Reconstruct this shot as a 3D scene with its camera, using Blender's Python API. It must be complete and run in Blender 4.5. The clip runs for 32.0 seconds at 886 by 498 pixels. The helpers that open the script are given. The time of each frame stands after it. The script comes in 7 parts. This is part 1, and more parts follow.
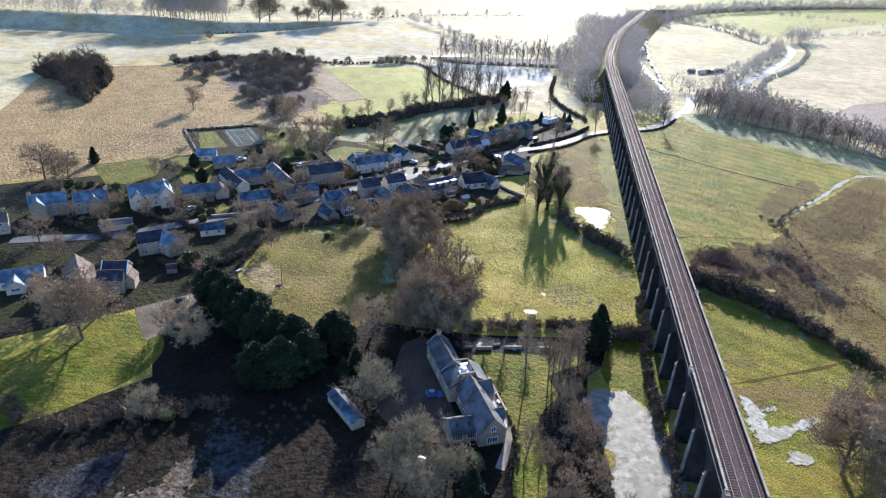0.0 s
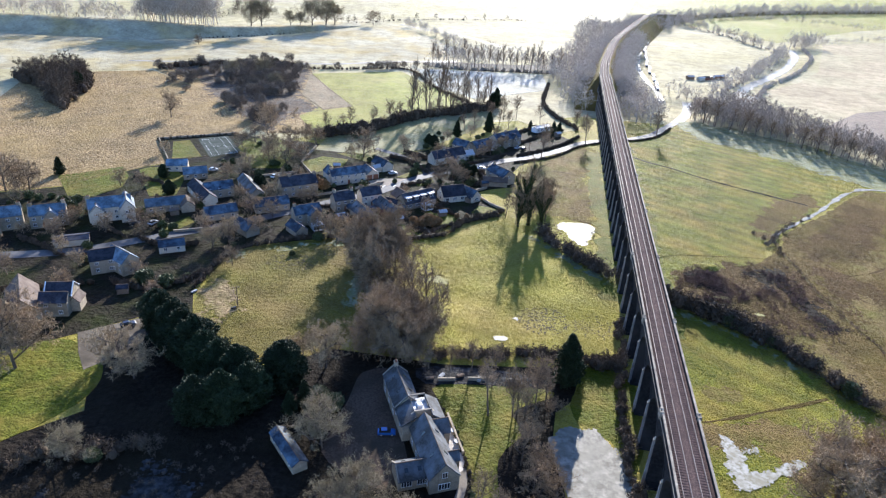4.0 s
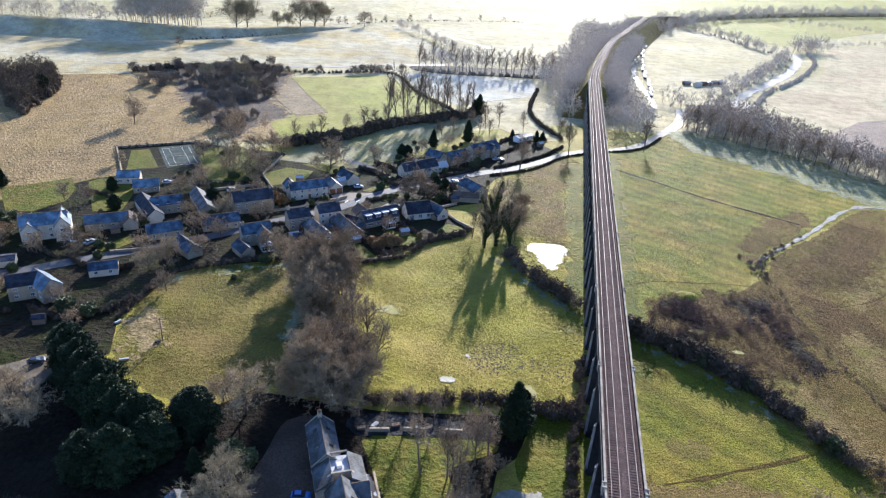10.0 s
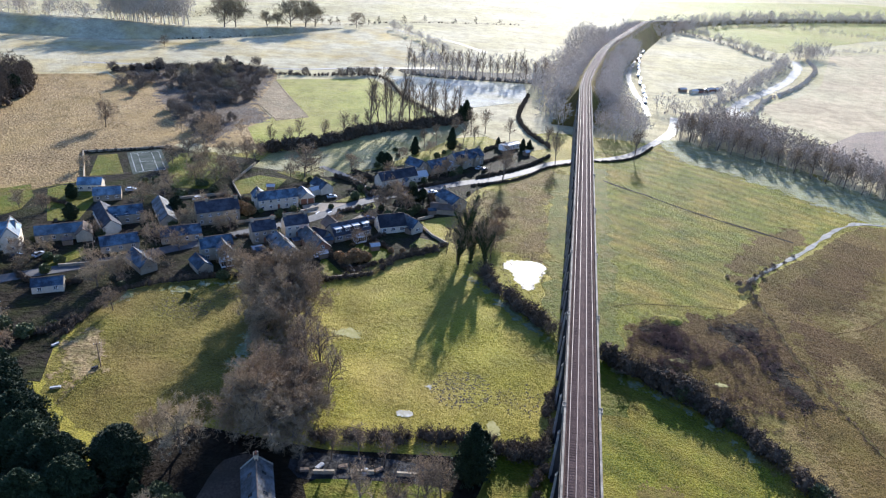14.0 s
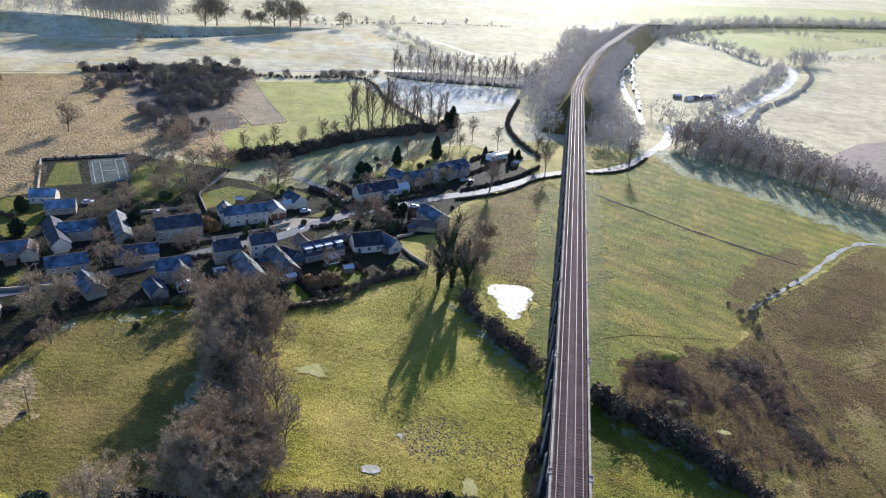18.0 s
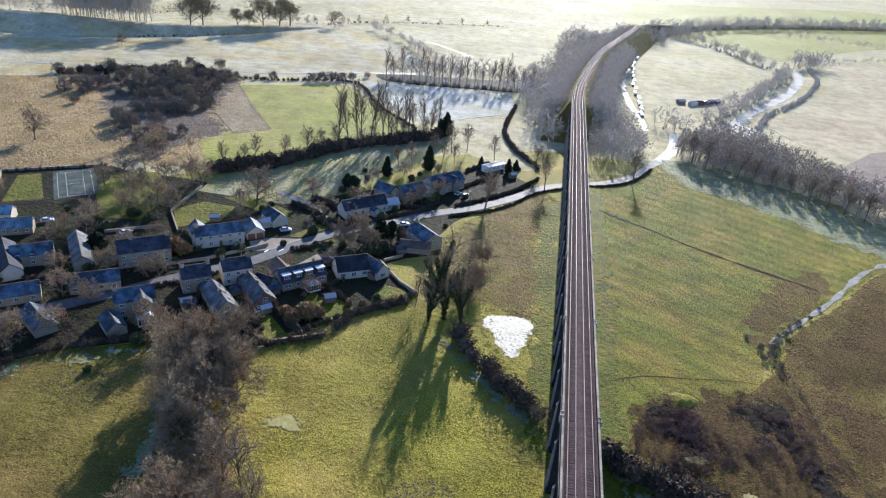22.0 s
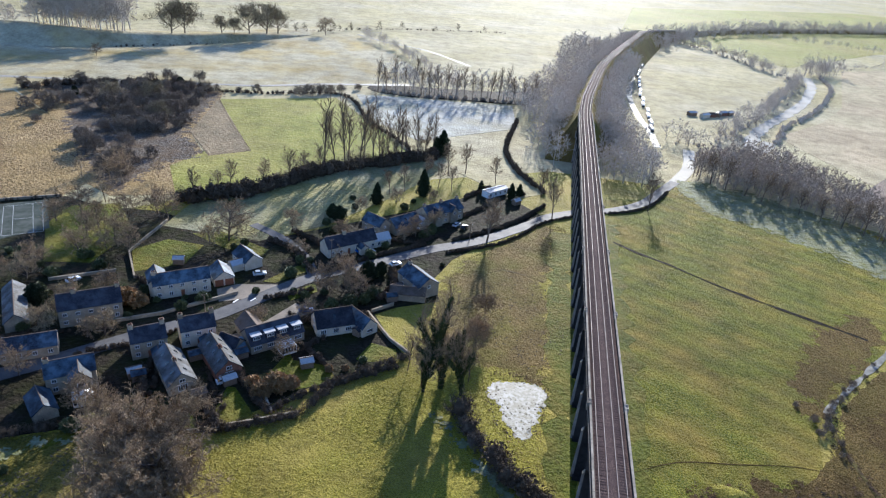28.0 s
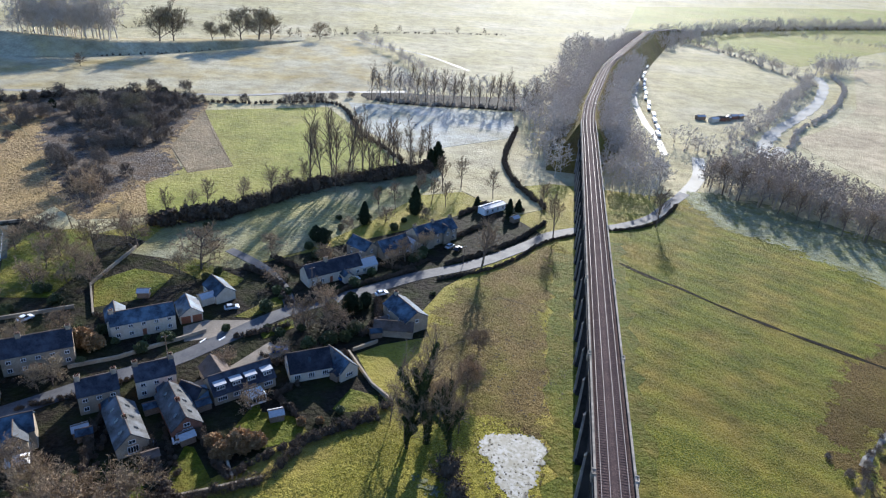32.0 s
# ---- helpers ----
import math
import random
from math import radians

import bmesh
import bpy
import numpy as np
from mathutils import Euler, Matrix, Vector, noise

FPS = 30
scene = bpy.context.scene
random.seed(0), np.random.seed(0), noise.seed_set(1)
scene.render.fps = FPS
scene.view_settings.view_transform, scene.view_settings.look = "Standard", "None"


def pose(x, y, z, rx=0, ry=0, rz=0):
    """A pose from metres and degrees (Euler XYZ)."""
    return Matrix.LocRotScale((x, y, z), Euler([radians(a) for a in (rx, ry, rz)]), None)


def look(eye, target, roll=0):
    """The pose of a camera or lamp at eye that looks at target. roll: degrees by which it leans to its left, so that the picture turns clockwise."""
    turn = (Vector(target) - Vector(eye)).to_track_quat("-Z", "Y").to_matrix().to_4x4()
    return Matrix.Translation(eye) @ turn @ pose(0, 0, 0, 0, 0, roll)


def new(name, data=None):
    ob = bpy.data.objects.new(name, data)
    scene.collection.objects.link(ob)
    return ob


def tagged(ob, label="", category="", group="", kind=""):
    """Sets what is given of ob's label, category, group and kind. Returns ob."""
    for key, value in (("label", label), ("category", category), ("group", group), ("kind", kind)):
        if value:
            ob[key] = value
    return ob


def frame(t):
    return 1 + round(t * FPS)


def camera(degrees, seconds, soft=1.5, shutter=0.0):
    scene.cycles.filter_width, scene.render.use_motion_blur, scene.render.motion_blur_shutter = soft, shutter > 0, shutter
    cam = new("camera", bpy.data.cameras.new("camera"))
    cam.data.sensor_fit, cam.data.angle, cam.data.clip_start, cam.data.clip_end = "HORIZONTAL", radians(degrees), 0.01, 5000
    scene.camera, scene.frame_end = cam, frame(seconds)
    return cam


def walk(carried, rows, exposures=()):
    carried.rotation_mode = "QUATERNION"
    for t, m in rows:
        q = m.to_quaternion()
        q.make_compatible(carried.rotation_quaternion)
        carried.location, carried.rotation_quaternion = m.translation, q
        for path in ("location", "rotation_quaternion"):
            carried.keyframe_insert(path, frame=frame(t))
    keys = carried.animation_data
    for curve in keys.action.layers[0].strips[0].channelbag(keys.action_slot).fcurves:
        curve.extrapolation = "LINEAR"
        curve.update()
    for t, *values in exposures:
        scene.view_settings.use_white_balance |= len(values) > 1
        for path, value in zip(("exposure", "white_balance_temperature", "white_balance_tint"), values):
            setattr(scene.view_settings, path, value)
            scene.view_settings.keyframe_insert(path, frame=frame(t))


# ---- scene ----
cam = camera(67.1, 32.0, 1.25)
METRES, EYE, TILT, LEAN, TURN = 160.0, 109.0, 0.0, 0.0, 0.0
ROWS = [
    (0.0, 0.0, 0.0, 0.0, 1.56, -26.51, -3.13),
    (0.5, 0.01, 0.0117, 0.0003, 1.64, -26.48, -3.12),
    (1.0, 0.0197, 0.0231, 0.0005, 1.7, -26.44, -3.12),
    (1.5, 0.0291, 0.0344, 0.0005, 1.76, -26.41, -3.09),
    (2.0, 0.0385, 0.0454, 0.0003, 1.83, -26.37, -3.1),
    (2.5, 0.0474, 0.0564, -0.0001, 1.91, -26.33, -3.11),
    (3.0, 0.0563, 0.0672, -0.0001, 1.98, -26.3, -3.12),
    (3.5, 0.065, 0.0779, -0.0005, 2.06, -26.28, -3.14),
    (5.5, 0.0996, 0.1197, 0.0006, 2.43, -26.28, -3.2),
    (6.0, 0.1083, 0.1308, 0.0009, 2.5, -26.29, -3.21),
    (6.5, 0.1168, 0.1419, 0.0011, 2.56, -26.31, -3.22),
    (7.0, 0.1255, 0.153, 0.0015, 2.62, -26.33, -3.21),
    (7.5, 0.1342, 0.1642, 0.0018, 2.67, -26.35, -3.21),
    (8.0, 0.1429, 0.1754, 0.0017, 2.72, -26.35, -3.22),
    (8.5, 0.1515, 0.1865, 0.002, 2.76, -26.36, -3.24),
    (9.0, 0.1594, 0.1968, 0.0023, 2.8, -26.35, -3.26),
    (9.5, 0.1681, 0.2079, 0.0023, 2.85, -26.35, -3.29),
    (10.0, 0.1766, 0.2192, 0.0027, 2.91, -26.36, -3.32),
    (10.5, 0.1853, 0.2303, 0.0029, 2.95, -26.37, -3.33),
    (11.0, 0.1936, 0.2414, 0.0029, 3.01, -26.37, -3.37),
    (11.5, 0.2018, 0.2525, 0.0027, 3.07, -26.37, -3.4),
    (12.0, 0.21, 0.2636, 0.0027, 3.14, -26.37, -3.47),
    (12.5, 0.2177, 0.275, 0.0026, 3.22, -26.36, -3.55),
    (13.0, 0.2247, 0.2868, 0.0026, 3.28, -26.35, -3.64),
    (13.5, 0.2309, 0.299, 0.002, 3.32, -26.34, -3.79),
    (14.0, 0.2361, 0.3122, 0.0015, 3.28, -26.31, -3.93),
    (14.5, 0.2404, 0.326, 0.001, 3.2, -26.29, -4.06),
    (16.5, 0.2515, 0.3869, -0.0025, 2.9, -26.23, -4.44),
    (17.0, 0.2528, 0.4032, -0.003, 2.86, -26.26, -4.51),
    (17.5, 0.254, 0.42, -0.0036, 2.84, -26.29, -4.59),
    (18.0, 0.2549, 0.4372, -0.0041, 2.82, -26.3, -4.65),
    (18.5, 0.2557, 0.4546, -0.0048, 2.8, -26.33, -4.71),
    (19.0, 0.2562, 0.4717, -0.0055, 2.77, -26.36, -4.74),
    (19.5, 0.2564, 0.4887, -0.0065, 2.74, -26.39, -4.79),
    (20.0, 0.2564, 0.5059, -0.0075, 2.7, -26.42, -4.84),
    (20.5, 0.2565, 0.5234, -0.0082, 2.67, -26.42, -4.9),
    (21.0, 0.2565, 0.5409, -0.0087, 2.63, -26.42, -4.96),
    (21.5, 0.2563, 0.5585, -0.009, 2.59, -26.43, -4.98),
    (22.0, 0.2561, 0.5762, -0.0097, 2.55, -26.44, -5.0),
    (22.5, 0.2556, 0.5938, -0.0101, 2.51, -26.45, -5.02),
    (23.0, 0.255, 0.6114, -0.0105, 2.47, -26.45, -5.05),
    (23.5, 0.2545, 0.6289, -0.0112, 2.44, -26.42, -5.06),
    (24.0, 0.2538, 0.6463, -0.012, 2.4, -26.39, -5.07),
    (24.5, 0.2532, 0.6636, -0.0128, 2.38, -26.36, -5.07),
    (25.0, 0.2528, 0.6809, -0.0133, 2.37, -26.34, -5.08),
    (25.5, 0.2519, 0.6982, -0.014, 2.34, -26.32, -5.09),
    (27.5, 0.2484, 0.7666, -0.0178, 2.24, -26.18, -4.97),
    (28.0, 0.2487, 0.7837, -0.0186, 2.17, -26.15, -4.82),
    (28.5, 0.25, 0.8007, -0.019, 2.14, -26.13, -4.68),
    (29.0, 0.252, 0.8174, -0.0194, 2.15, -26.11, -4.56),
    (29.5, 0.2548, 0.8339, -0.0199, 2.19, -26.08, -4.45),
    (30.0, 0.2582, 0.8502, -0.0203, 2.21, -26.07, -4.34),
    (30.5, 0.2618, 0.8665, -0.0208, 2.23, -26.06, -4.23),
    (31.0, 0.2659, 0.8825, -0.0216, 2.24, -26.07, -4.14),
    (31.5, 0.2704, 0.8984, -0.0221, 2.28, -26.09, -4.06),
    (32.0, 0.2752, 0.9142, -0.0225, 2.33, -26.09, -3.99),
]
walk(cam, [(t, pose(0, 0, EYE, TILT, LEAN, TURN) @ pose(METRES * x, METRES * y, METRES * z, 90 + pitch, roll, yaw)) for t, x, y, z, yaw, pitch, roll in ROWS], [(0.0, 1.57, 5290, 20), (10.0, 1.48, 5260, 20), (20.0, 1.26, 5220, 19), (32.0, 1.12, 5220, 18)])

# ---------------------------------------------------------------- light
SUN_AZ, SUN_EL = radians(8.0), radians(20.5)      # clockwise from +y, above the horizon
world = bpy.data.worlds.new("world")
scene.world = world
world.use_nodes = True
wt = world.node_tree
sky = wt.nodes.new("ShaderNodeTexSky")
sky.sky_type, sky.sun_disc, sky.sun_elevation, sky.sun_rotation = "NISHITA", False, SUN_EL, SUN_AZ
sky.air_density, sky.dust_density, sky.ozone_density = 1.0, 0.3, 3.0
wt.nodes["Background"].inputs["Strength"].default_value = 0.108
wt.links.new(sky.outputs["Color"], wt.nodes["Background"].inputs["Color"])
sun = new("sun", bpy.data.lights.new("sun", "SUN"))
sun.data.energy, sun.data.angle, sun.data.color = 5.0, radians(0.6), (1.0, 0.885, 0.645)
SUN_DIR = Vector((math.sin(SUN_AZ) * math.cos(SUN_EL), math.cos(SUN_AZ) * math.cos(SUN_EL), math.sin(SUN_EL)))
sun.matrix_world = look(SUN_DIR * 400, (0, 0, 0))


# ---------------------------------------------------------------- materials
def material(name, c1, c2, c3=None, s1=3.0, s2=0.05, rough=0.8, bump=0.0, bscale=6.0, bdist=0.1, rnd=0.0, spec=0.3,
             metal=0.0, object_space=False, stretch=(1, 1, 1), island=0.0, sheen=0.0, lo=0.35, hi=0.65):
    """A procedural surface: fine grain c1-c2, broad patches towards c3, relief, and a random shade for each object."""
    m = bpy.data.materials.new(name)
    m.use_nodes = True
    nt = m.node_tree
    N, L = nt.nodes, nt.links
    bsdf = N["Principled BSDF"]
    bsdf.inputs["Roughness"].default_value = rough
    bsdf.inputs["Metallic"].default_value = metal
    bsdf.inputs["Specular IOR Level"].default_value = spec
    if sheen:
        bsdf.inputs["Sheen Weight"].default_value = sheen
        bsdf.inputs["Sheen Roughness"].default_value = 0.3
        bsdf.inputs["Sheen Tint"].default_value = (1.0, 0.93, 0.62, 1)
    if object_space:
        where = N.new("ShaderNodeTexCoord").outputs["Object"]
    else:
        where = N.new("ShaderNodeNewGeometry").outputs["Position"]
    mp = N.new("ShaderNodeMapping")
    mp.inputs["Scale"].default_value = stretch
    L.new(where, mp.inputs["Vector"])
    where = mp.outputs["Vector"]

    def noise_node(scale, detail=5.0, r=0.6):
        n = N.new("ShaderNodeTexNoise")
        n.inputs["Scale"].default_value, n.inputs["Detail"].default_value, n.inputs["Roughness"].default_value = scale, detail, r
        L.new(where, n.inputs["Vector"])
        return n.outputs["Fac"]

    def ramp(fac, a, b):
        r = N.new("ShaderNodeMapRange")
        r.inputs["From Min"].default_value, r.inputs["From Max"].default_value = a, b
        L.new(fac, r.inputs["Value"])
        return r.outputs["Result"]

    def mix(fac, a, b, blend="MIX"):
        x = N.new("ShaderNodeMix")
        x.data_type, x.blend_type = "RGBA", blend
        for sock, val in ((x.inputs["Factor"], fac), (x.inputs["A"], a), (x.inputs["B"], b)):
            if isinstance(val, bpy.types.NodeSocket):
                L.new(val, sock)
            elif isinstance(val, (int, float)):
                sock.default_value = val
            else:
                sock.default_value = (*val, 1)
        return x.outputs["Result"]

    col = mix(ramp(noise_node(s1), lo, hi), c1, c2)
    if c3:
        col = mix(ramp(noise_node(s2, 4.0), 0.42, 0.68), col, c3)
    if rnd or island:
        if rnd:
            rv = N.new("ShaderNodeObjectInfo").outputs["Random"]
        else:
            rv = N.new("ShaderNodeNewGeometry").outputs["Random Per Island"]
        k = N.new("ShaderNodeMapRange")
        a = rnd or island
        k.inputs["To Min"].default_value, k.inputs["To Max"].default_value = 1 - a, 1 + a
        L.new(rv, k.inputs["Value"])
        v = N.new("ShaderNodeVectorMath")
        v.operation = "SCALE"
        L.new(col, v.inputs[0])
        L.new(k.outputs["Result"], v.inputs["Scale"])
        col = v.outputs["Vector"]
    L.new(col, bsdf.inputs["Base Color"])
    if bump:
        b = N.new("ShaderNodeBump")
        b.inputs["Strength"].default_value, b.inputs["Distance"].default_value = bump, bdist
        L.new(noise_node(bscale, 4.0, 0.65), b.inputs["Height"])
        L.new(b.outputs["Normal"], bsdf.inputs["Normal"])
    return m


def grass(name, c1, c2, c3, s1=0.9, s2=0.03, bdist=0.35, bscale=1.1, furrow=None, dark=0.45, tuft=0.25, gloss=0.07, sheen=0.13, rough=0.75, **k):
    """Turf: grain and patches, dark tussocks, two scales of relief, and ridge-and-furrow where asked (direction, period)."""
    m = material(name, c1, c2, c3, s1=s1, s2=s2, rough=rough, bump=0.85, bscale=bscale, bdist=bdist, spec=gloss, sheen=sheen, **k)
    N, L = m.node_tree.nodes, m.node_tree.links
    bsdf = N["Principled BSDF"]
    pos = N.new("ShaderNodeNewGeometry").outputs["Position"]
    col = bsdf.inputs["Base Color"].links[0].from_socket

    def noise_at(scale, detail, r=0.6):
        n = N.new("ShaderNodeTexNoise")
        n.inputs["Scale"].default_value, n.inputs["Detail"].default_value, n.inputs["Roughness"].default_value = scale, detail, r
        L.new(pos, n.inputs["Vector"])
        return n.outputs["Fac"]

    def shade(col, fac, lo, hi, amount):
        r = N.new("ShaderNodeMapRange")
        r.inputs["From Min"].default_value, r.inputs["From Max"].default_value = lo, hi
        r.inputs["To Min"].default_value, r.inputs["To Max"].default_value = 1.0, 1.0 - amount
        L.new(fac, r.inputs["Value"])
        v = N.new("ShaderNodeVectorMath")
        v.operation = "SCALE"
        L.new(col, v.inputs[0])
        L.new(r.outputs["Result"], v.inputs["Scale"])
        return v.outputs["Vector"]

    col = shade(col, noise_at(tuft * 1.7, 8.0, 0.78), 0.5, 0.75, dark * 0.8)
    col = shade(col, noise_at(0.09, 6.0, 0.7), 0.42, 0.7, 0.4)
    col = shade(col, noise_at(0.011, 3.0), 0.4, 0.75, 0.3)
    if furrow:
        ang, period = furrow
        mp = N.new("ShaderNodeMapping")
        mp.inputs["Rotation"].default_value = (0, 0, radians(ang))
        mp.inputs["Scale"].default_value = (1, 1, 1)
        L.new(pos, mp.inputs["Vector"])
        w = N.new("ShaderNodeTexWave")
        w.bands_direction = "Y"
        w.inputs["Scale"].default_value, w.inputs["Distortion"].default_value, w.inputs["Detail"].default_value, w.inputs["Detail Scale"].default_value = 0.314 / period, 4.0, 2.0, 0.25
        L.new(mp.outputs["Vector"], w.inputs["Vector"])
        col = shade(col, w.outputs["Fac"], 0.2, 0.9, 0.2)
    L.new(col, bsdf.inputs["Base Color"])
    b2 = N.new("ShaderNodeBump")
    b2.inputs["Strength"].default_value, b2.inputs["Distance"].default_value = 0.8, 1.1
    L.new(noise_at(0.6, 5.0), b2.inputs["Height"])
    old = bsdf.inputs["Normal"].links[0].from_node
    L.new(b2.outputs["Normal"], old.inputs["Normal"])
    return m


GRASS = grass("meadow_grass", (0.185, 0.176, 0.012), (0.44, 0.378, 0.042), (0.43, 0.325, 0.07), dark=0.7, tuft=0.9, s1=2.6, bscale=2.8, bdist=0.6, lo=0.4, hi=0.6, sheen=0.14)
# Grazed grass, its tone also lowered to carry lens vignette.
GRAZED = grass("grazed_paddock_grass", (0.098, 0.091, 0.012), (0.245, 0.20, 0.03), (0.22, 0.152, 0.042), dark=0.6, tuft=0.9, s1=2.6, bscale=2.8, bdist=0.5, lo=0.4, hi=0.6, sheen=0.08)
BROWN_GRASS = grass("rough_brown_meadow", (0.16, 0.112, 0.038), (0.30, 0.212, 0.075), (0.20, 0.17, 0.035), s1=2.2, s2=0.08, dark=0.6, tuft=0.6, bscale=2.4, bdist=0.5, lo=0.4, hi=0.6, gloss=0.04, sheen=0.06)
PADDOCK = grass("frosty_paddock_grass", (0.22, 0.20, 0.065), (0.33, 0.295, 0.11), (0.31, 0.30, 0.19), s1=0.7)
GREEN = grass("green_grass", (0.115, 0.145, 0.006), (0.33, 0.318, 0.02), (0.385, 0.29, 0.04), dark=0.8, tuft=0.7, s1=2.6, s2=0.05, bscale=2.4, bdist=0.7, lo=0.4, hi=0.6, furrow=(40, 7.5), sheen=0.1)
LAWN = grass("lawn_grass", (0.065, 0.082, 0.004), (0.155, 0.165, 0.011), (0.185, 0.148, 0.02), dark=0.6, tuft=0.5, bdist=0.4, bscale=2.0, s1=1.8, s2=0.12, sheen=0.04)
ROUGH = grass("rough_brown_grass", (0.078, 0.047, 0.018), (0.185, 0.115, 0.046), (0.125, 0.09, 0.02), s1=2.2, bscale=2.4, bdist=0.7, tuft=1.0, dark=0.7, lo=0.4, hi=0.6, gloss=0.03, sheen=0.04)
DRY = grass("dry_bent_grass", (0.20, 0.145, 0.075), (0.37, 0.28, 0.16), (0.18, 0.13, 0.065), s1=0.7, bdist=0.7)
TAN = grass("dry_tan_grass", (0.21, 0.135, 0.056), (0.47, 0.335, 0.155), (0.34, 0.235, 0.09), s1=0.9, bdist=1.0, bscale=0.9, lo=0.42, hi=0.58, sheen=0.06)
FROST = grass("frosted_grass", (0.42, 0.42, 0.37), (0.54, 0.535, 0.47), (0.36, 0.33, 0.19), s1=0.5, s2=0.02, gloss=0.05, sheen=0.13)
# Winter pasture with distance haze put into its pale colour.
PALE = grass("haze_paled_pasture", (0.46, 0.395, 0.20), (0.56, 0.485, 0.265), (0.54, 0.475, 0.31), s1=0.3, s2=0.012, gloss=0.018, sheen=0.07)
PALE_GREEN = grass("pale_green_pasture", (0.225, 0.235, 0.034), (0.33, 0.315, 0.06), (0.36, 0.30, 0.09), s1=0.3, s2=0.012, gloss=0.04, sheen=0.15)
# Stubble tone raised a little, again for haze.
PLOUGH = grass("haze_paled_stubble", (0.50, 0.40, 0.245), (0.58, 0.47, 0.30), (0.52, 0.45, 0.27), s1=0.2, s2=0.01, gloss=0.018, sheen=0.07)
BROWN_PLOUGH = grass("ploughed_earth", (0.22, 0.16, 0.12), (0.30, 0.23, 0.17), None, s1=0.5)
# Near-black litter: the shade under trees is put into its colour.
SCRUB_FLOOR = grass("shade_dark_litter", (0.012, 0.0095, 0.007), (0.03, 0.0235, 0.017), (0.025, 0.02, 0.0115), s1=0.8, gloss=0.03, sheen=0.0)
BARE = grass("trodden_earth", (0.17, 0.115, 0.05), (0.36, 0.265, 0.13), (0.17, 0.14, 0.04), s1=0.8, s2=0.25, lo=0.4, hi=0.6, sheen=0.05)
# Earth tone lowered to carry the shade of houses and hedges.
GARDEN = grass("shaded_garden_earth", (0.018, 0.0145, 0.0105), (0.043, 0.035, 0.024), (0.03, 0.035, 0.01), s1=0.9, s2=0.1, bdist=0.12, bscale=2.0, gloss=0.03, sheen=0.02)
MUD = grass("trampled_mud", (0.07, 0.046, 0.02), (0.14, 0.098, 0.042), (0.16, 0.135, 0.035), s1=1.2, s2=0.3, gloss=0.04, sheen=0.0)
ROAD = material("worn_asphalt", (0.055, 0.055, 0.06), (0.09, 0.09, 0.093), (0.125, 0.12, 0.115), s1=2, s2=0.15, rough=0.7, bump=0.2, bscale=8, bdist=0.02, spec=0.16)
# Brown gravel, darkened in colour for tree shade on the drive.
SHADED_GRAVEL = material("shaded_brown_gravel", (0.06, 0.042, 0.03), (0.11, 0.08, 0.057), (0.05, 0.04, 0.028), s1=2, s2=0.12, rough=0.95, bump=0.5, bscale=9, bdist=0.05, spec=0.05)
GRAVEL = material("pale_gravel", (0.20, 0.165, 0.12), (0.31, 0.26, 0.20), (0.15, 0.13, 0.10), s1=3, s2=0.12, rough=0.9, bump=0.5, bscale=9, bdist=0.05)
YARD = material("worn_yard_gravel", (0.105, 0.085, 0.06), (0.19, 0.16, 0.12), (0.075, 0.062, 0.045), s1=1.2, s2=0.15, rough=0.9, bump=0.5, bscale=9, bdist=0.05, spec=0.1)
TRACK_EARTH = material("farm_track", (0.25, 0.22, 0.17), (0.33, 0.30, 0.24), (0.21, 0.195, 0.14), s1=1, s2=0.1, rough=0.6, bump=0.4, bscale=3)
PATCHY_ICE = material("patchy_ice", (0.15, 0.14, 0.085), (0.33, 0.325, 0.29), (0.20, 0.185, 0.13), s1=0.9, s2=0.3, rough=0.6, bump=0.3, bscale=1.5, bdist=0.05, spec=0.25, lo=0.38, hi=0.56)
ICE = material("white_ice", (0.105, 0.097, 0.074), (0.34, 0.32, 0.265), (0.19, 0.178, 0.14), s1=0.45, s2=0.16, rough=0.65, bump=0.3, bscale=1.5, bdist=0.05, spec=0.2, lo=0.38, hi=0.66)
FROST_PUDDLE = material("frosted_wet_grass", (0.22, 0.20, 0.055), (0.35, 0.315, 0.14), (0.24, 0.215, 0.06), s1=1.2, s2=0.3, rough=0.8, bump=0.4, bscale=2, spec=0.15)
RIVER = material("pale_river", (0.30, 0.28, 0.225), (0.40, 0.375, 0.31), (0.20, 0.19, 0.155), s1=0.2, s2=0.05, rough=0.65, bump=0.1, bscale=1.5, bdist=0.03, spec=0.15)
STONE = material("limestone_wall", (0.29, 0.24, 0.165), (0.45, 0.375, 0.27), (0.24, 0.20, 0.145), s1=3.5, s2=0.4, rough=0.9, bump=0.7, bscale=5, bdist=0.06, rnd=0.18, spec=0.15)
RENDER = material("cream_render", (0.54, 0.475, 0.36), (0.64, 0.57, 0.445), (0.46, 0.395, 0.295), s1=2, s2=0.3, rough=0.85, bump=0.2, bscale=10, bdist=0.02, rnd=0.12, spec=0.15)
BRICK_RED = material("red_brick", (0.20, 0.09, 0.055), (0.29, 0.14, 0.085), (0.17, 0.085, 0.06), s1=5, s2=0.5, rough=0.9, bump=0.4, bscale=6, bdist=0.03)
SLATE = material("blue_slate", (0.014, 0.019, 0.028), (0.034, 0.045, 0.062), (0.095, 0.135, 0.175), s1=2.5, s2=0.3, rough=0.6, bump=0.5, bscale=4, bdist=0.05, rnd=0.35, spec=0.15)
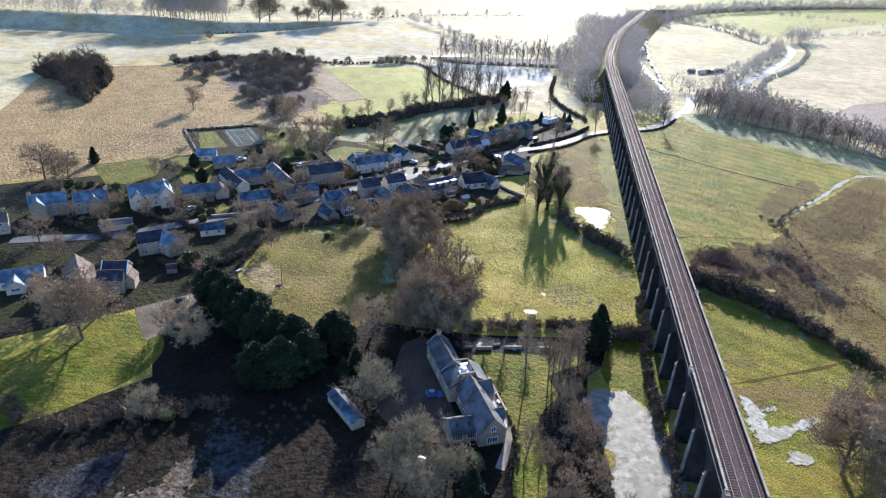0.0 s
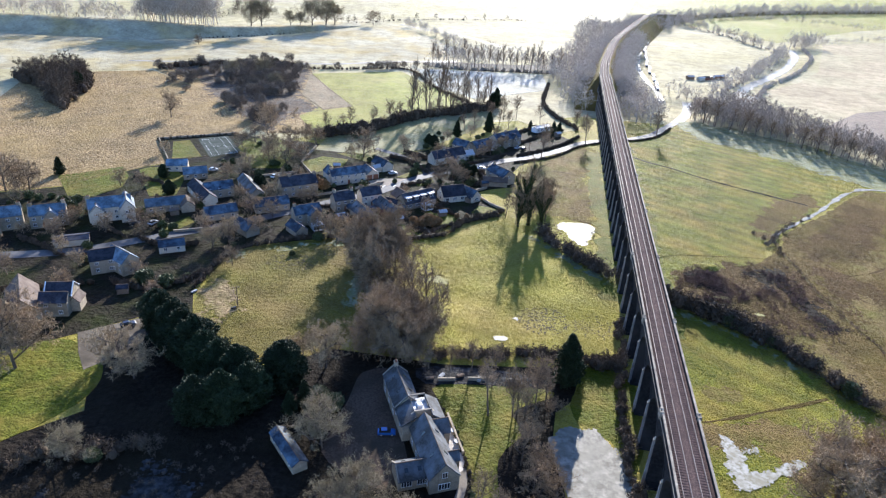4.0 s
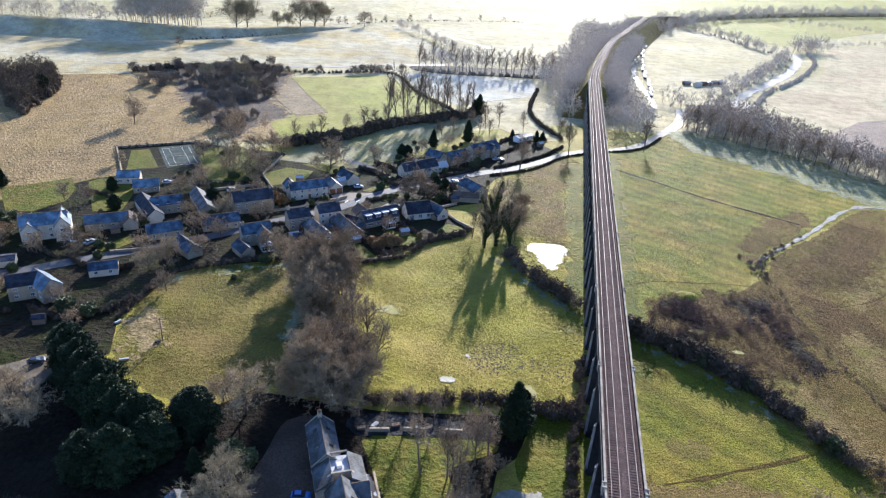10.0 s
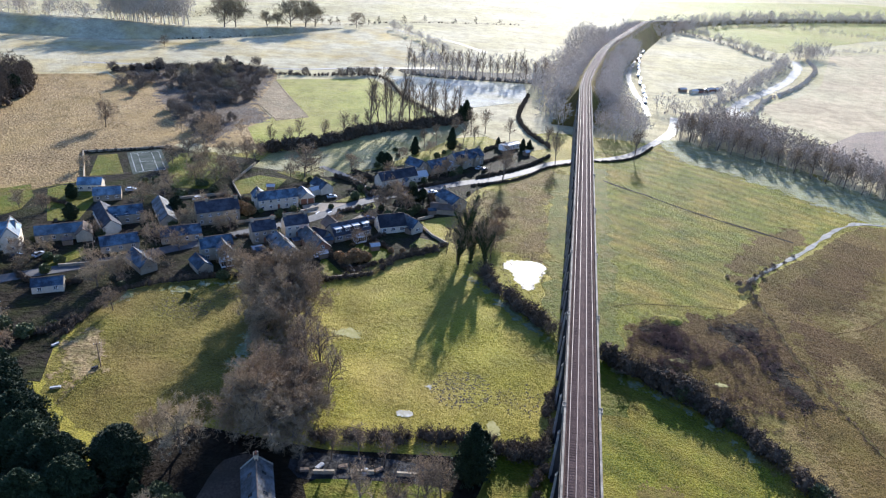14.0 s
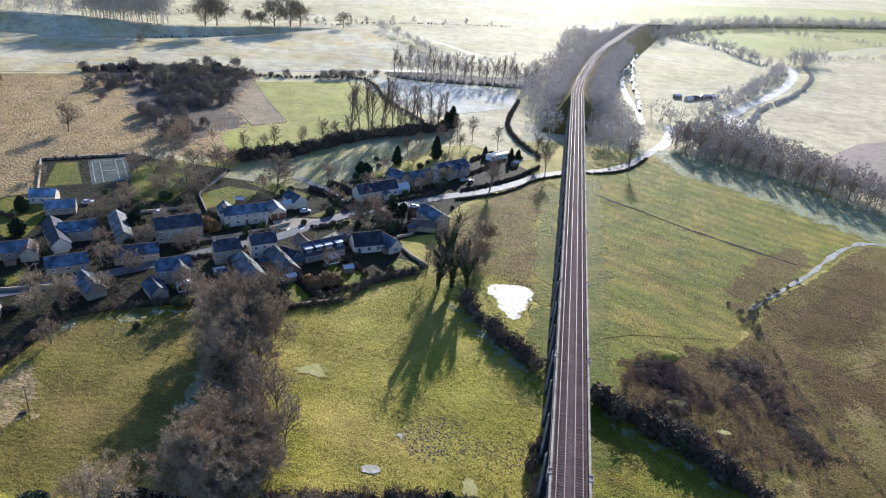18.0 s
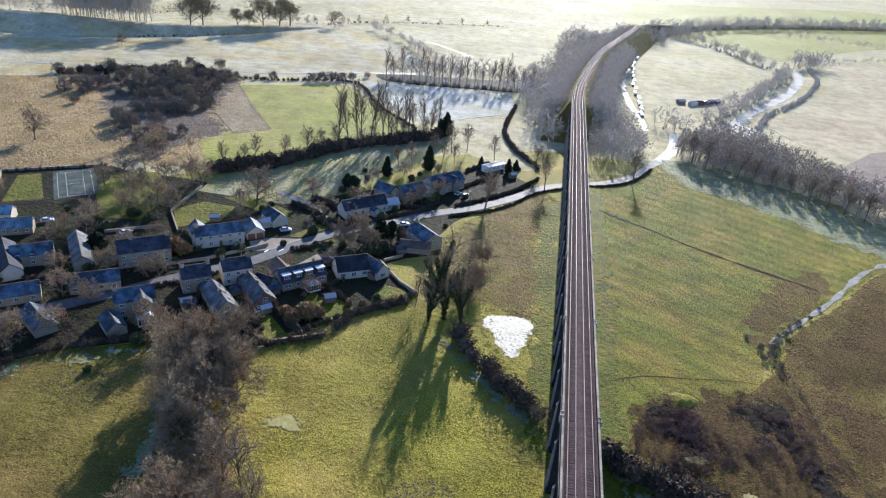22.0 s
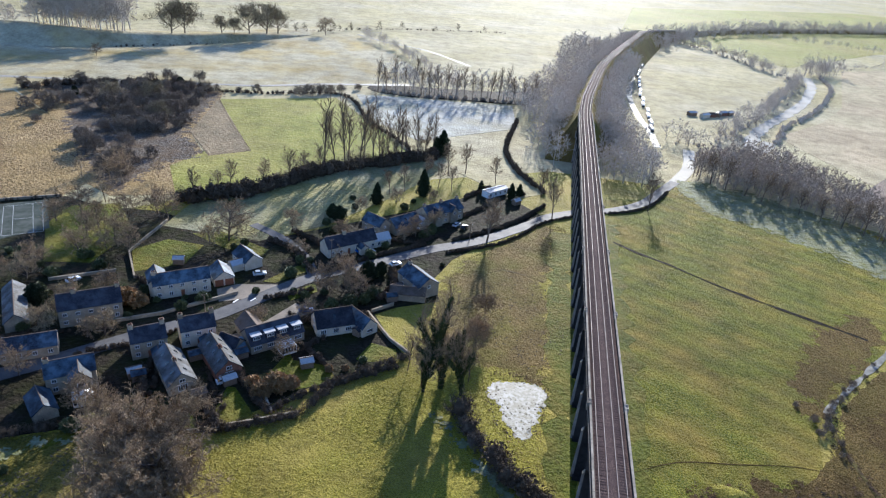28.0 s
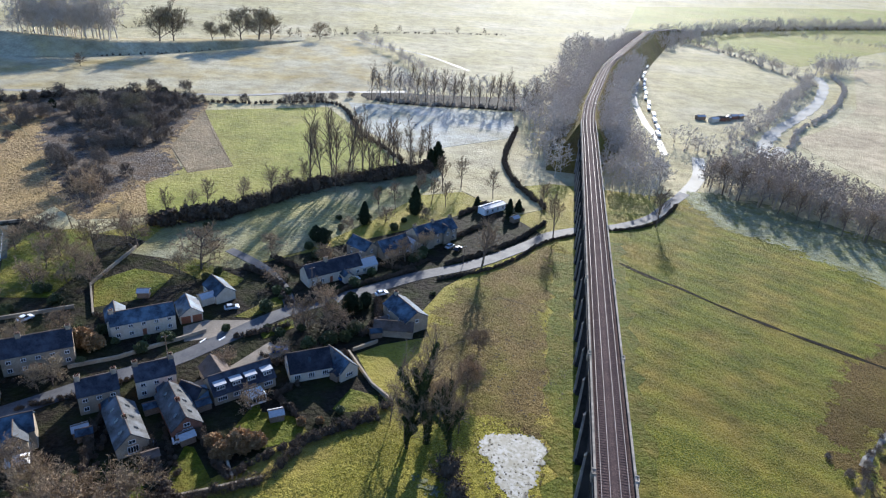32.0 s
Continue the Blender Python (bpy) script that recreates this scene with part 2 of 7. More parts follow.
FROST_SLATE = material("frosted_blue_slate", (0.05, 0.068, 0.088), (0.10, 0.135, 0.17), (0.20, 0.27, 0.33), s1=2.5, s2=0.3, rough=0.65, bump=0.5, bscale=4, bdist=0.05, rnd=0.3, spec=0.15)
STONE_SLATE = material("grey_stone_slate", (0.04, 0.039, 0.037), (0.095, 0.091, 0.083), (0.16, 0.17, 0.18), s1=2.5, s2=0.3, rough=0.75, bump=0.5, bscale=4, bdist=0.05, rnd=0.15, spec=0.12)
TILE = material("brown_tile", (0.075, 0.055, 0.042), (0.125, 0.094, 0.073), (0.15, 0.12, 0.10), s1=3, s2=0.4, rough=0.8, bump=0.5, bscale=4, bdist=0.05, rnd=0.2, spec=0.1)
DARK_TILE = material("dark_tile", (0.018, 0.019, 0.026), (0.038, 0.04, 0.05), (0.065, 0.068, 0.082), s1=3, s2=0.4, rough=0.75, bump=0.5, bscale=4, bdist=0.05, rnd=0.25, spec=0.1)
LEAD = material("pale_lead_roof", (0.34, 0.345, 0.35), (0.45, 0.45, 0.45), None, s1=2, rough=0.5, bump=0.1)
WHITE = material("white_paint", (0.76, 0.76, 0.74), (0.82, 0.82, 0.8), None, s1=4, rough=0.5)
WOOD = material("weathered_wood", (0.16, 0.11, 0.07), (0.26, 0.19, 0.13), None, s1=4, rough=0.85, bump=0.3, bscale=8, bdist=0.02)
DOOR_BROWN = material("stained_door", (0.17, 0.06, 0.03), (0.24, 0.1, 0.05), None, s1=4, rough=0.6)
GLASS = material("window_glass", (0.02, 0.025, 0.03), (0.03, 0.035, 0.04), None, s1=1, rough=0.06, spec=0.6)
PILASTER = material("pale_pilaster_edge", (0.25, 0.23, 0.21), (0.38, 0.35, 0.32), (0.16, 0.15, 0.14), s1=1.2, s2=0.3, rough=0.9, bump=0.4, bscale=4, bdist=0.03)
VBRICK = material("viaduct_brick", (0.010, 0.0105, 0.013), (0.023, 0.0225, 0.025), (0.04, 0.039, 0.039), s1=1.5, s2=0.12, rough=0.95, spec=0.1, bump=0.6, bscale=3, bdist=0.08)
VSTONE = material("pale_coping_stone", (0.26, 0.225, 0.17), (0.40, 0.35, 0.28), (0.17, 0.15, 0.12), s1=1.5, s2=0.3, rough=0.9, spec=0.1, bump=0.4, bscale=4, bdist=0.04)
BALLAST = material("track_ballast", (0.042, 0.029, 0.026), (0.16, 0.112, 0.098), (0.075, 0.053, 0.048), s1=4.5, s2=0.3, rough=0.95, spec=0.05, bump=1.0, bscale=5, bdist=0.15)
SLEEPER = material("concrete_sleeper", (0.05, 0.035, 0.032), (0.088, 0.063, 0.058), None, s1=3, rough=0.95, spec=0.05, rnd=0.35)
STEEL = material("rail_steel", (0.17, 0.135, 0.125), (0.25, 0.205, 0.19), None, s1=2, rough=0.6, metal=0.15)
IRON = material("dark_painted_iron", (0.03, 0.03, 0.03), (0.05, 0.05, 0.05), None, s1=3, rough=0.5, metal=0.4)
BARK = material("bark", (0.10, 0.075, 0.055), (0.19, 0.15, 0.115), None, s1=4, rough=0.95, bump=0.5, bscale=10, bdist=0.05, object_space=True, rnd=0.2, spec=0.1)
TWIG = material("bare_twigs", (0.215, 0.15, 0.083), (0.355, 0.262, 0.158), None, s1=1, rough=0.8, object_space=True, rnd=0.2, spec=0.06)
TWIG_TAN = material("tan_twigs", (0.27, 0.20, 0.112), (0.395, 0.305, 0.18), None, s1=1, rough=0.8, object_space=True, rnd=0.15, spec=0.06)
TWIG_DARK = material("dark_twigs", (0.07, 0.053, 0.037), (0.13, 0.10, 0.07), None, s1=0.8, rough=0.85, spec=0.05)
# Far twigs paled in colour to stand for haze.
TWIG_WOOD = material("haze_paled_twigs", (0.42, 0.365, 0.295), (0.58, 0.515, 0.43), None, s1=0.2, s2=0.02, rough=0.85, spec=0.08)
TWIG_BROWN = material("brown_woodland_twigs", (0.285, 0.232, 0.178), (0.43, 0.365, 0.29), None, s1=0.3, rough=0.85, spec=0.06)
PALE_TWIG = material("pale_grey_twigs", (0.20, 0.162, 0.095), (0.325, 0.27, 0.165), None, s1=1, rough=0.8, object_space=True, rnd=0.15, spec=0.06)
FROST_GRASS = grass("rime_on_grass", (0.18, 0.185, 0.08), (0.315, 0.325, 0.215), (0.18, 0.18, 0.05), s1=1.2, s2=0.2, dark=0.5, tuft=0.8, sheen=0.03)
# Frost in a dark tone: the shade over it is in the colour.
FROST_SHADE = grass("shade_dark_frost", (0.028, 0.028, 0.029), (0.085, 0.085, 0.087), (0.016, 0.014, 0.011), s1=0.8, s2=0.25, dark=0.7, tuft=0.4, gloss=0.03, sheen=0.0)
NEEDLE = material("dark_conifer_needles", (0.011, 0.019, 0.006), (0.036, 0.052, 0.017), None, s1=2.2, rough=0.75, object_space=True, rnd=0.2, island=0.0)
IVY = material("ivy_leaves", (0.02, 0.029, 0.01), (0.05, 0.062, 0.018), None, s1=1.3, rough=0.6, object_space=True, rnd=0.2, spec=0.15)
LEAF = material("evergreen_leaves", (0.05, 0.065, 0.02), (0.11, 0.12, 0.045), None, s1=1.5, rough=0.65, object_space=True, rnd=0.25)
RUST = material("rusty_brown_leaves", (0.20, 0.112, 0.042), (0.38, 0.24, 0.105), None, s1=1.5, rough=0.8, object_space=True, rnd=0.15)
RIME = grass("rimed_pasture", (0.45, 0.40, 0.26), (0.57, 0.51, 0.345), (0.48, 0.375, 0.16), s1=0.5, s2=0.025, gloss=0.018, sheen=0.05)
FROSTED_ROUGH = grass("frosted_rough_grass", (0.09, 0.07, 0.052), (0.215, 0.185, 0.15), (0.14, 0.095, 0.055), s1=0.9, s2=0.12, bdist=0.8, gloss=0.03, sheen=0.03, lo=0.42, hi=0.58)
OLIVE = grass("olive_rough_pasture", (0.115, 0.076, 0.02), (0.25, 0.168, 0.052), (0.165, 0.128, 0.024), s1=2.2, s2=0.06, bscale=2.4, bdist=0.7, tuft=0.8, dark=0.7, lo=0.4, hi=0.6, gloss=0.04, sheen=0.05)
THORN = material("thorn_twigs", (0.15, 0.118, 0.085), (0.265, 0.215, 0.16), None, s1=1, rough=0.85, object_space=True, rnd=0.25, spec=0.06)
BRAMBLE = material("bramble_stems", (0.105, 0.066, 0.052), (0.215, 0.145, 0.112), None, s1=0.6, rough=0.9, spec=0.05)


# ---------------------------------------------------------------- mesh helpers
def mesh_of(name, V, F, mat, smooth=False):
    me = bpy.data.meshes.new(name)
    if isinstance(V, np.ndarray):
        n, k = F.shape
        me.vertices.add(len(V))
        me.vertices.foreach_set("co", V.astype(np.float32).ravel())
        me.loops.add(n * k)
        me.loops.foreach_set("vertex_index", F.astype(np.int32).ravel())
        me.polygons.add(n)
        me.polygons.foreach_set("loop_start", np.arange(0, n * k, k, dtype=np.int32))
        me.update(calc_edges=True)
    else:
        me.from_pydata(V, [], F)
        me.update()
    me.materials.append(mat)
    if smooth:
        me.polygons.foreach_set("use_smooth", [True] * len(me.polygons))
    return me


class Geo:
    """Collects faces for one mesh."""

    def __init__(self):
        self.v, self.f = [], []

    def add(self, vs, fs):
        o = len(self.v)
        self.v += [tuple(p) for p in vs]
        self.f += [tuple(o + i for i in q) for q in fs]
        return self

    def box(self, x0, x1, y0, y1, z0, z1, taper=0.0):
        t = taper
        return self.add([(x0, y0, z0), (x1, y0, z0), (x1, y1, z0), (x0, y1, z0),
                         (x0 + t, y0 + t, z1), (x1 - t, y0 + t, z1), (x1 - t, y1 - t, z1), (x0 + t, y1 - t, z1)],
                        [(3, 2, 1, 0), (4, 5, 6, 7), (0, 1, 5, 4), (1, 2, 6, 5), (2, 3, 7, 6), (3, 0, 4, 7)])

    def tube(self, a, b, r0, r1, n=8, cap=True):
        a, b = Vector(a), Vector(b)
        d = (b - a).normalized()
        u = d.orthogonal().normalized()
        w = d.cross(u)
        ring = [u * math.cos(6.2832 * i / n) + w * math.sin(6.2832 * i / n) for i in range(n)]
        vs = [a + q * r0 for q in ring] + [b + q * r1 for q in ring]
        fs = [(i, (i + 1) % n, n + (i + 1) % n, n + i) for i in range(n)]
        if cap:
            fs += [tuple(range(n - 1, -1, -1)), tuple(range(n, 2 * n))]
        return self.add(vs, fs)

    def slab(self, corners, t):
        """A flat slab: its upper corners, counter-clockwise, and its thickness downwards."""
        n = len(corners)
        up = [Vector(c) for c in corners]
        nrm = (up[1] - up[0]).cross(up[2] - up[0]).normalized()
        lo = [c - nrm * t for c in up]
        return self.add(up + lo, [tuple(range(n)), tuple(range(2 * n - 1, n - 1, -1))] +
                        [(i, n + i, n + (i + 1) % n, (i + 1) % n) for i in range(n)])

    def mesh(self, name, mat, smooth=False):
        return mesh_of(name, self.v, self.f, mat, smooth)


def part(name, geo, mat, parent, label=""):
    """Links one mesh as a part under its thing or part."""
    data = geo if isinstance(geo, bpy.types.Mesh) else geo.mesh(name, mat)
    ob = new(name, data)
    ob.parent = parent
    if label:
        tagged(ob, label)
    return ob


def root(name, x, y, z=0.0, ang=0.0, label="", category="", group=""):
    ob = new(name)
    ob.empty_display_size = 0.5
    ob.matrix_world = pose(x, y, z, 0, 0, ang)
    return tagged(ob, label, category, group)


def smooth_line(pts, step=4.0, closed=False):
    """A rounded line through a few corners."""
    P = [Vector((*p, 0)) for p in pts]
    n = len(P)
    out = []
    for i in range(n if closed else n - 1):
        if closed:
            a, b, c, d = P[i - 1], P[i], P[(i + 1) % n], P[(i + 2) % n]
        else:
            a, b, c, d = P[max(i - 1, 0)], P[i], P[i + 1], P[min(i + 2, n - 1)]
        k = max(2, int((c - b).length / step))
        for j in range(k):
            t = j / k
            out.append(0.5 * ((2 * b) + (c - a) * t + (2 * a - 5 * b + 4 * c - d) * t * t + (3 * b - a - 3 * c + d) * t ** 3))
    if not closed:
        out.append(P[-1])
    return out


def resample(line, step):
    out, left = [], 0.0
    for a, b in zip(line, line[1:]):
        d = (b - a).length
        s = left
        while s < d:
            out.append((a.lerp(b, s / d), (b - a).normalized()))
            s += step
        left = s - d
    return out


def sheet(name, pts, mat, z, label, category, round_=False, rag=0.0, seed=0):
    """A patch of ground with the outline given."""
    line = smooth_line(pts, 0.7 if rag else 3.0, True) if round_ else [Vector((*p, 0)) for p in pts]
    if rag:
        def wander(p):
            a, b = Vector((seed * 7.3, 0, 0)), Vector((0, seed * 3.7, 9))
            return Vector((noise.noise(p * 0.3 + a) + 0.5 * noise.noise(p * 1.1 + b), noise.noise(p * 0.3 + b) + 0.5 * noise.noise(p * 1.1 + a), 0)) * rag
        line = [p + wander(p) for p in line]
    g = Geo().add([(p.x, p.y, z) for p in line], [tuple(range(len(line)))])
    g.v += [(x, y, z - 0.3) for x, y, _ in g.v[:]]
    n = len(line)
    g.f += [(i, n + i, n + (i + 1) % n, (i + 1) % n) for i in range(n)]
    me = g.mesh(name, mat)
    if me.polygons[0].normal.z < 0:
        me.flip_normals()
    return tagged(new(name, me), label, category, "", "structure")


def patchy(name, pts, mat, z, label, category, rag=2.0, seed=0, cell=0.3, hole=0.0):
    """A ragged patch with islands and holes, as melting ice or trampled earth leaves it."""
    line = np.array([(p.x, p.y) for p in smooth_line(pts, 2.0, True)])
    nxt = np.roll(line, -1, 0)
    x0, y0 = line.min(0) - rag
    x1, y1 = line.max(0) + rag
    nx, ny = int((x1 - x0) / cell) + 1, int((y1 - y0) / cell) + 1
    X, Y = np.meshgrid(x0 + np.arange(nx) * cell, y0 + np.arange(ny) * cell)
    P = np.stack([X.ravel(), Y.ravel()], 1)
    dist = np.full(len(P), 1e9)
    inside = np.zeros(len(P), bool)
    for a, b in zip(line, nxt):
        d = b - a
        t = np.clip(((P - a) @ d) / (d @ d + 1e-9), 0, 1)
        dist = np.minimum(dist, np.hypot(*(P - a - t[:, None] * d).T))
        if a[1] != b[1]:
            cross = ((a[1] > P[:, 1]) != (b[1] > P[:, 1])) & (P[:, 0] < (b[0] - a[0]) * (P[:, 1] - a[1]) / (b[1] - a[1]) + a[0])
            inside ^= cross
    sd = np.where(inside, dist, -dist)
    keep = []
    for i in np.flatnonzero(sd > -rag):
        p = Vector((P[i, 0], P[i, 1], seed * 5.3))
        w = noise.noise(p * 0.22) + 0.6 * noise.noise(p * 0.6) + 0.45 * noise.noise(p * 1.7)
        if min(sd[i], rag * 1.6) + w * rag > hole:
            keep.append(i)
    k = len(keep)
    h = cell / 2
    V = np.zeros((k, 4, 3))
    for c, (dx, dy) in enumerate(((-h, -h), (h, -h), (h, h), (-h, h))):
        V[:, c, 0], V[:, c, 1], V[:, c, 2] = P[keep, 0] + dx, P[keep, 1] + dy, z
    V[:, :, :2] += 0.0
    keys, inv = np.unique(np.round(V.reshape(-1, 3), 3), axis=0, return_inverse=True)
    keys = keys.copy()
    jit = np.array([(noise.noise(Vector((x * 3.1, y * 3.1, 1))), noise.noise(Vector((x * 3.1, y * 3.1, 7)))) for x, y, _ in keys])
    keys[:, :2] += jit * cell * 0.7
    return tagged(new(name, mesh_of(name, keys, inv.reshape(-1, 4), mat)), label, category, "", "structure")


def ribbon(name, pts, width, mat, z, label, category, thick=0.2, rag=0.0):
    line = smooth_line(pts, 4.0)
    vs, fs = [], []
    for i, p in enumerate(line):
        d = (line[min(i + 1, len(line) - 1)] - line[max(i - 1, 0)]).normalized()
        s = Vector((-d.y, d.x, 0)) * (width / 2 + rag * noise.noise(p * 0.2))
        vs += [(p.x + s.x, p.y + s.y, z), (p.x - s.x, p.y - s.y, z), (p.x + s.x, p.y + s.y, z - thick), (p.x - s.x, p.y - s.y, z - thick)]
    for i in range(len(line) - 1):
        a, b = 4 * i, 4 * i + 4
        fs += [(a + 1, b + 1, b, a), (a, b, b + 2, a + 2), (b + 1, a + 1, a + 3, b + 3)]
    return tagged(new(name, mesh_of(name, vs, fs, mat)), label, category, "", "structure")


# ---------------------------------------------------------------- plants
RNG = np.random.default_rng(5)


def tubes(segs, sides):
    """Tapered limbs: rows of start, end, two radii."""
    S = np.array(segs, dtype=float)
    a, b, r0, r1 = S[:, 0:3], S[:, 3:6], S[:, 6], S[:, 7]
    d = b - a
    d /= np.linalg.norm(d, axis=1)[:, None] + 1e-9
    ref = np.where(np.abs(d[:, 2:3]) > 0.9, [[1.0, 0, 0]], [[0, 0, 1.0]])
    u = np.cross(d, ref)
    u /= np.linalg.norm(u, axis=1)[:, None] + 1e-9
    w = np.cross(d, u)
    V = []
    for c, r in ((a, r0), (b, r1)):
        for i in range(sides):
            t = 2 * math.pi * i / sides
            V.append(c + (u * math.cos(t) + w * math.sin(t)) * r[:, None])
    V = np.stack(V, 1)
    F = []
    base = np.arange(len(S))[:, None] * 2 * sides
    for i in range(sides):
        j = (i + 1) % sides
        F += [base + [[i, j, sides + j]], base + [[i, sides + j, sides + i]]]
    return V.reshape(-1, 3), np.concatenate(F)


def blades(segs):
    """Twigs: one thin tapered triangle each."""
    S = np.array(segs, dtype=float)
    a, b, r = S[:, 0:3], S[:, 3:6], S[:, 6]
    d = b - a
    u = np.cross(d, RNG.normal(size=d.shape))
    u /= np.linalg.norm(u, axis=1)[:, None] + 1e-9
    V = np.stack([a - u * r[:, None], a + u * r[:, None], b], 1).reshape(-1, 3)
    return V, np.arange(len(V)).reshape(-1, 3)


def join(parts):
    V, F, o = [], [], 0
    for v, f in parts:
        V.append(v)
        F.append(f + o)
        o += len(v)
    return np.concatenate(V), np.concatenate(F)


def grow(seed, h, levels, trunk=0.25, r0=0.3, up=0.35, out=0.9, thin=0.05):
    """A bare tree. levels: children, length ratio for each order of branch. Returns limbs and twigs as triangle sets."""
    rng = np.random.default_rng(seed)
    limbs, twigs = [], []
    top = len(levels)

    def branch(p, d, ln, r, lev):
        n, ratio = levels[lev] if lev < top else (0, 0)
        segs = 3 if lev == 0 else (2 if lev < 2 else 1)
        pts = [p]
        q, dd = p, d
        for i in range(segs):
            dd = dd + rng.normal(size=3) * (0.07 if lev == 0 else 0.16) + np.array([0, 0, 0.08 * up])
            dd /= np.linalg.norm(dd)
            nq = q + dd * ln / segs
            if lev <= 2 and r > 0.02:
                limbs.append((*q, *nq, r * (1 - 0.55 * i / segs), r * (1 - 0.55 * (i + 1) / segs)))
            else:
                twigs.append((*q, *nq, max(r, thin * 0.5)))
            q = nq
            pts.append(q)
        for k in range(n):
            t = (trunk + (1 - trunk) * (k + rng.random()) / n) if lev == 0 else 0.25 + 0.75 * (k + rng.random()) / n
            i = min(int(t * segs), segs - 1)
            s = pts[i] + (pts[i + 1] - pts[i]) * (t * segs - i)
            a = rng.random() * 6.283 if lev else k * 2.4 + rng.random()
            side = np.array([math.cos(a), math.sin(a), 0.0])
            if lev:
                side = rng.normal(size=3)
                side -= d * side.dot(d)
                side /= np.linalg.norm(side) + 1e-9
            nd = dd * (0.55 if lev else up) + side * out * (0.8 + 0.4 * rng.random()) + np.array([0, 0, 0.25 * up])
            nd /= np.linalg.norm(nd)
            size = ratio * ln * (0.75 + 0.5 * rng.random())
            if lev == 0:
                size *= 1.15 - 0.55 * max(0.0, (t - trunk) / (1 - trunk))
            branch(s, nd, size, r * 0.5, lev + 1)

    branch(np.zeros(3), np.array([0, 0, 1.0]), h, r0, 0)
    return limbs, twigs


def bare_tree_meshes(name, seed, h, levels, **k):
    bark, twig = k.pop("bark", BARK), k.pop("twig", TWIG)
    limbs, twigs = grow(seed, h, levels, **k)
    return mesh_of("trunk", *tubes(limbs, 4), bark), mesh_of("crown", *blades(twigs), twig)


def lumpy(seed, n, profile, size, lumps=0.22, core=0.82, freq=0.9):
    """Foliage: many small leaf sprays over an uneven body. profile(t) gives radius and height for t in 0..1."""
    rng = np.random.default_rng(seed)
    nz, na = (9, 12) if n > 400 else (5, 8)
    def wob(x, y, z):
        return 1 + lumps * 1.6 * noise.noise(Vector((x * freq + seed * 3.1, y * freq, z * freq)))
    V, F = [], []
    for i in range(nz + 1):
        r, z = profile(i / nz)
        for j in range(na):
            a = 6.2832 * j / na
            x, y = r * math.cos(a), r * math.sin(a)
            k = wob(x, y, z) * core
            V.append((x * k, y * k, z))
    for i in range(nz):
        for j in range(na):
            a, b = i * na + j, i * na + (j + 1) % na
            F += [(a, b, b + na), (a, b + na, a + na)]
    core_part = (np.array(V), np.array(F))
    t = rng.random(n) ** 0.8
    ang = rng.random(n) * 6.2832
    P, D = [], []
    for tt, aa in zip(t, ang):
        r, z = profile(tt)
        x, y = r * math.cos(aa), r * math.sin(aa)
        k = wob(x, y, z) * (0.84 + 0.26 * rng.random())
        P.append((x * k, y * k, z + rng.normal() * size * 0.5))
        D.append((math.cos(aa), math.sin(aa), 0.35))
    P, D = np.array(P), np.array(D) + rng.normal(size=(n, 3)) * 0.55
    D /= np.linalg.norm(D, axis=1)[:, None]
    U = np.cross(D, rng.normal(size=(n, 3)))
    U /= np.linalg.norm(U, axis=1)[:, None]
    s = (size * (0.6 + 0.8 * rng.random(n)))[:, None]
    V = np.stack([P - U * s * 0.5, P + U * s * 0.5, P + D * s * 1.1], 1).reshape(-1, 3)
    return join([core_part, (V, np.arange(3 * n).reshape(-1, 3))])


def placed(src, x, y, z, ang, s, sz=None):
    V, F = src
    c, d = math.cos(ang), math.sin(ang)
    W = V * [s, s, sz or s]
    return np.stack([W[:, 0] * c - W[:, 1] * d + x, W[:, 0] * d + W[:, 1] * c + y, W[:, 2] + z], 1), F


def tree(kind, name, x, y, ang, s, label, category="tree", sz=None, group=""):
    """A tree or shrub from a kind of shared meshes."""
    r = root(name, x, y, 0, ang, label, category, group)
    r.scale = (s, s, sz or s)
    for pname, me in kind:
        part(pname, me, None, r)
    return r


TRI = {}
TRI["wood"] = [join([tubes((lt := grow(20 + i, 9 + i % 3, [(8, 0.45), (5, 0.55), (5, 0.5), (2, 0.6)], trunk=0.2, r0=0.22, thin=0.17, up=0.5))[0], 3), blades(lt[1])]) for i in range(4)]
TRI["far"] = [join([tubes((lt := grow(30 + i, 9 + i % 3, [(8, 0.45), (5, 0.55), (5, 0.5)], trunk=0.2, r0=0.22, thin=0.3, up=0.5))[0][:14], 3), blades(lt[1])]) for i in range(5)]
TRI["hedge"] = [join([lumpy(70 + i, 90, lambda t: (0.95 * math.sin(math.pi * (0.12 + 0.85 * t)) ** 0.7, 1.9 * t), 0.3, 0.5, 0.75),
                      blades(grow(60 + i, 2.2, [(10, 0.6), (5, 0.55), (3, 0.5)], trunk=0.05, r0=0.05, thin=0.11, up=0.4)[1])]) for i in range(4)]
TRI["twiggy"] = [blades(grow(50 + i, 2.0, [(12, 0.7), (6, 0.6), (4, 0.55)], trunk=0.02, r0=0.05, thin=0.07, up=0.25)[1]) for i in range(4)]
TRI["ever"] = [lumpy(80 + i, 260, lambda t: (math.sin(math.pi * (0.12 + 0.85 * t)) ** 0.7, 2.0 * t), 0.35) for i in range(3)]


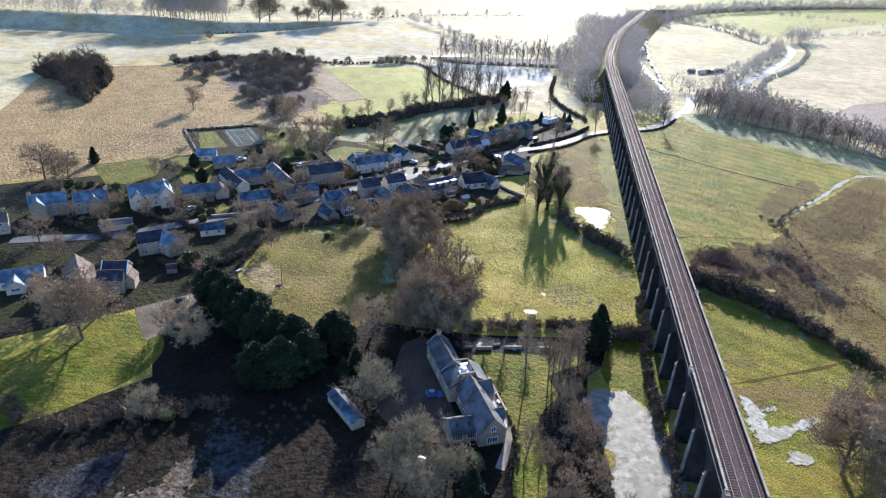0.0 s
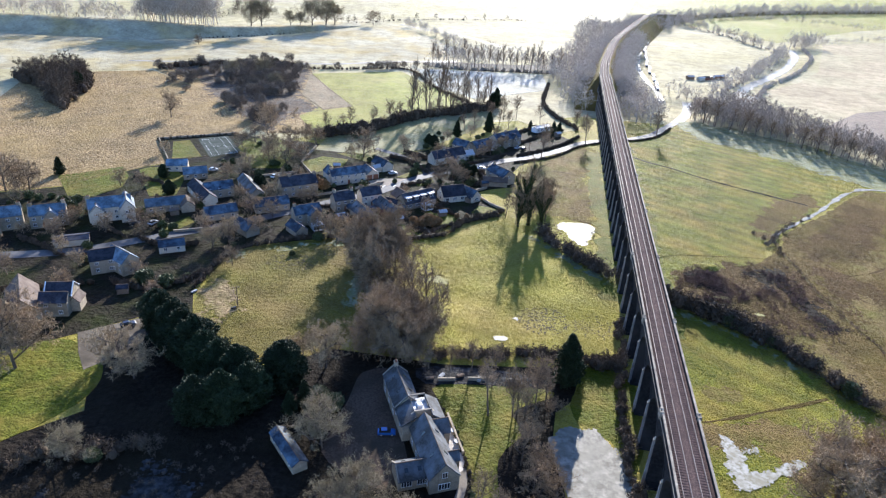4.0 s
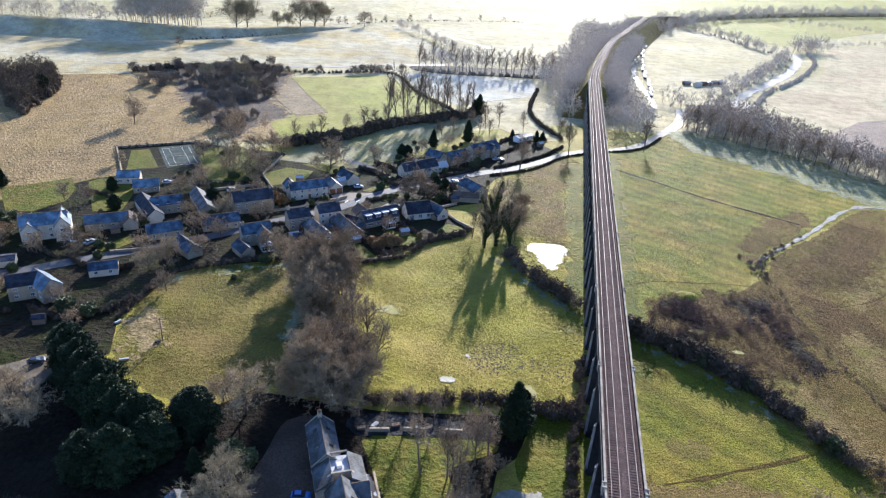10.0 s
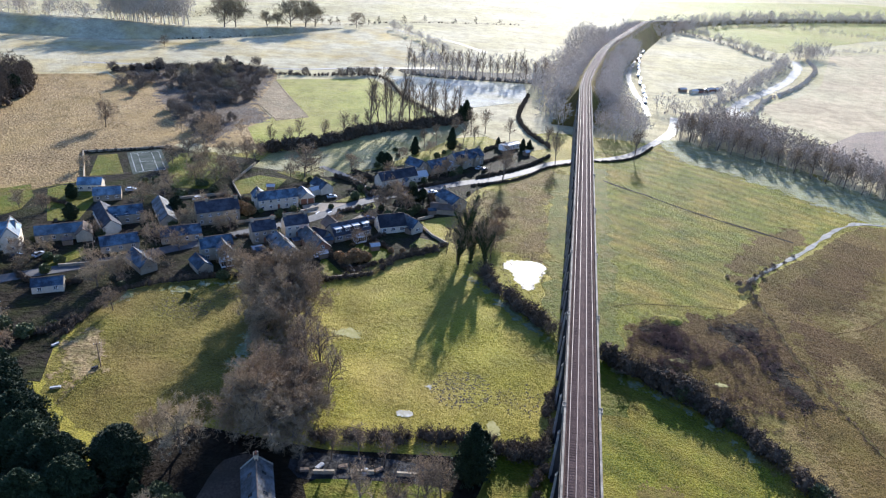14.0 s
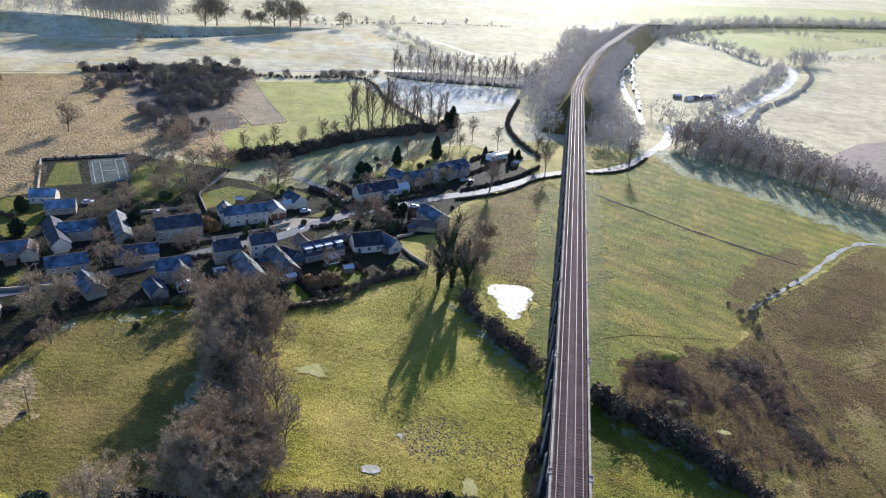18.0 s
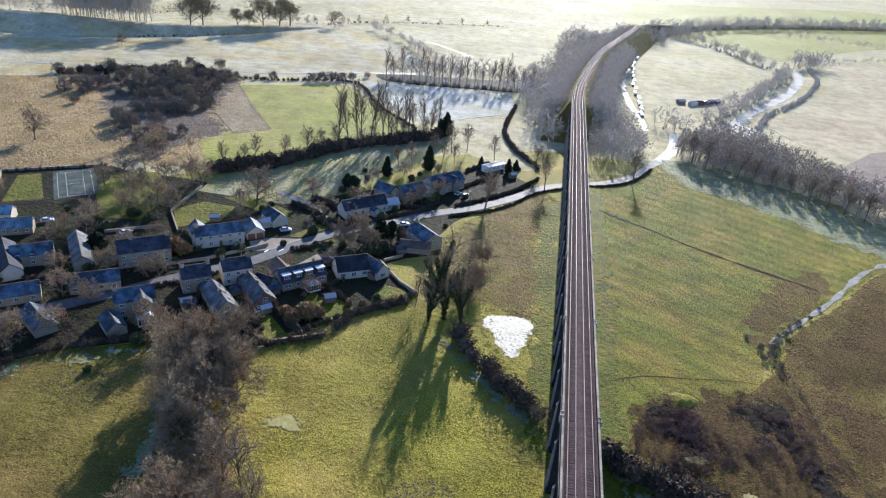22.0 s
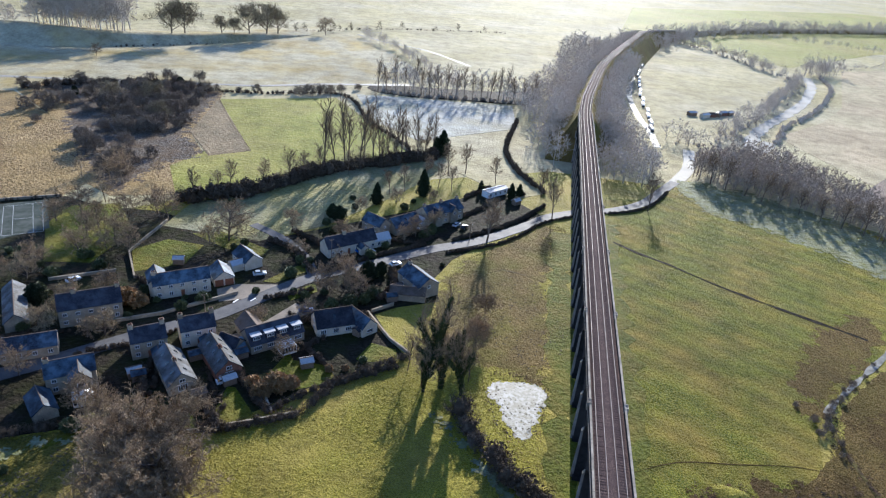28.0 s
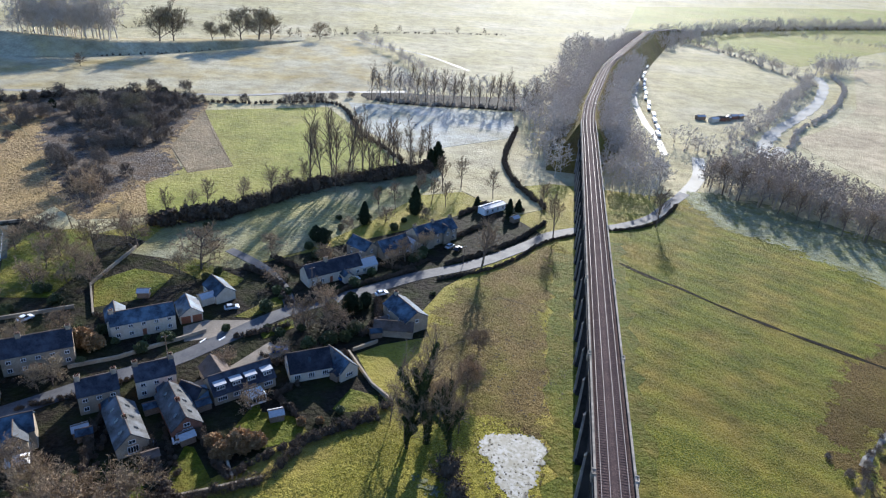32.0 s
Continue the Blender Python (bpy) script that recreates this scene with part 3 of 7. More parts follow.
def wood_stuff(name, pts, step, mat, src, label, category, smin=0.8, smax=1.2, jitter=0.5, seed=1, inside=None, z=-0.05):
    """A stretch of wood or hedge: many plants along a line, or inside an outline, in one mesh."""
    rng = np.random.default_rng(seed)
    spots = []
    if inside:
        P = np.array(inside)
        lo, hi = P.min(0), P.max(0)
        nx, ny = int((hi[0] - lo[0]) / step) + 1, int((hi[1] - lo[1]) / step) + 1
        for i in range(nx):
            for j in range(ny):
                x, y = lo[0] + (i + rng.random()) * step, lo[1] + (j + rng.random()) * step
                c = False
                for (x1, y1), (x2, y2) in zip(inside, inside[1:] + inside[:1]):
                    if (y1 > y) != (y2 > y) and x < (x2 - x1) * (y - y1) / (y2 - y1) + x1:
                        c = not c
                if c:
                    spots.append((x, y))
    else:
        for p, d in resample(smooth_line(pts), step):
            spots.append((p.x + rng.normal() * jitter, p.y + rng.normal() * jitter))
    if not spots:
        return None
    bits = [placed(src[rng.integers(len(src))], x, y, z, rng.random() * 6.28, smin + (smax - smin) * rng.random()) for x, y in spots]
    return tagged(new(name, mesh_of(name, *join(bits), mat)), label, category, "", "stuff")


# ---------------------------------------------------------------- ground and fields
def ground_sheet():
    xs = [-5000, -1500, -600, -300, -100, 0, 100, 300, 600, 1500, 5000]
    ys = [-5000, -1000, -200, 0, 150, 300, 500, 800, 1500, 5000]
    vs = [(x, y, 0) for y in ys for x in xs]
    n = len(xs)
    fs = [(j * n + i, j * n + i + 1, (j + 1) * n + i + 1, (j + 1) * n + i) for j in range(len(ys) - 1) for i in range(n - 1)]
    return tagged(new("ground", mesh_of("ground", vs, fs, PALE)), "winter grassland, paled in colour for distance haze", "ground", "", "structure")


ground_sheet()
sheet("near_ground", [(-420, -300), (420, -300), (420, 150), (260, 330), (180, 430), (90, 440), (-60, 370), (-150, 280), (-420, 250)], GRASS, 0.03,
      "yellow-green winter grass of the valley floor", "ground")
sheet("right_meadow", [(66, 110), (75, 215), (100, 405), (128, 412), (160, 445), (230, 398), (225, 330), (205, 323), (176, 296), (139, 262), (125, 226), (84, 205), (110, 187), (128, 155), (150, 100)],
      GREEN, 0.07, "green meadow beside the viaduct", "field")
sheet("rough_pasture", [(143, 257), (150, 270), (178, 295), (208, 324), (228, 330), (330, 330), (330, 120), (160, 100), (125, 163), (108, 188), (88, 206), (97, 228), (124, 238)],
      OLIVE, 0.11, "rough brown pasture with tussocks and rushes", "field", True, 1.0, 71)
sheet("tan_field", [(-150, 272), (-186, 254), (-240, 330), (-279, 464), (-209, 495), (-150, 440), (-104, 372), (-106, 358), (-126, 349), (-140, 341), (-121, 307), (-130, 300)], TAN, 0.10,
      "dry tan rough grass field with tussocks", "field")
sheet("far_green_field", [(-99, 517), (-35, 545), (-7, 497), (18, 451), (-14, 410), (-38, 378), (-67, 369), (-82, 400), (-75, 421)], PALE_GREEN, 0.10,
      "smooth pale green pasture beyond the village", "field")
sheet("dry_corner_field", [(-100, 517), (-55, 429), (-71, 417), (-92, 450)], DRY, 0.14, "rough dry corner of pasture with a fence", "field")
sheet("frosted_field", [(-25, 560), (78, 566), (78, 512), (22, 470), (-4, 500)], FROST, 0.12, "white frosted field with long tree shadows", "field")
sheet("pale_field", [(22, 468), (76, 510), (70, 464), (75, 430), (84, 408), (70, 398), (40, 430), (28, 445)], PALE, 0.13, "pale winter pasture", "field")
sheet("orchard_paddock", [(-58, 363), (-38, 376), (-13, 408), (30, 441), (38, 425), (12, 378), (-5, 352), (-24, 335), (-60, 340)], PADDOCK, 0.13, "grass paddock behind the village, half in shade", "field")
sheet("loop_field", [(242, 822), (206, 713), (180, 611), (171, 546), (176, 525), (212, 549), (251, 605), (284, 646), (334, 724), (347, 756), (338, 812), (326, 868), (285, 890)], PALE, 0.10,
      "pale field inside the river's loop", "field", True)
sheet("stubble_field", [(262, 467), (248, 550), (300, 600), (345, 660), (400, 770), (440, 850), (900, 1100), (800, 600), (420, 440)], PLOUGH, 0.10,
      "smooth tan stubble field with tractor lines", "field")
sheet("ploughed_field", [(258, 396), (240, 440), (298, 500), (316, 509), (420, 560), (600, 620), (600, 300), (280, 340)], BROWN_PLOUGH, 0.15, "brown ploughed field", "field")
sheet("upper_frosted_field", [(-380, 470), (-279, 470), (-209, 500), (-115, 540), (-60, 575), (-20, 592), (10, 598), (20, 640), (-56, 790), (-132, 728), (-208, 653), (-420, 640)], RIME, 0.08,
      "frosted pasture crossed by long shadows", "field")
sheet("upper_pale_field", [(20, 602), (60, 604), (110, 620), (140, 760), (120, 860), (60, 935), (12, 892), (-56, 800), (20, 642)], PALE, 0.09, "frosted pasture, paled further for haze", "field")
sheet("hill_field", [(-420, 650), (-219, 645), (-155, 680), (-75, 812), (60, 945), (-100, 1300), (-700, 1200), (-700, 650)], PALE, 0.10, "wide pale winter field on the far side", "field")
sheet("distant_field", [(330, 930), (300, 975), (240, 1010), (330, 1350), (900, 1700), (1300, 1500), (560, 1010), (380, 840)], PALE_GREEN, 0.12, "distant pale green fields", "field")
# Bank added and raised so its face lies shaded and tree shadows lengthen.
bank_v, bank_f = [], []
for i, (x, y, h) in enumerate(((-470, 622, 11), (-420, 628, 12), (-353, 632, 12), (-290, 639, 12), (-262, 641, 11), (-225, 652, 9), (-190, 672, 7.5), (-150, 708, 6), (-120, 742, 3), (-100, 768, 0.5))):
    bank_v += [(x, y - 2.1 * h, -0.2), (x, y - 1.4 * h, 0.35 * h), (x, y - 0.5 * h, 0.85 * h), (x, y, h), (x, y + 15, h * 0.8), (x, y + 70, -0.2)]
for i in range(9):
    bank_f += [(6 * i + j, 6 * i + 6 + j, 6 * i + 7 + j, 6 * i + 1 + j) for j in range(5)]
tagged(new("field_bank", mesh_of("field_bank", bank_v, bank_f, RIME, True)), "frosted bank added to lie in its own shade", "bank", "", "structure")
for k, (mat, pts) in enumerate(((ROUGH, [(150, 262), (165, 276), (186, 300), (200, 312), (212, 300), (190, 270), (170, 250), (152, 244)]), (ROUGH, [(145, 205), (146, 240), (160, 236), (172, 214), (166, 190)]), (BROWN_GRASS, [(143, 196), (146, 214), (154, 220), (160, 204), (152, 186)]),
                            (ROUGH, [(205, 250), (222, 290), (250, 300), (262, 262), (236, 236)]), (BROWN_GRASS, [(110, 176), (118, 190), (130, 186), (136, 160), (126, 158)]), (ROUGH, [(178, 200), (190, 240), (214, 236), (220, 200), (196, 180)]), (BROWN_GRASS, [(160, 240), (186, 262), (214, 292), (218, 286), (190, 254), (164, 232)]))):
    patchy("rough_patch", pts, mat, 0.14 + 0.003 * k, "mottled rough grass on the pasture", "ground", 6.0, 61 + k, 0.6, 2.0)
# Covers the shaded corner; its darkness is painted, not cast.
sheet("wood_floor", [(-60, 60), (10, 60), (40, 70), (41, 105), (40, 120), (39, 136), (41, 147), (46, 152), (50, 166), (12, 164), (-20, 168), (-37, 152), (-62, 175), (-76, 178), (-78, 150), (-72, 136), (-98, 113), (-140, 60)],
      SCRUB_FLOOR, 0.06, "leaf litter and brambles, darkened for the shade of trees", "ground", False)
sheet("bank_lawn", [(47, 142), (45, 150), (49, 160), (50, 167), (63, 167), (62, 142), (58, 130), (56, 128), (53, 138)], LAWN, 0.065, "green grass bank between pond and viaduct", "ground", True)
patchy("frosted_ground", [(-58, 106), (-50, 113), (-53, 121), (-45, 122), (-36, 112), (-37, 98), (-48, 98), (-49, 108)], FROST_SHADE, 0.10, "frosted rough ground, darkened in colour for shade", "ground", 5.0, 21, 0.4, 1.5)
patchy("frosted_ground", [(-78, 106), (-66, 110), (-64, 100), (-72, 94), (-82, 98)], FROST_SHADE, 0.10, "frosted rough ground, darkened in colour for shade", "ground", 5.0, 22, 0.4, 1.5)
# Paler patch: sunlight on bracken put into the ground colour.
patchy("sunlit_bracken", [(-62, 97), (-52, 107), (-50, 101), (-51, 92), (-60, 90)], FROSTED_ROUGH, 0.13, "dead brown bracken, its colour paler for the sun on it", "ground", 3.0, 41, 0.4)
sheet("rough_corner", [(-209, 497), (-150, 440), (-104, 372), (-90, 362), (-67, 369), (-82, 400), (-75, 421), (-92, 450), (-99, 516), (-103, 534), (-206, 530)], TAN, 0.115, "rough brown ground with thorn scrub", "ground")
patchy("scrub_floor", [(-200, 506), (-196, 534), (-154, 542), (-106, 532), (-101, 516), (-92, 446), (-76, 420), (-86, 398), (-90, 368), (-102, 378), (-130, 412), (-156, 452), (-172, 480)], FROSTED_ROUGH, 0.125, "frosted rough ground between thorn bushes", "ground", 6.0, 72, 0.6, 0.0)
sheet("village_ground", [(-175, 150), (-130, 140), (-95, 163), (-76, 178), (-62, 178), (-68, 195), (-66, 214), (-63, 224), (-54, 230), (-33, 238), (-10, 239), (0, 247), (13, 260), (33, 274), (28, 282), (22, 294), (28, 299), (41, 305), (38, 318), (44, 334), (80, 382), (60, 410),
                         (40, 385), (-24, 335), (-66, 352), (-90, 352), (-104, 358), (-126, 348), (-140, 341), (-121, 306), (-130, 299), (-150, 271), (-190, 250)], GARDEN, 0.09, "garden earth and yards, darkened in colour for shade among houses", "ground")
sheet("paddock", [(-66, 198), (-66, 214), (-63, 223), (-54, 229), (-33, 237), (-20, 237), (-14, 220), (-12, 200), (-12, 182), (-18, 168), (-34, 160), (-56, 172), (-64, 184)], GRAZED, 0.05, "grazed olive-green paddock grass, darkened for vignette", "field", True, 1.5, 51)
patchy("paddock_earth", [(-67, 198), (-60, 202), (-52, 193), (-50, 184), (-54, 175), (-62, 184)], BARE, 0.12, "bare sandy trodden earth in the paddock", "ground", 4.5, 1, 0.35, 1.5)
for k, pts in enumerate(([(97, 230), (108, 230), (113, 216), (108, 211), (98, 216)], [(118, 233), (124, 237), (133, 236), (136, 229), (130, 222), (124, 219), (119, 225)], [(94, 211), (102, 212), (109, 202), (96, 200)], [(128, 219), (136, 214), (137, 194), (130, 196)])):
    patchy("bramble_ground", pts, SCRUB_FLOOR, 0.15 + 0.004 * k, "dark ground under brambles", "ground", 5.0, 4 + k, 0.4, 1.6)
ribbon("green_strip", [(81, 185), (84, 222), (91, 270), (98.5, 323), (106, 380)], 9.0, LAWN, 0.12, "greener grass strip along the viaduct", "ground", rag=5.0)
ribbon("green_strip", [(66, 205), (70, 232), (76, 280), (80, 320), (87, 366)], 7.0, LAWN, 0.1, "greener grass strip along the viaduct", "ground", rag=4.0)
ribbon("ditch", [(106, 362), (115, 353), (123, 347), (132, 338), (141, 330), (150, 323), (157, 318), (175, 305)], 1.3, SCRUB_FLOOR, 0.13, "dark narrow ditch across the meadow", "ditch", rag=1.0)
patchy("rough_patch", [(44, 280), (40, 300), (50, 334), (78, 368), (82, 358), (76, 320), (70, 272), (62, 272), (52, 276)], BROWN_GRASS, 0.075, "rough brown grass beyond the pond", "ground", 5.0, 8, 0.5)
patchy("rough_patch", [(160, 306), (172, 315), (182, 318), (178, 302), (162, 286), (150, 275), (141, 263), (137, 268), (147, 288)], OLIVE, 0.125, "dark boggy grass beside the stream", "ground", 5.0, 9, 0.5)
patchy("rough_patch", [(95, 231), (117, 238), (137, 241), (140, 215), (134, 201), (115, 196), (98, 202), (92, 213)], ROUGH, 0.135, "dark rough grass round the brambles", "ground", 5.0, 10, 0.5)
ribbon("ditch", [(56, 326), (62, 330), (70, 327), (75, 324)], 1.0, MUD, 0.10, "shallow boggy hollow in the grass", "ditch", rag=1.0)
ribbon("ditch", [(78, 147), (88, 150), (96, 153), (105, 156), (115, 160)], 0.9, ROUGH, 0.125, "shallow overgrown ditch across the meadow", "ditch", rag=0.9)
patchy("brown_patch", [(76, 146), (97, 149), (104, 147), (104, 140), (95, 134), (84, 140), (78, 138)], BROWN_GRASS, 0.11, "brown flood-stained patch of meadow", "ground", 5.0, 15, 0.5)
patchy("brown_patch", [(82, 160), (88, 163), (93, 159), (89, 156), (84, 156)], BROWN_GRASS, 0.12, "brown flood-stained patch of meadow", "ground", 3.0, 5, 0.5)

# Frost patches follow the hedges' and trees' cast shade, paling it.
for k, pts in enumerate(([(83, 208), (92, 202), (101, 195), (108, 187), (116, 174), (112, 169), (104, 181), (96, 189), (84, 199)],
                         [(45, 256), (56, 237), (71, 217), (67, 211), (54, 229), (44, 243), (40, 250)],
                         [(-63, 222), (-54, 228), (-33, 236), (-12, 237), (-14, 231), (-34, 229), (-46, 221), (-54, 222), (-63, 213)],
                         [(152, 446), (186, 436), (220, 408), (240, 380), (262, 352), (226, 330), (202, 352), (178, 382), (152, 408)],
                         [(-16, 212), (-12, 200), (-16, 186), (-22, 190), (-24, 206)])):
    patchy("frosted_grass", pts, FROST_GRASS, 0.15 + 0.004 * k, "frosted grass, patched to pale the shade of hedges and trees", "ground", 5.0 if k == 3 else 4.0, 31 + k, 0.45, 3.2)

# water and ice
patchy("frozen_pond", [(39.5, 139), (50, 141), (55, 131), (57, 116), (56, 106), (56, 84), (39, 84), (40, 105), (41, 117), (39.5, 128)], ICE, 0.12, "white frozen pond with patchy ice", "pond", 1.2, 3, 0.3)
patchy("white_pond", [(54.3, 262.8), (57, 266.5), (60.6, 268), (65.5, 267.5), (69.5, 265.7), (70.5, 261.5), (69, 257.5), (66.4, 251), (63.5, 245.6), (62.1, 245), (60, 249.5), (57.5, 254.5)], PATCHY_ICE, 0.09, "small white frozen pond in the meadow", "pond", 1.6, 5, 0.22, 0.5)
for cx, cy, rx, ry, sd in ((8, 211, 5.4, 4.2, 1), (28.5, 178.5, 2.1, 1.5, 2), (34, 190, 1.2, 1.5, 3), (50, 176, 2.0, 3.0, 4), (104, 212, 2.6, 0.8, 8), (113, 202, 2.0, 0.8, 9)):
    patchy("puddle", [(cx + rx * math.cos(a), cy + ry * math.sin(a)) for a in (0, 1.05, 2.1, 3.14, 4.19, 5.24)], FROST_PUDDLE if sd in (1, 4, 8, 9) else PATCHY_ICE, 0.18 + 0.004 * sd,
           "shallow frozen flood puddle, white with ice", "puddle", 2.4 if sd == 1 else 0.9 if sd != 2 else 0.5, sd, 0.2, 1.6 if sd == 1 else 0.3 if sd in (3, 4) else 0.0)
for nm, pts, sd in (("puddle", [(81, 143), (78, 136), (78, 125), (85, 126), (92, 129), (98, 134), (96, 136), (88, 132.5), (84, 132), (86, 136), (89, 139), (85, 140)], 5), ("puddle", [(80, 119), (86, 122.5), (92, 121), (90, 118.5), (84, 117)], 7)):
    patchy(nm, pts, PATCHY_ICE, 0.18 + 0.004 * sd, "shallow frozen flood puddle with grass showing through", "puddle", 2.2, sd, 0.22, 0.8)
ribbon("stream", [(300, 322), (226, 333), (206, 327), (190, 312), (177, 298), (163, 285), (150, 273), (143, 266)], 1.7, ICE, 0.16, "narrow pale stream winding through rough pasture", "stream", rag=1.6)
ribbon("brook", [(143, 265), (141, 254), (141, 244), (141, 233), (140, 220), (141, 211), (142, 200), (144, 185), (146, 170), (142, 140)], 0.9, MUD, 0.16, "thin muddy brook with reeds", "stream", rag=0.8)
ribbon("field_path", [(86, 238), (98, 243), (112, 244), (126, 245), (138, 243)], 0.22, ROUGH, 0.15, "faint trodden path across the meadow", "path", rag=0.3)
ribbon("field_path", [(146, 224), (158, 234), (172, 240), (196, 258), (224, 270)], 0.7, ROUGH, 0.17, "faint trodden path across the pasture", "path", rag=0.5)
ribbon("river", [(150, 437), (166, 466), (176, 500)], 6.5, RIVER, 0.14, "bright river reach below the wood", "river")
ribbon("river_loop", [(237, 534), (221, 510), (219, 519), (230, 543), (250, 575), (284, 619), (319, 669), (350, 725), (362, 750), (375, 789)], 8.0, RIVER, 0.16, "river loop with pale wet banks", "river", rag=2.0)
ribbon("far_stream", [(-60, 800), (-30, 770), (10, 745), (50, 690)], 3.0, RIVER, 0.14, "distant pale stream", "stream", rag=2.0)

# roads
ribbon("village_road", [(-150, 205), (-118, 214), (-96, 228), (-74, 243), (-55, 258), (-36, 275), (-24, 284), (-14, 296), (0, 313), (19, 327), (35, 340), (54, 352), (73, 370), (84, 382), (100, 391)],
       5.2, ROAD, 0.22, "worn grey village road", "road")
ribbon("valley_road", [(100, 391), (112, 395), (128, 407), (140, 424), (152, 441)], 5.0, ROAD, 0.21, "lane running under the viaduct", "road")
ribbon("side_lane", [(0, 313), (-6, 326), (-16, 338), (-30, 348)], 3.6, ROAD, 0.21, "narrow side lane between hedges", "road")
ribbon("farm_lane", [(158, 500), (162, 536), (163, 571), (170, 631), (188, 704), (208, 777), (245, 860)], 4.0, TRACK_EARTH, 0.18, "pale unmade lane", "road")
ribbon("far_track", [(-240, 522), (-150, 540), (-110, 552), (-88, 558), (-51, 578), (-14, 592), (8, 600)], 4.5, TRACK_EARTH, 0.17, "pale farm track along the field edge", "road")
sheet("stable_yard", [(-90, 167), (-76, 177), (-71, 168), (-73, 160), (-80, 151), (-85, 158)], YARD, 0.19, "worn brown gravel yard with frost", "yard")
sheet("manor_drive", [(-9, 158), (-1, 160), (2, 148), (4, 134), (6, 124), (2, 118), (-8, 122), (-14, 128), (-13, 136), (-11, 146)], SHADED_GRAVEL, 0.12, "brown gravel drive by the stone house, darkened for tree shade", "drive", True)
for nm, pts in (("manor_lawn", [(11, 150), (14, 140), (17, 132), (19, 125), (20, 118), (18, 104), (24, 98), (26, 112), (26, 129), (32, 138), (30, 145), (34, 149), (41, 153), (38, 156), (12, 155)]),
                ("side_lawn", [(-140, 138), (-112, 139), (-96, 163), (-78, 156), (-75, 138), (-97, 114), (-140, 100)]),
                ("cottage_lawn", [(-62, 320), (-54, 330), (-41, 328), (-42, 314), (-55, 306)]),
                ("orchard_lawn", [(-98, 333), (-98, 350), (-83, 356), (-68, 334), (-70, 309), (-84, 307)]),
                ("cottage_lawn", [(-48, 336), (-39, 340), (-19, 329), (-20, 324), (-33, 327)]),
                ("verge_lawn", [(-15, 307), (-7, 319), (-3, 321), (-3, 316), (-11, 307)]),
                ("verge_lawn", [(-6, 301), (1, 309), (3, 304), (-4, 297)]),
                ("back_lawn", [(20, 271), (23, 279), (30, 277), (31, 272), (22, 270)]),
                ("back_lawn", [(-1, 260), (2, 272), (4, 268), (13, 267), (17, 261), (7, 256)]),
                ("back_lawn", [(-9, 244), (-9, 255), (-7, 255), (0, 246), (-5, 241)]),
                ("back_lawn", [(-18, 239), (-16, 248), (-10, 239), (-12, 236)]),
                ("back_lawn", [(-40, 229), (-36, 243), (-33, 241), (-36, 233)]),
                ("village_lawn", [(-160, 282), (-151, 288), (-139, 298), (-131, 287), (-128, 274), (-134, 262), (-144, 261)]),
                ("village_lawn", [(-130, 295), (-127, 300), (-116, 300), (-107, 289), (-103, 269), (-113, 266), (-122, 281)]),
                ("village_lawn", [(-96, 235), (-90, 249), (-86, 244), (-92, 232)]),
                ("village_lawn", [(-132, 338), (-125, 342), (-110, 318), (-122, 312)])):
    sheet(nm, pts, LAWN, 0.2 if nm == "verge_lawn" else 0.14, "bright green mown lawn", "lawn", nm in ("manor_lawn", "side_lawn"))
sheet("tennis_court", [(-122, 345), (-109, 353), (-95, 330), (-106, 318)], material("court_surface", (0.045, 0.055, 0.045), (0.08, 0.09, 0.076), (0.11, 0.12, 0.105), s1=1, s2=0.2, rough=1.0, spec=0.02), 0.15, "grey hard tennis court with frost", "court")
for a, b in (((0.1, 0.08), (0.9, 0.08)), ((0.1, 0.92), (0.9, 0.92)), ((0.1, 0.08), (0.1, 0.92)), ((0.9, 0.08), (0.9, 0.92)), ((0.3, 0.08), (0.3, 0.92)), ((0.7, 0.08), (0.7, 0.92)), ((0.3, 0.5), (0.7, 0.5))):
    ends = [(-122 + 16 * (1 - v) + 13 * u, 345 - 27 * (1 - v) + 8 * u) for u, v in (a, b)]
    ribbon("court_line", ends, 0.07, WHITE, 0.165, "white painted court line", "court line")
sheet("cottage_drive", [(-27, 300), (-22, 304), (-10, 306), (-14, 297), (-24, 293)], GRAVEL, 0.16, "sandy gravel drive", "drive")
sheet("front_yard", [(-17, 274), (-8, 285), (-2, 296), (4, 292), (-4, 283), (-12, 272)], GRAVEL, 0.16, "pale gravel forecourt", "drive")


# ---------------------------------------------------------------- viaduct
VX, VY, VA = 62.29, 130.37, 0.1365          # a point on the centre line, and its slope
VD = Vector((VA, 1, 0)).normalized()
VANG = -math.degrees(math.atan(VA))
BAY, HALF, DECK, SPRING = 12.45, 3.55, 19.6, 12.9
FIRST, LAST = -14, 29
viaduct = root("railway_viaduct", VX, VY, 0, VANG, "long dark brick railway viaduct with double track", "viaduct")


def pier_geo():
    g = Geo()
    g.box(-HALF - 0.35, HALF + 0.35, -1.3, 1.3, -0.2, 1.0)
    g.box(-HALF - 0.12, HALF + 0.12, -1.1, 1.1, 1.0, SPRING, 0.12)
    return g


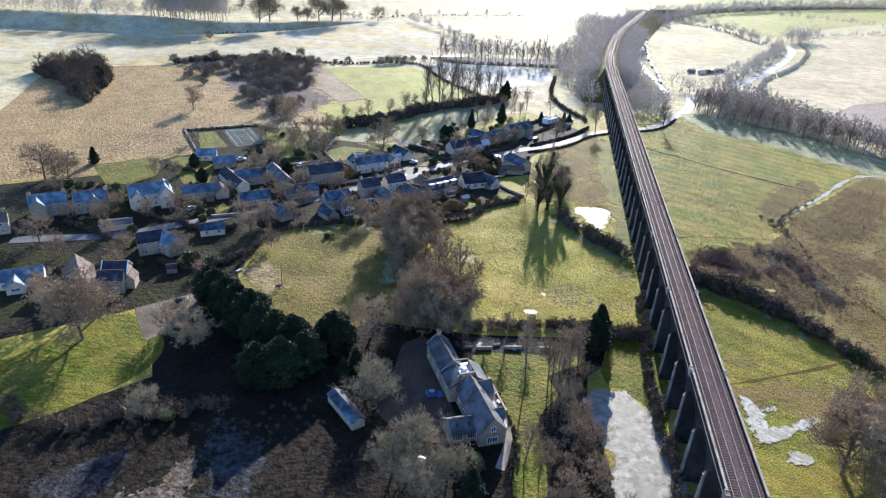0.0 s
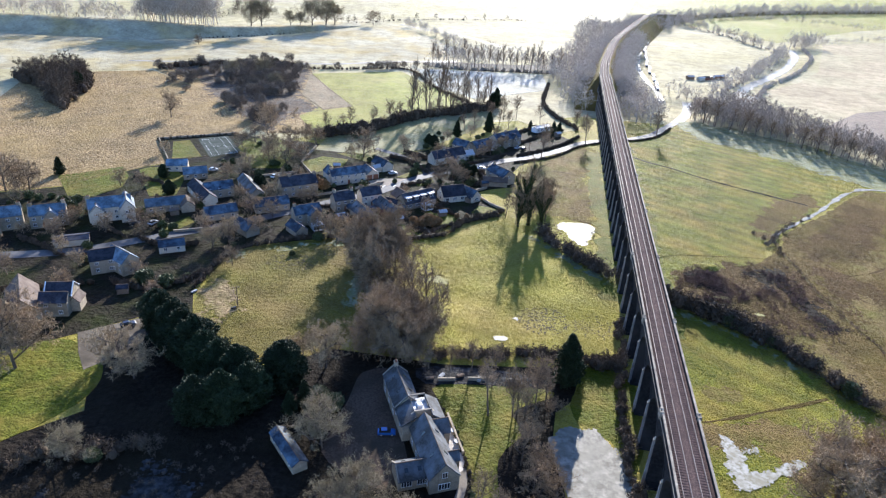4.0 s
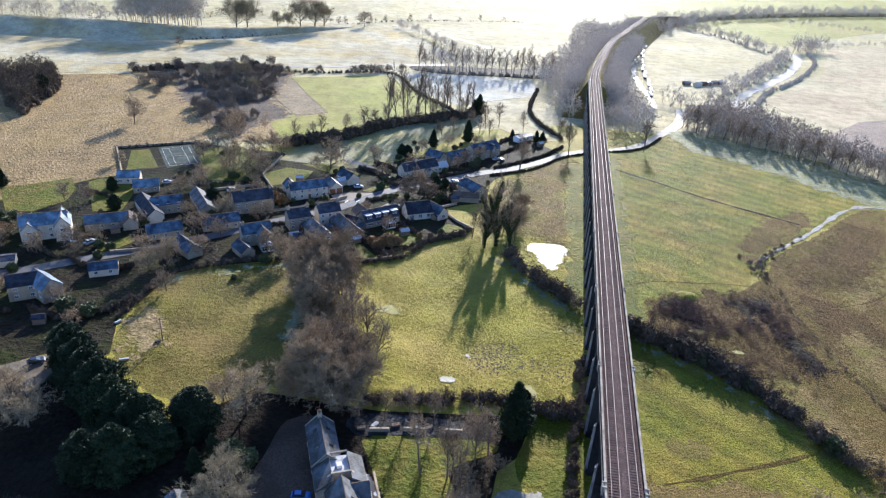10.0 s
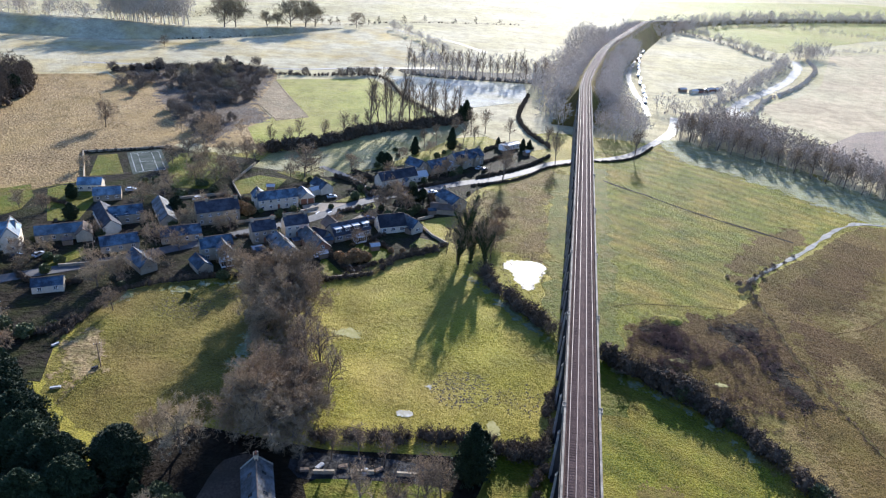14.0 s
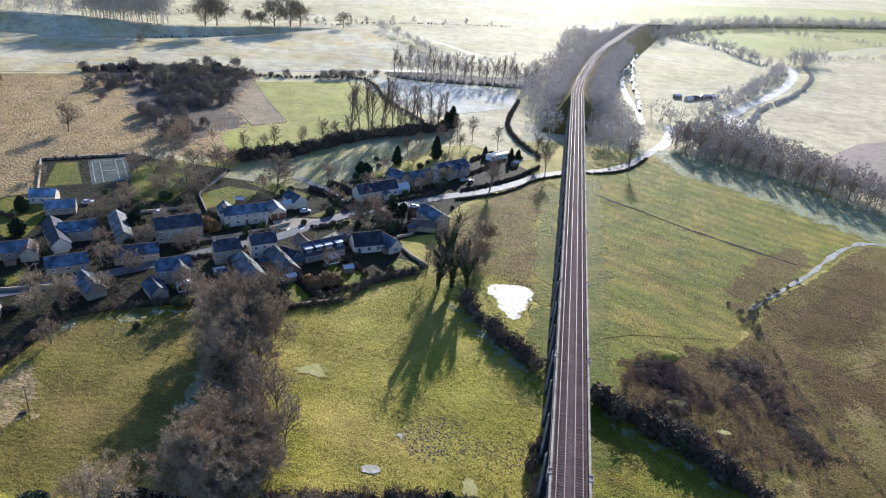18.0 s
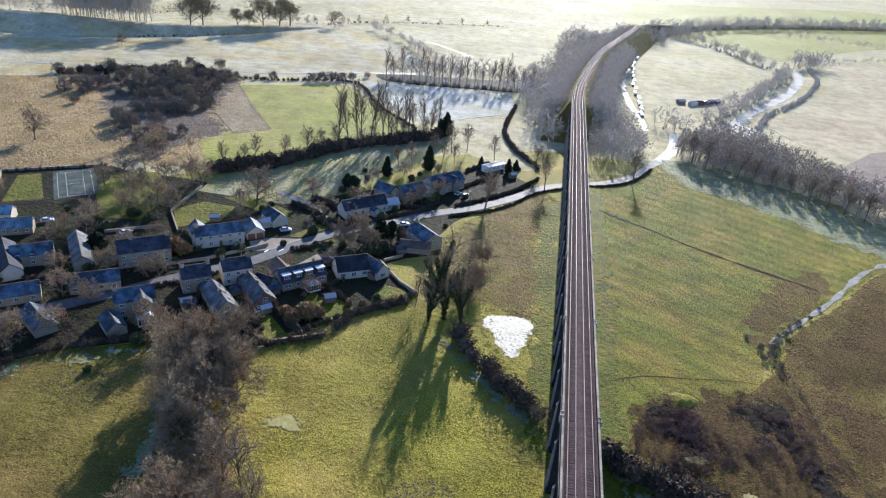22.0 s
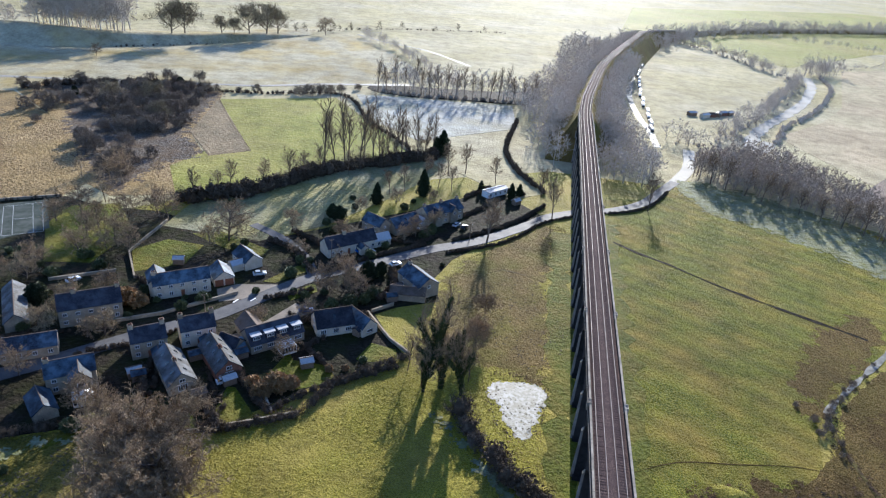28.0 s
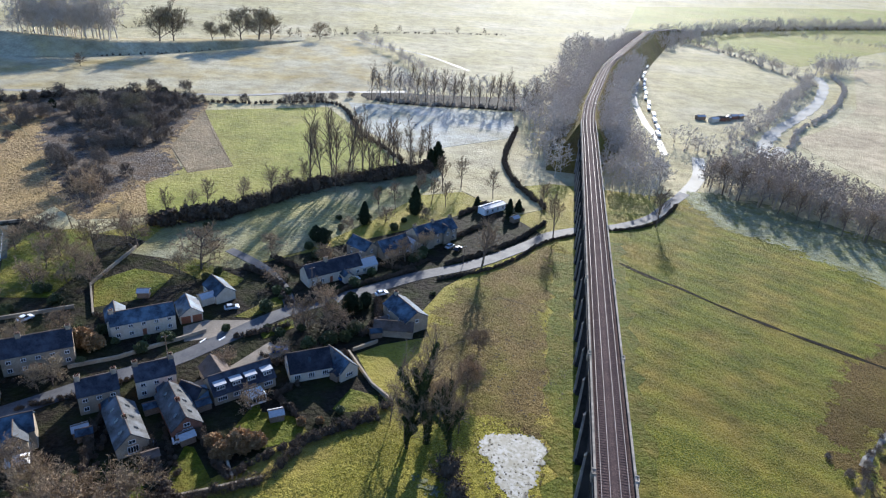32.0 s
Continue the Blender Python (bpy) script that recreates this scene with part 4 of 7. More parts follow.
def cap_geo(s):
    """The sloping stone cap where the pier stands out beyond the wall."""
    g = Geo()
    a, b = s * (HALF + 0.5), s * (HALF - 0.03)
    x0, x1 = min(a, b), max(a, b)
    hi = (0.1, 0.9) if s < 0 else (0.9, 0.1)
    z = SPRING
    return g.add([(x0, -0.38, z - 0.05), (x1, -0.38, z - 0.05), (x1, 0.38, z - 0.05), (x0, 0.38, z - 0.05),
                  (x0, -0.38, z + hi[0]), (x1, -0.38, z + hi[1]), (x1, 0.38, z + hi[1]), (x0, 0.38, z + hi[0])],
                 [(3, 2, 1, 0), (4, 5, 6, 7), (0, 1, 5, 4), (1, 2, 6, 5), (2, 3, 7, 6), (3, 0, 4, 7)])


def pilaster_geo(s):
    """The narrow pale pilaster up the outside of a pier, a little battered."""
    x = s * (HALF + 0.05)
    o0, o1 = s * (HALF + 0.75), s * (HALF + 0.45)
    g = Geo()
    vs = [(q, y, z) for z, o in ((0, o0), (SPRING, o1)) for q, y in ((x, -0.24), (o, -0.24), (o, 0.24), (x, 0.24))]
    return g.add(vs, [(0, 1, 5, 4), (1, 2, 6, 5), (2, 3, 7, 6), (3, 0, 4, 7), (4, 5, 6, 7)])


def arch_geo():
    """One span: barrel, two spandrel walls, from pier centre to pier centre along y."""
    g = Geo()
    n, r = 12, BAY / 2 - 0.95
    prof = [(-BAY / 2, SPRING)] + [(-r * math.cos(math.pi * i / n), SPRING + r * 0.9 * math.sin(math.pi * i / n)) for i in range(n + 1)] + [(BAY / 2, SPRING)]
    top = DECK - 0.25
    for s in (-1, 1):
        x = s * HALF
        for (y0, z0), (y1, z1) in zip(prof, prof[1:]):
            q = [(x, y0, z0), (x, y1, z1), (x, y1, top), (x, y0, top)]
            g.add(q if s > 0 else q[::-1], [(0, 1, 2, 3)])
    for (y0, z0), (y1, z1) in zip(prof, prof[1:]):
        g.add([(-HALF, y0, z0), (HALF, y0, z0), (HALF, y1, z1), (-HALF, y1, z1)], [(0, 3, 2, 1)])
    g.add([(-HALF, -BAY / 2, top), (HALF, -BAY / 2, top), (HALF, BAY / 2, top), (-HALF, BAY / 2, top)], [(0, 1, 2, 3)])
    return g


def ring_geo(s):
    """The brick arch ring standing a little proud of the spandrel."""
    g = Geo()
    n, r = 12, BAY / 2 - 0.95
    x0, x1 = s * (HALF - 0.02), s * (HALF + 0.09)
    vs, fs = [], []
    for i in range(n + 1):
        t = math.pi * i / n
        vs += [(x, -q * math.cos(t), SPRING + q * 0.9 * math.sin(t)) for x in (x0, x1) for q in (r, r + 0.7)]
    for i in range(n):
        a, b = 4 * i, 4 * i + 4
        fs += [(a, b, b + 1, a + 1), (a + 2, a + 3, b + 3, b + 2), (a, a + 2, b + 2, b), (a + 1, b + 1, b + 3, a + 3)]
    return g.add(vs, fs + [(0, 1, 3, 2), (4 * n, 4 * n + 2, 4 * n + 3, 4 * n + 1)])


def refuge_geo(s):
    """A walkway refuge bracketed out from the parapet, with two posts."""
    g = Geo()
    x = s * HALF
    a, b = (x - 0.6, x + 0.24) if s < 0 else (x - 0.24, x + 0.6)
    g.box(a, b, -0.8, -0.5, DECK - 0.3, DECK + 1.3, 0.02)
    g.box(a, b, 0.5, 0.8, DECK - 0.3, DECK + 1.3, 0.02)
    o = x + s * 0.5
    g.box(o - 0.1, o + 0.1, -0.6, 0.6, DECK - 0.3, DECK + 1.2)
    g.box(a, b, -0.9, 0.9, DECK - 0.6, DECK - 0.28)
    return g


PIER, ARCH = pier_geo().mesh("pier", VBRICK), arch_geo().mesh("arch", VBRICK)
SIDED = {}
for s in (-1, 1):
    x = s * HALF
    SIDED["pilaster", s] = pilaster_geo(s).mesh("pilaster", PILASTER)
    SIDED["pier_cap", s] = cap_geo(s).mesh("pier_cap", VSTONE)
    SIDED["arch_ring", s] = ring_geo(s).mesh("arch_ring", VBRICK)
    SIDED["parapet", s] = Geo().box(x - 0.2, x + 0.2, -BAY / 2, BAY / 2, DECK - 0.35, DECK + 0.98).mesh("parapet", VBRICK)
    SIDED["coping", s] = Geo().box(x - 0.24, x + 0.24, -BAY / 2 + 0.01, BAY / 2 - 0.01, DECK + 0.98, DECK + 1.15, 0.04).mesh("coping", VSTONE)
    o = s * (HALF + 0.14)
    SIDED["string_course", s] = Geo().box(o - 0.16, o + 0.16, -BAY / 2 + 0.01, BAY / 2 - 0.01, DECK - 0.62, DECK - 0.34).mesh("string_course", VSTONE)
    SIDED["refuge", s] = refuge_geo(s).mesh("refuge", VSTONE)
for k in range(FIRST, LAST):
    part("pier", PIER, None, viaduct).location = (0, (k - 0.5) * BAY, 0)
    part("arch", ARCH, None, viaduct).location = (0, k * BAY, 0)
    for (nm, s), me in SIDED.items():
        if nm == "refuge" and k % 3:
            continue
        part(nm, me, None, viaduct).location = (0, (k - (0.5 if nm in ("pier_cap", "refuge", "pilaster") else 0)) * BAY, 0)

# the line beyond the viaduct: embankment curving away
V_END = Vector((VX, VY, 0)) + VD * ((LAST - 0.5) * BAY)
RAIL_LINE = [Vector((VX, VY, 0)) + VD * (FIRST * BAY), Vector((VX, VY, 0)), V_END - VD * 40, V_END]
CURVE = [(V_END.x, V_END.y), (117, 518), (126, 556), (151, 650), (184, 742), (232, 868), (262, 930), (308, 1000), (380, 1075), (500, 1165), (720, 1290), (1050, 1450)]
LINE = [p for p in RAIL_LINE[:3]] + smooth_line([(RAIL_LINE[2].x, RAIL_LINE[2].y)] + CURVE, 8.0)[1:]


def along(line, prof, level):
    """A strip of the given cross-section (offset, height) along a line, which comes down to the fields far off."""
    vs, fs = [], []
    m = len(prof)
    for i, p in enumerate(line):
        d = (line[min(i + 1, len(line) - 1)] - line[max(i - 1, 0)]).normalized()
        s = Vector((d.y, -d.x, 0))
        top = level - min(15.0, max(0.0, (p.y - 860) * 0.08))
        vs += [(p.x + s.x * o, p.y + s.y * o, top + h) for o, h in prof]
    for i in range(len(line) - 1):
        for j in range(m - 1):
            fs.append((i * m + j, i * m + j + 1, (i + 1) * m + j + 1, (i + 1) * m + j))
    return vs, fs


bank = [p for p in LINE if p.y > V_END.y - 1]
foot = bank[0] - VD * 26
vs, fs = along([foot] + bank, [(-18, -DECK - 0.2), (-3.7, -0.4), (3.7, -0.4), (18, -DECK - 0.2)], DECK)
vs[:4] = [(x, y, -0.2 - 0.05 * i) for i, (x, y, _) in enumerate(vs[:4])]
tagged(new("railway_embankment", mesh_of("railway_embankment", vs, fs, BROWN_GRASS)), "scrubby railway embankment curving away beyond the viaduct", "embankment", "", "structure")

track = root("railway_track", 0, 0, 0, 0, "double railway track with rails, sleepers and brown ballast", "railway track")
vs, fs = along(LINE, [(-3.33, 0.0), (-2.9, 0.1), (-0.5, 0.16), (0.5, 0.16), (2.9, 0.1), (3.33, 0.0)], DECK + 0.05)
part("ballast", mesh_of("ballast", vs, fs, BALLAST), None, track)
for c in (-1.65, 1.65):
    for g_ in (-0.755, 0.755):
        o = c + g_
        vs, fs = along(LINE, [(o - 0.06, 0.16), (o - 0.05, 0.42), (o + 0.05, 0.42), (o + 0.06, 0.16)], DECK + 0.05)
        part("rail", mesh_of("rail", vs, fs, STEEL), None, track, "worn steel rail")
SLEEPER_ME = Geo().box(-1.27, 1.27, -0.13, 0.13, 0.02, 0.175, 0.02).mesh("sleeper", SLEEPER)
SV = np.array(Geo().box(-1.27, 1.27, -0.13, 0.13, 0.02, 0.175, 0.02).v)
SF = np.array(Geo().box(-1.27, 1.27, -0.13, 0.13, 0.02, 0.175, 0.02).f)
rest = []
for p, d in resample(LINE, 0.7):
    if p.y < 60 or p.y > 700:
        continue
    a = math.atan2(d.y, d.x) - math.pi / 2
    for c in (-1.65, 1.65):
        x, y = p.x + d.y * c, p.y - d.x * c
        if 130 < p.y < 234:
            ob = part("sleeper", SLEEPER_ME, None, track)
            ob.matrix_local = pose(x, y, DECK + 0.05, 0, 0, math.degrees(a))
        else:
            rest.append(placed((SV, SF), x, y, DECK + 0.05, a, 1.0))
tagged(part("sleeper_bed", mesh_of("sleeper_bed", *join(rest), SLEEPER), None, track), kind="stuff")


# ---------------------------------------------------------------- houses
WIN = {}


def window_meshes(w, h, frame_mat=WHITE):
    key = (w, h, frame_mat.name)
    if key not in WIN:
        g = Geo()
        b = 0.09
        g.box(-w / 2, w / 2, -0.06, 0.05, 0, b).box(-w / 2, w / 2, -0.06, 0.05, h - b, h)
        n = max(1, round(w / 0.6))
        for i in range(n + 1):
            x = -w / 2 + b / 2 + (w - b) * i / n
            g.box(x - b / 2, x + b / 2, -0.055, 0.045, b, h - b)
        p = Geo().box(-w / 2 + b, w / 2 - b, -0.02, 0.03, b, h - b)
        s = Geo().box(-w / 2 - 0.1, w / 2 + 0.1, -0.14, 0.04, -0.12, -0.01)
        WIN[key] = (g.mesh("window", frame_mat), p.mesh("pane", GLASS), s.mesh("sill", VSTONE))
    return WIN[key]


def window(parent, x, y, z, ang, w=1.1, h=1.1, frame_mat=WHITE):
    f, p, s = window_meshes(w, h, frame_mat)
    ob = part("window", f, None, parent)
    ob.matrix_local = pose(x, y, z, 0, 0, ang)
    part("pane", p, None, ob)
    part("sill", s, None, ob)
    return ob


def block(parent, cx, cy, ang, L, W, eh, rh, wall, roof, wins=(), gable_wins=(), chimneys=(), lights=0, hip=False, over=0.3, door=None, wname="wall", verge=None):
    """A gabled block whose ridge runs along its own x. wins: storey heights along both long sides, with their count."""
    B = pose(cx, cy, 0, 0, 0, ang)

    def place(ob, x=0, y=0, z=0, a=0):
        ob.matrix_local = B @ pose(x, y, z, 0, 0, a)
        return ob

    g = Geo()
    l, w = L / 2, W / 2
    g.add([(-l, -w, -0.3), (l, -w, -0.3), (l, w, -0.3), (-l, w, -0.3), (-l, -w, eh), (l, -w, eh), (l, w, eh), (-l, w, eh), (-l, 0, rh), (l, 0, rh)],
          [(0, 1, 5, 4), (2, 3, 7, 6), (1, 2, 6, 9, 5), (3, 0, 4, 8, 7), (3, 2, 1, 0)])
    place(part(wname, g, wall, parent))
    slope = (rh - eh) / w
    o = over
    x0, x1 = -l - 0.18, l + 0.18
    for s in (-1, 1):
        a, b = (x0, s * (w + o), eh - slope * o + 0.22), (x1, s * (w + o), eh - slope * o + 0.22)
        c, d = (x1, 0, rh + 0.22), (x0, 0, rh + 0.22)
        g = Geo().slab([a, b, c, d] if s < 0 else [b, a, d, c], 0.2)
        place(part("roof", g, roof, parent))
    place(part("ridge", Geo().box(x0, x1, -0.14, 0.14, rh + 0.16, rh + 0.32, 0.05), TILE, parent))
    if verge:
        for s in (-1, 1):
            g = Geo()
            for t in (-1, 1):
                up = [(s * (l + 0.02) - 0.14, t * (w + o), eh - slope * o + 0.45), (s * (l + 0.02) + 0.14, t * (w + o), eh - slope * o + 0.45), (s * (l + 0.02) + 0.14, 0, rh + 0.45), (s * (l + 0.02) - 0.14, 0, rh + 0.45)]
                g.slab(up if t < 0 else [up[1], up[0], up[3], up[2]], 0.3)
            place(part("verge_coping", g, verge, parent))
    for z, n, ww, hh in wins:
        for s in (-1, 1):
            for i in range(n):
                x = -l + L * (i + 0.5) / n
                if door is not None and s < 0 and i == door and z < 1.5:
                    dg = Geo().box(-0.5, 0.5, -0.05, 0.05, 0.05, 2.1)
                    place(part("door", dg, DOOR_BROWN, parent), x, s * (w + 0.02))
                    continue
                ob = window(parent, 0, 0, 0, 0, ww, hh)
                place(ob, x, s * (w + 0.02), z, 0 if s < 0 else 180)
    for s, z, ww, hh in gable_wins:
        ob = window(parent, 0, 0, 0, 0, ww, hh)
        place(ob, s * (l + 0.02), 0, z, 90 if s > 0 else -90)
    for x, hgt in chimneys:
        g = Geo().box(x - 0.55, x + 0.55, -0.42, 0.42, rh - 1.6, rh + hgt).box(x - 0.65, x + 0.65, -0.52, 0.52, rh + hgt - 0.25, rh + hgt)
        ch = place(part("chimney", g, wall if wall is not RENDER else STONE, parent))
        for dx in (-0.28, 0.28):
            p = part("chimney_pot", Geo().tube((x + dx, 0, rh + hgt - 0.02), (x + dx, 0, rh + hgt + 0.5), 0.15, 0.11, 8), BRICK_RED, ch)
    for i in range(lights):
        x = -l + L * (i + 0.7) / (lights + 0.4)
        for s in (-1, 1):
            y0, y1 = s * w * 0.62, s * w * 0.36
            z0, z1 = rh - slope * abs(y0) + 0.3, rh - slope * abs(y1) + 0.3
            up = [(x - 0.4, y0, z0), (x + 0.4, y0, z0), (x + 0.4, y1, z1), (x - 0.4, y1, z1)]
            place(part("rooflight", Geo().slab(up if s < 0 else [up[1], up[0], up[3], up[2]], 0.12), GLASS, parent))


def flat_dormer(parent, cx, cy, ang, z, w=2.6, d=3.2, h=1.5, wall=DARK_TILE):
    B = pose(cx, cy, 0, 0, 0, ang)
    part("dormer", Geo().box(-w / 2, w / 2, 0, d, z - 0.6, z + h), wall, parent).matrix_local = B
    part("dormer_roof", Geo().box(-w / 2 - 0.15, w / 2 + 0.15, -0.2, d, z + h, z + h + 0.18), LEAD, parent, "pale flat felt roof").matrix_local = B
    window(parent, 0, 0, 0, 0, w - 0.7, h - 0.5).matrix_local = B @ pose(0, -0.02, z + 0.25)


def conservatory(parent, cx, cy, ang, L, W, h, rh):
    B = pose(cx, cy, 0, 0, 0, ang)
    part("dwarf_wall", Geo().box(-L / 2, L / 2, -W / 2, W / 2, -0.2, 0.5), WHITE, parent).matrix_local = B
    part("glazing", Geo().box(-L / 2 + 0.06, L / 2 - 0.06, -W / 2 + 0.06, W / 2 - 0.06, 0.5, h), GLASS, parent).matrix_local = B
    n, m = max(2, round(L / 0.8)), max(2, round(W / 0.8))
    for i in range(n + 1):
        x = -L / 2 + L * i / n
        part("mullion", Geo().box(x - 0.05, x + 0.05, -W / 2 - 0.01, -W / 2 + 0.08, 0.5, h), WHITE, parent).matrix_local = B
    for i in range(1, m + 1):
        y = -W / 2 + W * i / m
        for s in (-1, 1):
            part("mullion", Geo().box(s * L / 2 - 0.05, s * L / 2 + 0.05, y - 0.05, y + 0.05, 0.5, h), WHITE, parent).matrix_local = B
    l, w = L / 2 + 0.1, W / 2 + 0.1
    g = Geo().add([(-l, -w, h), (l, -w, h), (l, w, h), (-l, w, h), (-l * 0.25, 0, rh), (l * 0.25, 0, rh)],
                  [(0, 1, 5, 4), (1, 2, 5), (2, 3, 4, 5), (3, 0, 4), (3, 2, 1, 0)])
    part("conservatory_roof", g, material("frosted_polycarbonate", (0.45, 0.56, 0.62), (0.6, 0.68, 0.72), None, s1=1, rough=0.3, spec=0.5), parent, "pale blue translucent roof").matrix_local = B


def house(x, y, ang, label, name="house", category="house", group="village houses"):
    return root(name, x, y, 0.1, ang, label, category, group)


W2 = lambda n, w=1.1, h=1.15: ((0.9, n, w, h), (3.3, n, w, h * 0.85))
W1 = lambda n, w=1.1, h=1.15: ((0.95, n, w, h),)

# the long cream cottage with its garage
h = house(-36.5, 297, 31, "long cream rendered cottage with blue slate roof and gable wing")
block(h, 0, 0, 0, 16, 5.6, 4.6, 7.0, RENDER, SLATE, W2(5), (), [(-7.3, 0.9)], door=2)
block(h, -6.2, 3.2, 90, 7, 5, 4.6, 6.8, RENDER, SLATE, (), ((1, 3.2, 1.0, 1.0),))
g_ = house(-27.5, 306, 31, "cream double garage with two brown doors and pale roof", "garage", "garage")
block(g_, 0, 0, 90, 8, 6, 2.6, 4.8, RENDER, SLATE)
for dx in (-1.5, 1.5):
    part("garage_door", Geo().box(dx - 1.25, dx + 1.25, -4.09, -3.98, 0, 2.2), DOOR_BROWN, g_, "brown timber garage door")
h = house(-23, 318, 29, "small slate-roofed bungalow with white windows", "bungalow", "bungalow")
block(h, 0, 0, -75, 9, 6, 2.7, 5.0, RENDER, SLATE, W1(3))
block(h, -4.2, -3.0, 15, 4, 3.2, 2.4, 3.4, RENDER, LEAD)
h = house(-54.5, 279.5, 30, "large stone house with dark tiled roof")
block(h, 0, 0, 0, 15.5, 7, 5.2, 8.3, STONE, DARK_TILE, W2(5), (), [(-3.5, 1.1), (7.2, 1.0)], door=2)
h = house(-33, 266.5, 31, "stone cottage with dark roof and end chimneys")
block(h, 0, 0, 0, 8.5, 6, 5.0, 7.6, STONE, DARK_TILE, W2(3), (), [(-3.7, 1.2), (3.7, 1.2)], door=1)
block(h, 1.8, -4.2, 90, 3.5, 3, 2.3, 3.2, RENDER, SLATE)
h = house(-23, 273.5, 31, "brick-gabled cottage with dark roof and end chimneys")
block(h, 0, 0, 0, 8.8, 6, 5.0, 7.6, RENDER, DARK_TILE, W2(3), (), [(-3.9, 1.2), (3.9, 1.2)], door=1)
block(h, 1.5, -4.2, 90, 3.5, 3, 2.3, 3.2, RENDER, SLATE)
h = house(-22.5, 257, -53, "stone barn conversion with slate roof and rooflights", "barn_house")
block(h, 0, 0, 0, 14, 6.4, 2.8, 5.6, STONE, STONE_SLATE, (), ((1, 3.0, 1.4, 1.0), (1, 0.6, 2.2, 1.8)), [(1.0, 0.4)], lights=3)
h = house(-13.5, 263.5, -53, "brick barn conversion with slate roof and rooflights", "barn_house")
block(h, 0, 0, 0, 14, 6.4, 2.8, 5.6, BRICK_RED, STONE_SLATE, (), ((1, 3.0, 1.4, 1.0), (1, 0.6, 2.2, 1.8)), [(0.5, 0.4)], lights=3)
h = house(-44.5, 251, 31, "stone house with front gable wing and white conservatory")
block(h, 0, 0, 0, 10.5, 6, 4.8, 7.4, STONE, SLATE, W2(3), (), [(-4.6, 1.0)])
block(h, 1.8, -3.6, 90, 5, 4.4, 4.8, 7.0, STONE, SLATE, (), ((-1, 3.0, 1.5, 1.0),))
conservatory(h, 1.8, -8.0, 0, 4.2, 3.2, 2.2, 3.3)
h = house(-3.0, 276.5, 38, "long chalet bungalow with flat white dormers and conservatory", "bungalow", "bungalow")
block(h, -0.6, 0, 0, 15, 7.4, 2.7, 5.9, STONE, DARK_TILE, W1(4, 2.2, 1.2))
for dx in (-6.2, -2.4, 1.2, 5.2):
    flat_dormer(h, dx, -3.0, 0, 3.4)
block(h, -4.5, 5.0, 90, 9, 6, 2.7, 5.2, STONE, TILE)
conservatory(h, 0.6, -6.4, 0, 4.0, 3.4, 2.3, 3.4)
h = house(-13, 270.5, 31, "small stone outbuilding with dark tiled roof", "outbuilding", "outbuilding")
block(h, 0, 0, -53, 6, 4.5, 2.3, 4.2, STONE, DARK_TILE)
h = house(13, 284.5, 25, "cream bungalow with dark roof and gabled blue-roofed wing", "bungalow", "bungalow")
block(h, -1.5, 1.0, 0, 10.5, 7.5, 2.8, 6.3, RENDER, DARK_TILE, W1(3, 1.6, 1.3), ((-1, 3.0, 1.2, 1.0), (-1, 0.9, 1.6, 1.1)), lights=1)
block(h, 6.0, -1.0, -70, 9, 5.2, 2.7, 5.2, RENDER, SLATE, W1(2), ((1, 1.0, 2.0, 1.1),))
h = house(33.5, 311.5, -52, "tall stone house with blue slate roof and lean-to barn")
block(h, 0, 0, 0, 12, 7.5, 4.2, 6.6, STONE, SLATE, W2(2), ((1, 3.2, 1.1, 1.1),), [(-5.2, 1.1)])
block(h, 3.4, -6.0, 52, 11, 4, 2.3, 4.0, STONE, TILE)
h = house(7.5, 335, 38, "long low stone cottage with dark roof and central chimney")
block(h, 0, 0, 0, 19, 6.2, 3.4, 6.3, RENDER, DARK_TILE, W1(6), (), [(-2.0, 1.3)], door=2)
block(h, 12.0, -1.0, 0, 6.5, 4.5, 2.5, 4.4, RENDER, LEAD, W1(2))
block(h, 3.0, -4.4, 90, 3.4, 3, 2.4, 3.4, RENDER, SLATE)
h = house(15, 351.5, -37, "stone house with slate roof gable to the yard")
block(h, 0, 0, 0, 9, 6, 4.2, 6.6, STONE, SLATE, W2(2), ((1, 3.0, 1.0, 1.0),))
h = house(24.5, 356, 44, "low stone house with slate roof")
block(h, 0, 0, 0, 12, 7, 3.0, 5.8, STONE, SLATE, W1(4), lights=1)
block(h, 7.5, -1.0, 90, 7, 4.5, 2.5, 4.3, RENDER, LEAD)
h = house(38, 368, 43, "terrace of stone houses with slate roofs and dormers")
block(h, 0, 0, 0, 18, 7.5, 4.6, 7.4, STONE, SLATE, W2(5), (), [(-8.3, 1.0), (0, 1.0), (8.3, 1.0)], door=1)
for dx in (-4.5, 3.5):
    block(h, dx, -3.2, 90, 3.4, 3.4, 4.6, 6.6, STONE, SLATE, (), ((-1, 3.4, 1.2, 1.1),))
h = house(61, 401, 44, "white static caravan home", "mobile_home", "mobile home")
block(h, 0, 0, 0, 12, 4, 2.6, 3.2, WHITE, LEAD, W1(4))

# the older row of houses to the west
h = house(-149.5, 229, 32, "stone house with two steep front gables and slate roof")
block(h, 0, 0, 0, 12.5, 6.5, 5.2, 8.0, STONE, FROST_SLATE, W2(4), (), [(-5.6, 1.0), (5.6, 1.0)], verge=VSTONE)
block(h, -3.5, -4.2, 90, 4.5, 5, 5.0, 7.6, STONE, FROST_SLATE, (), ((-1, 3.2, 1.2, 1.0),), verge=VSTONE)
h = house(-136, 234.5, 28, "stone house with stepped gable front and slate roof")
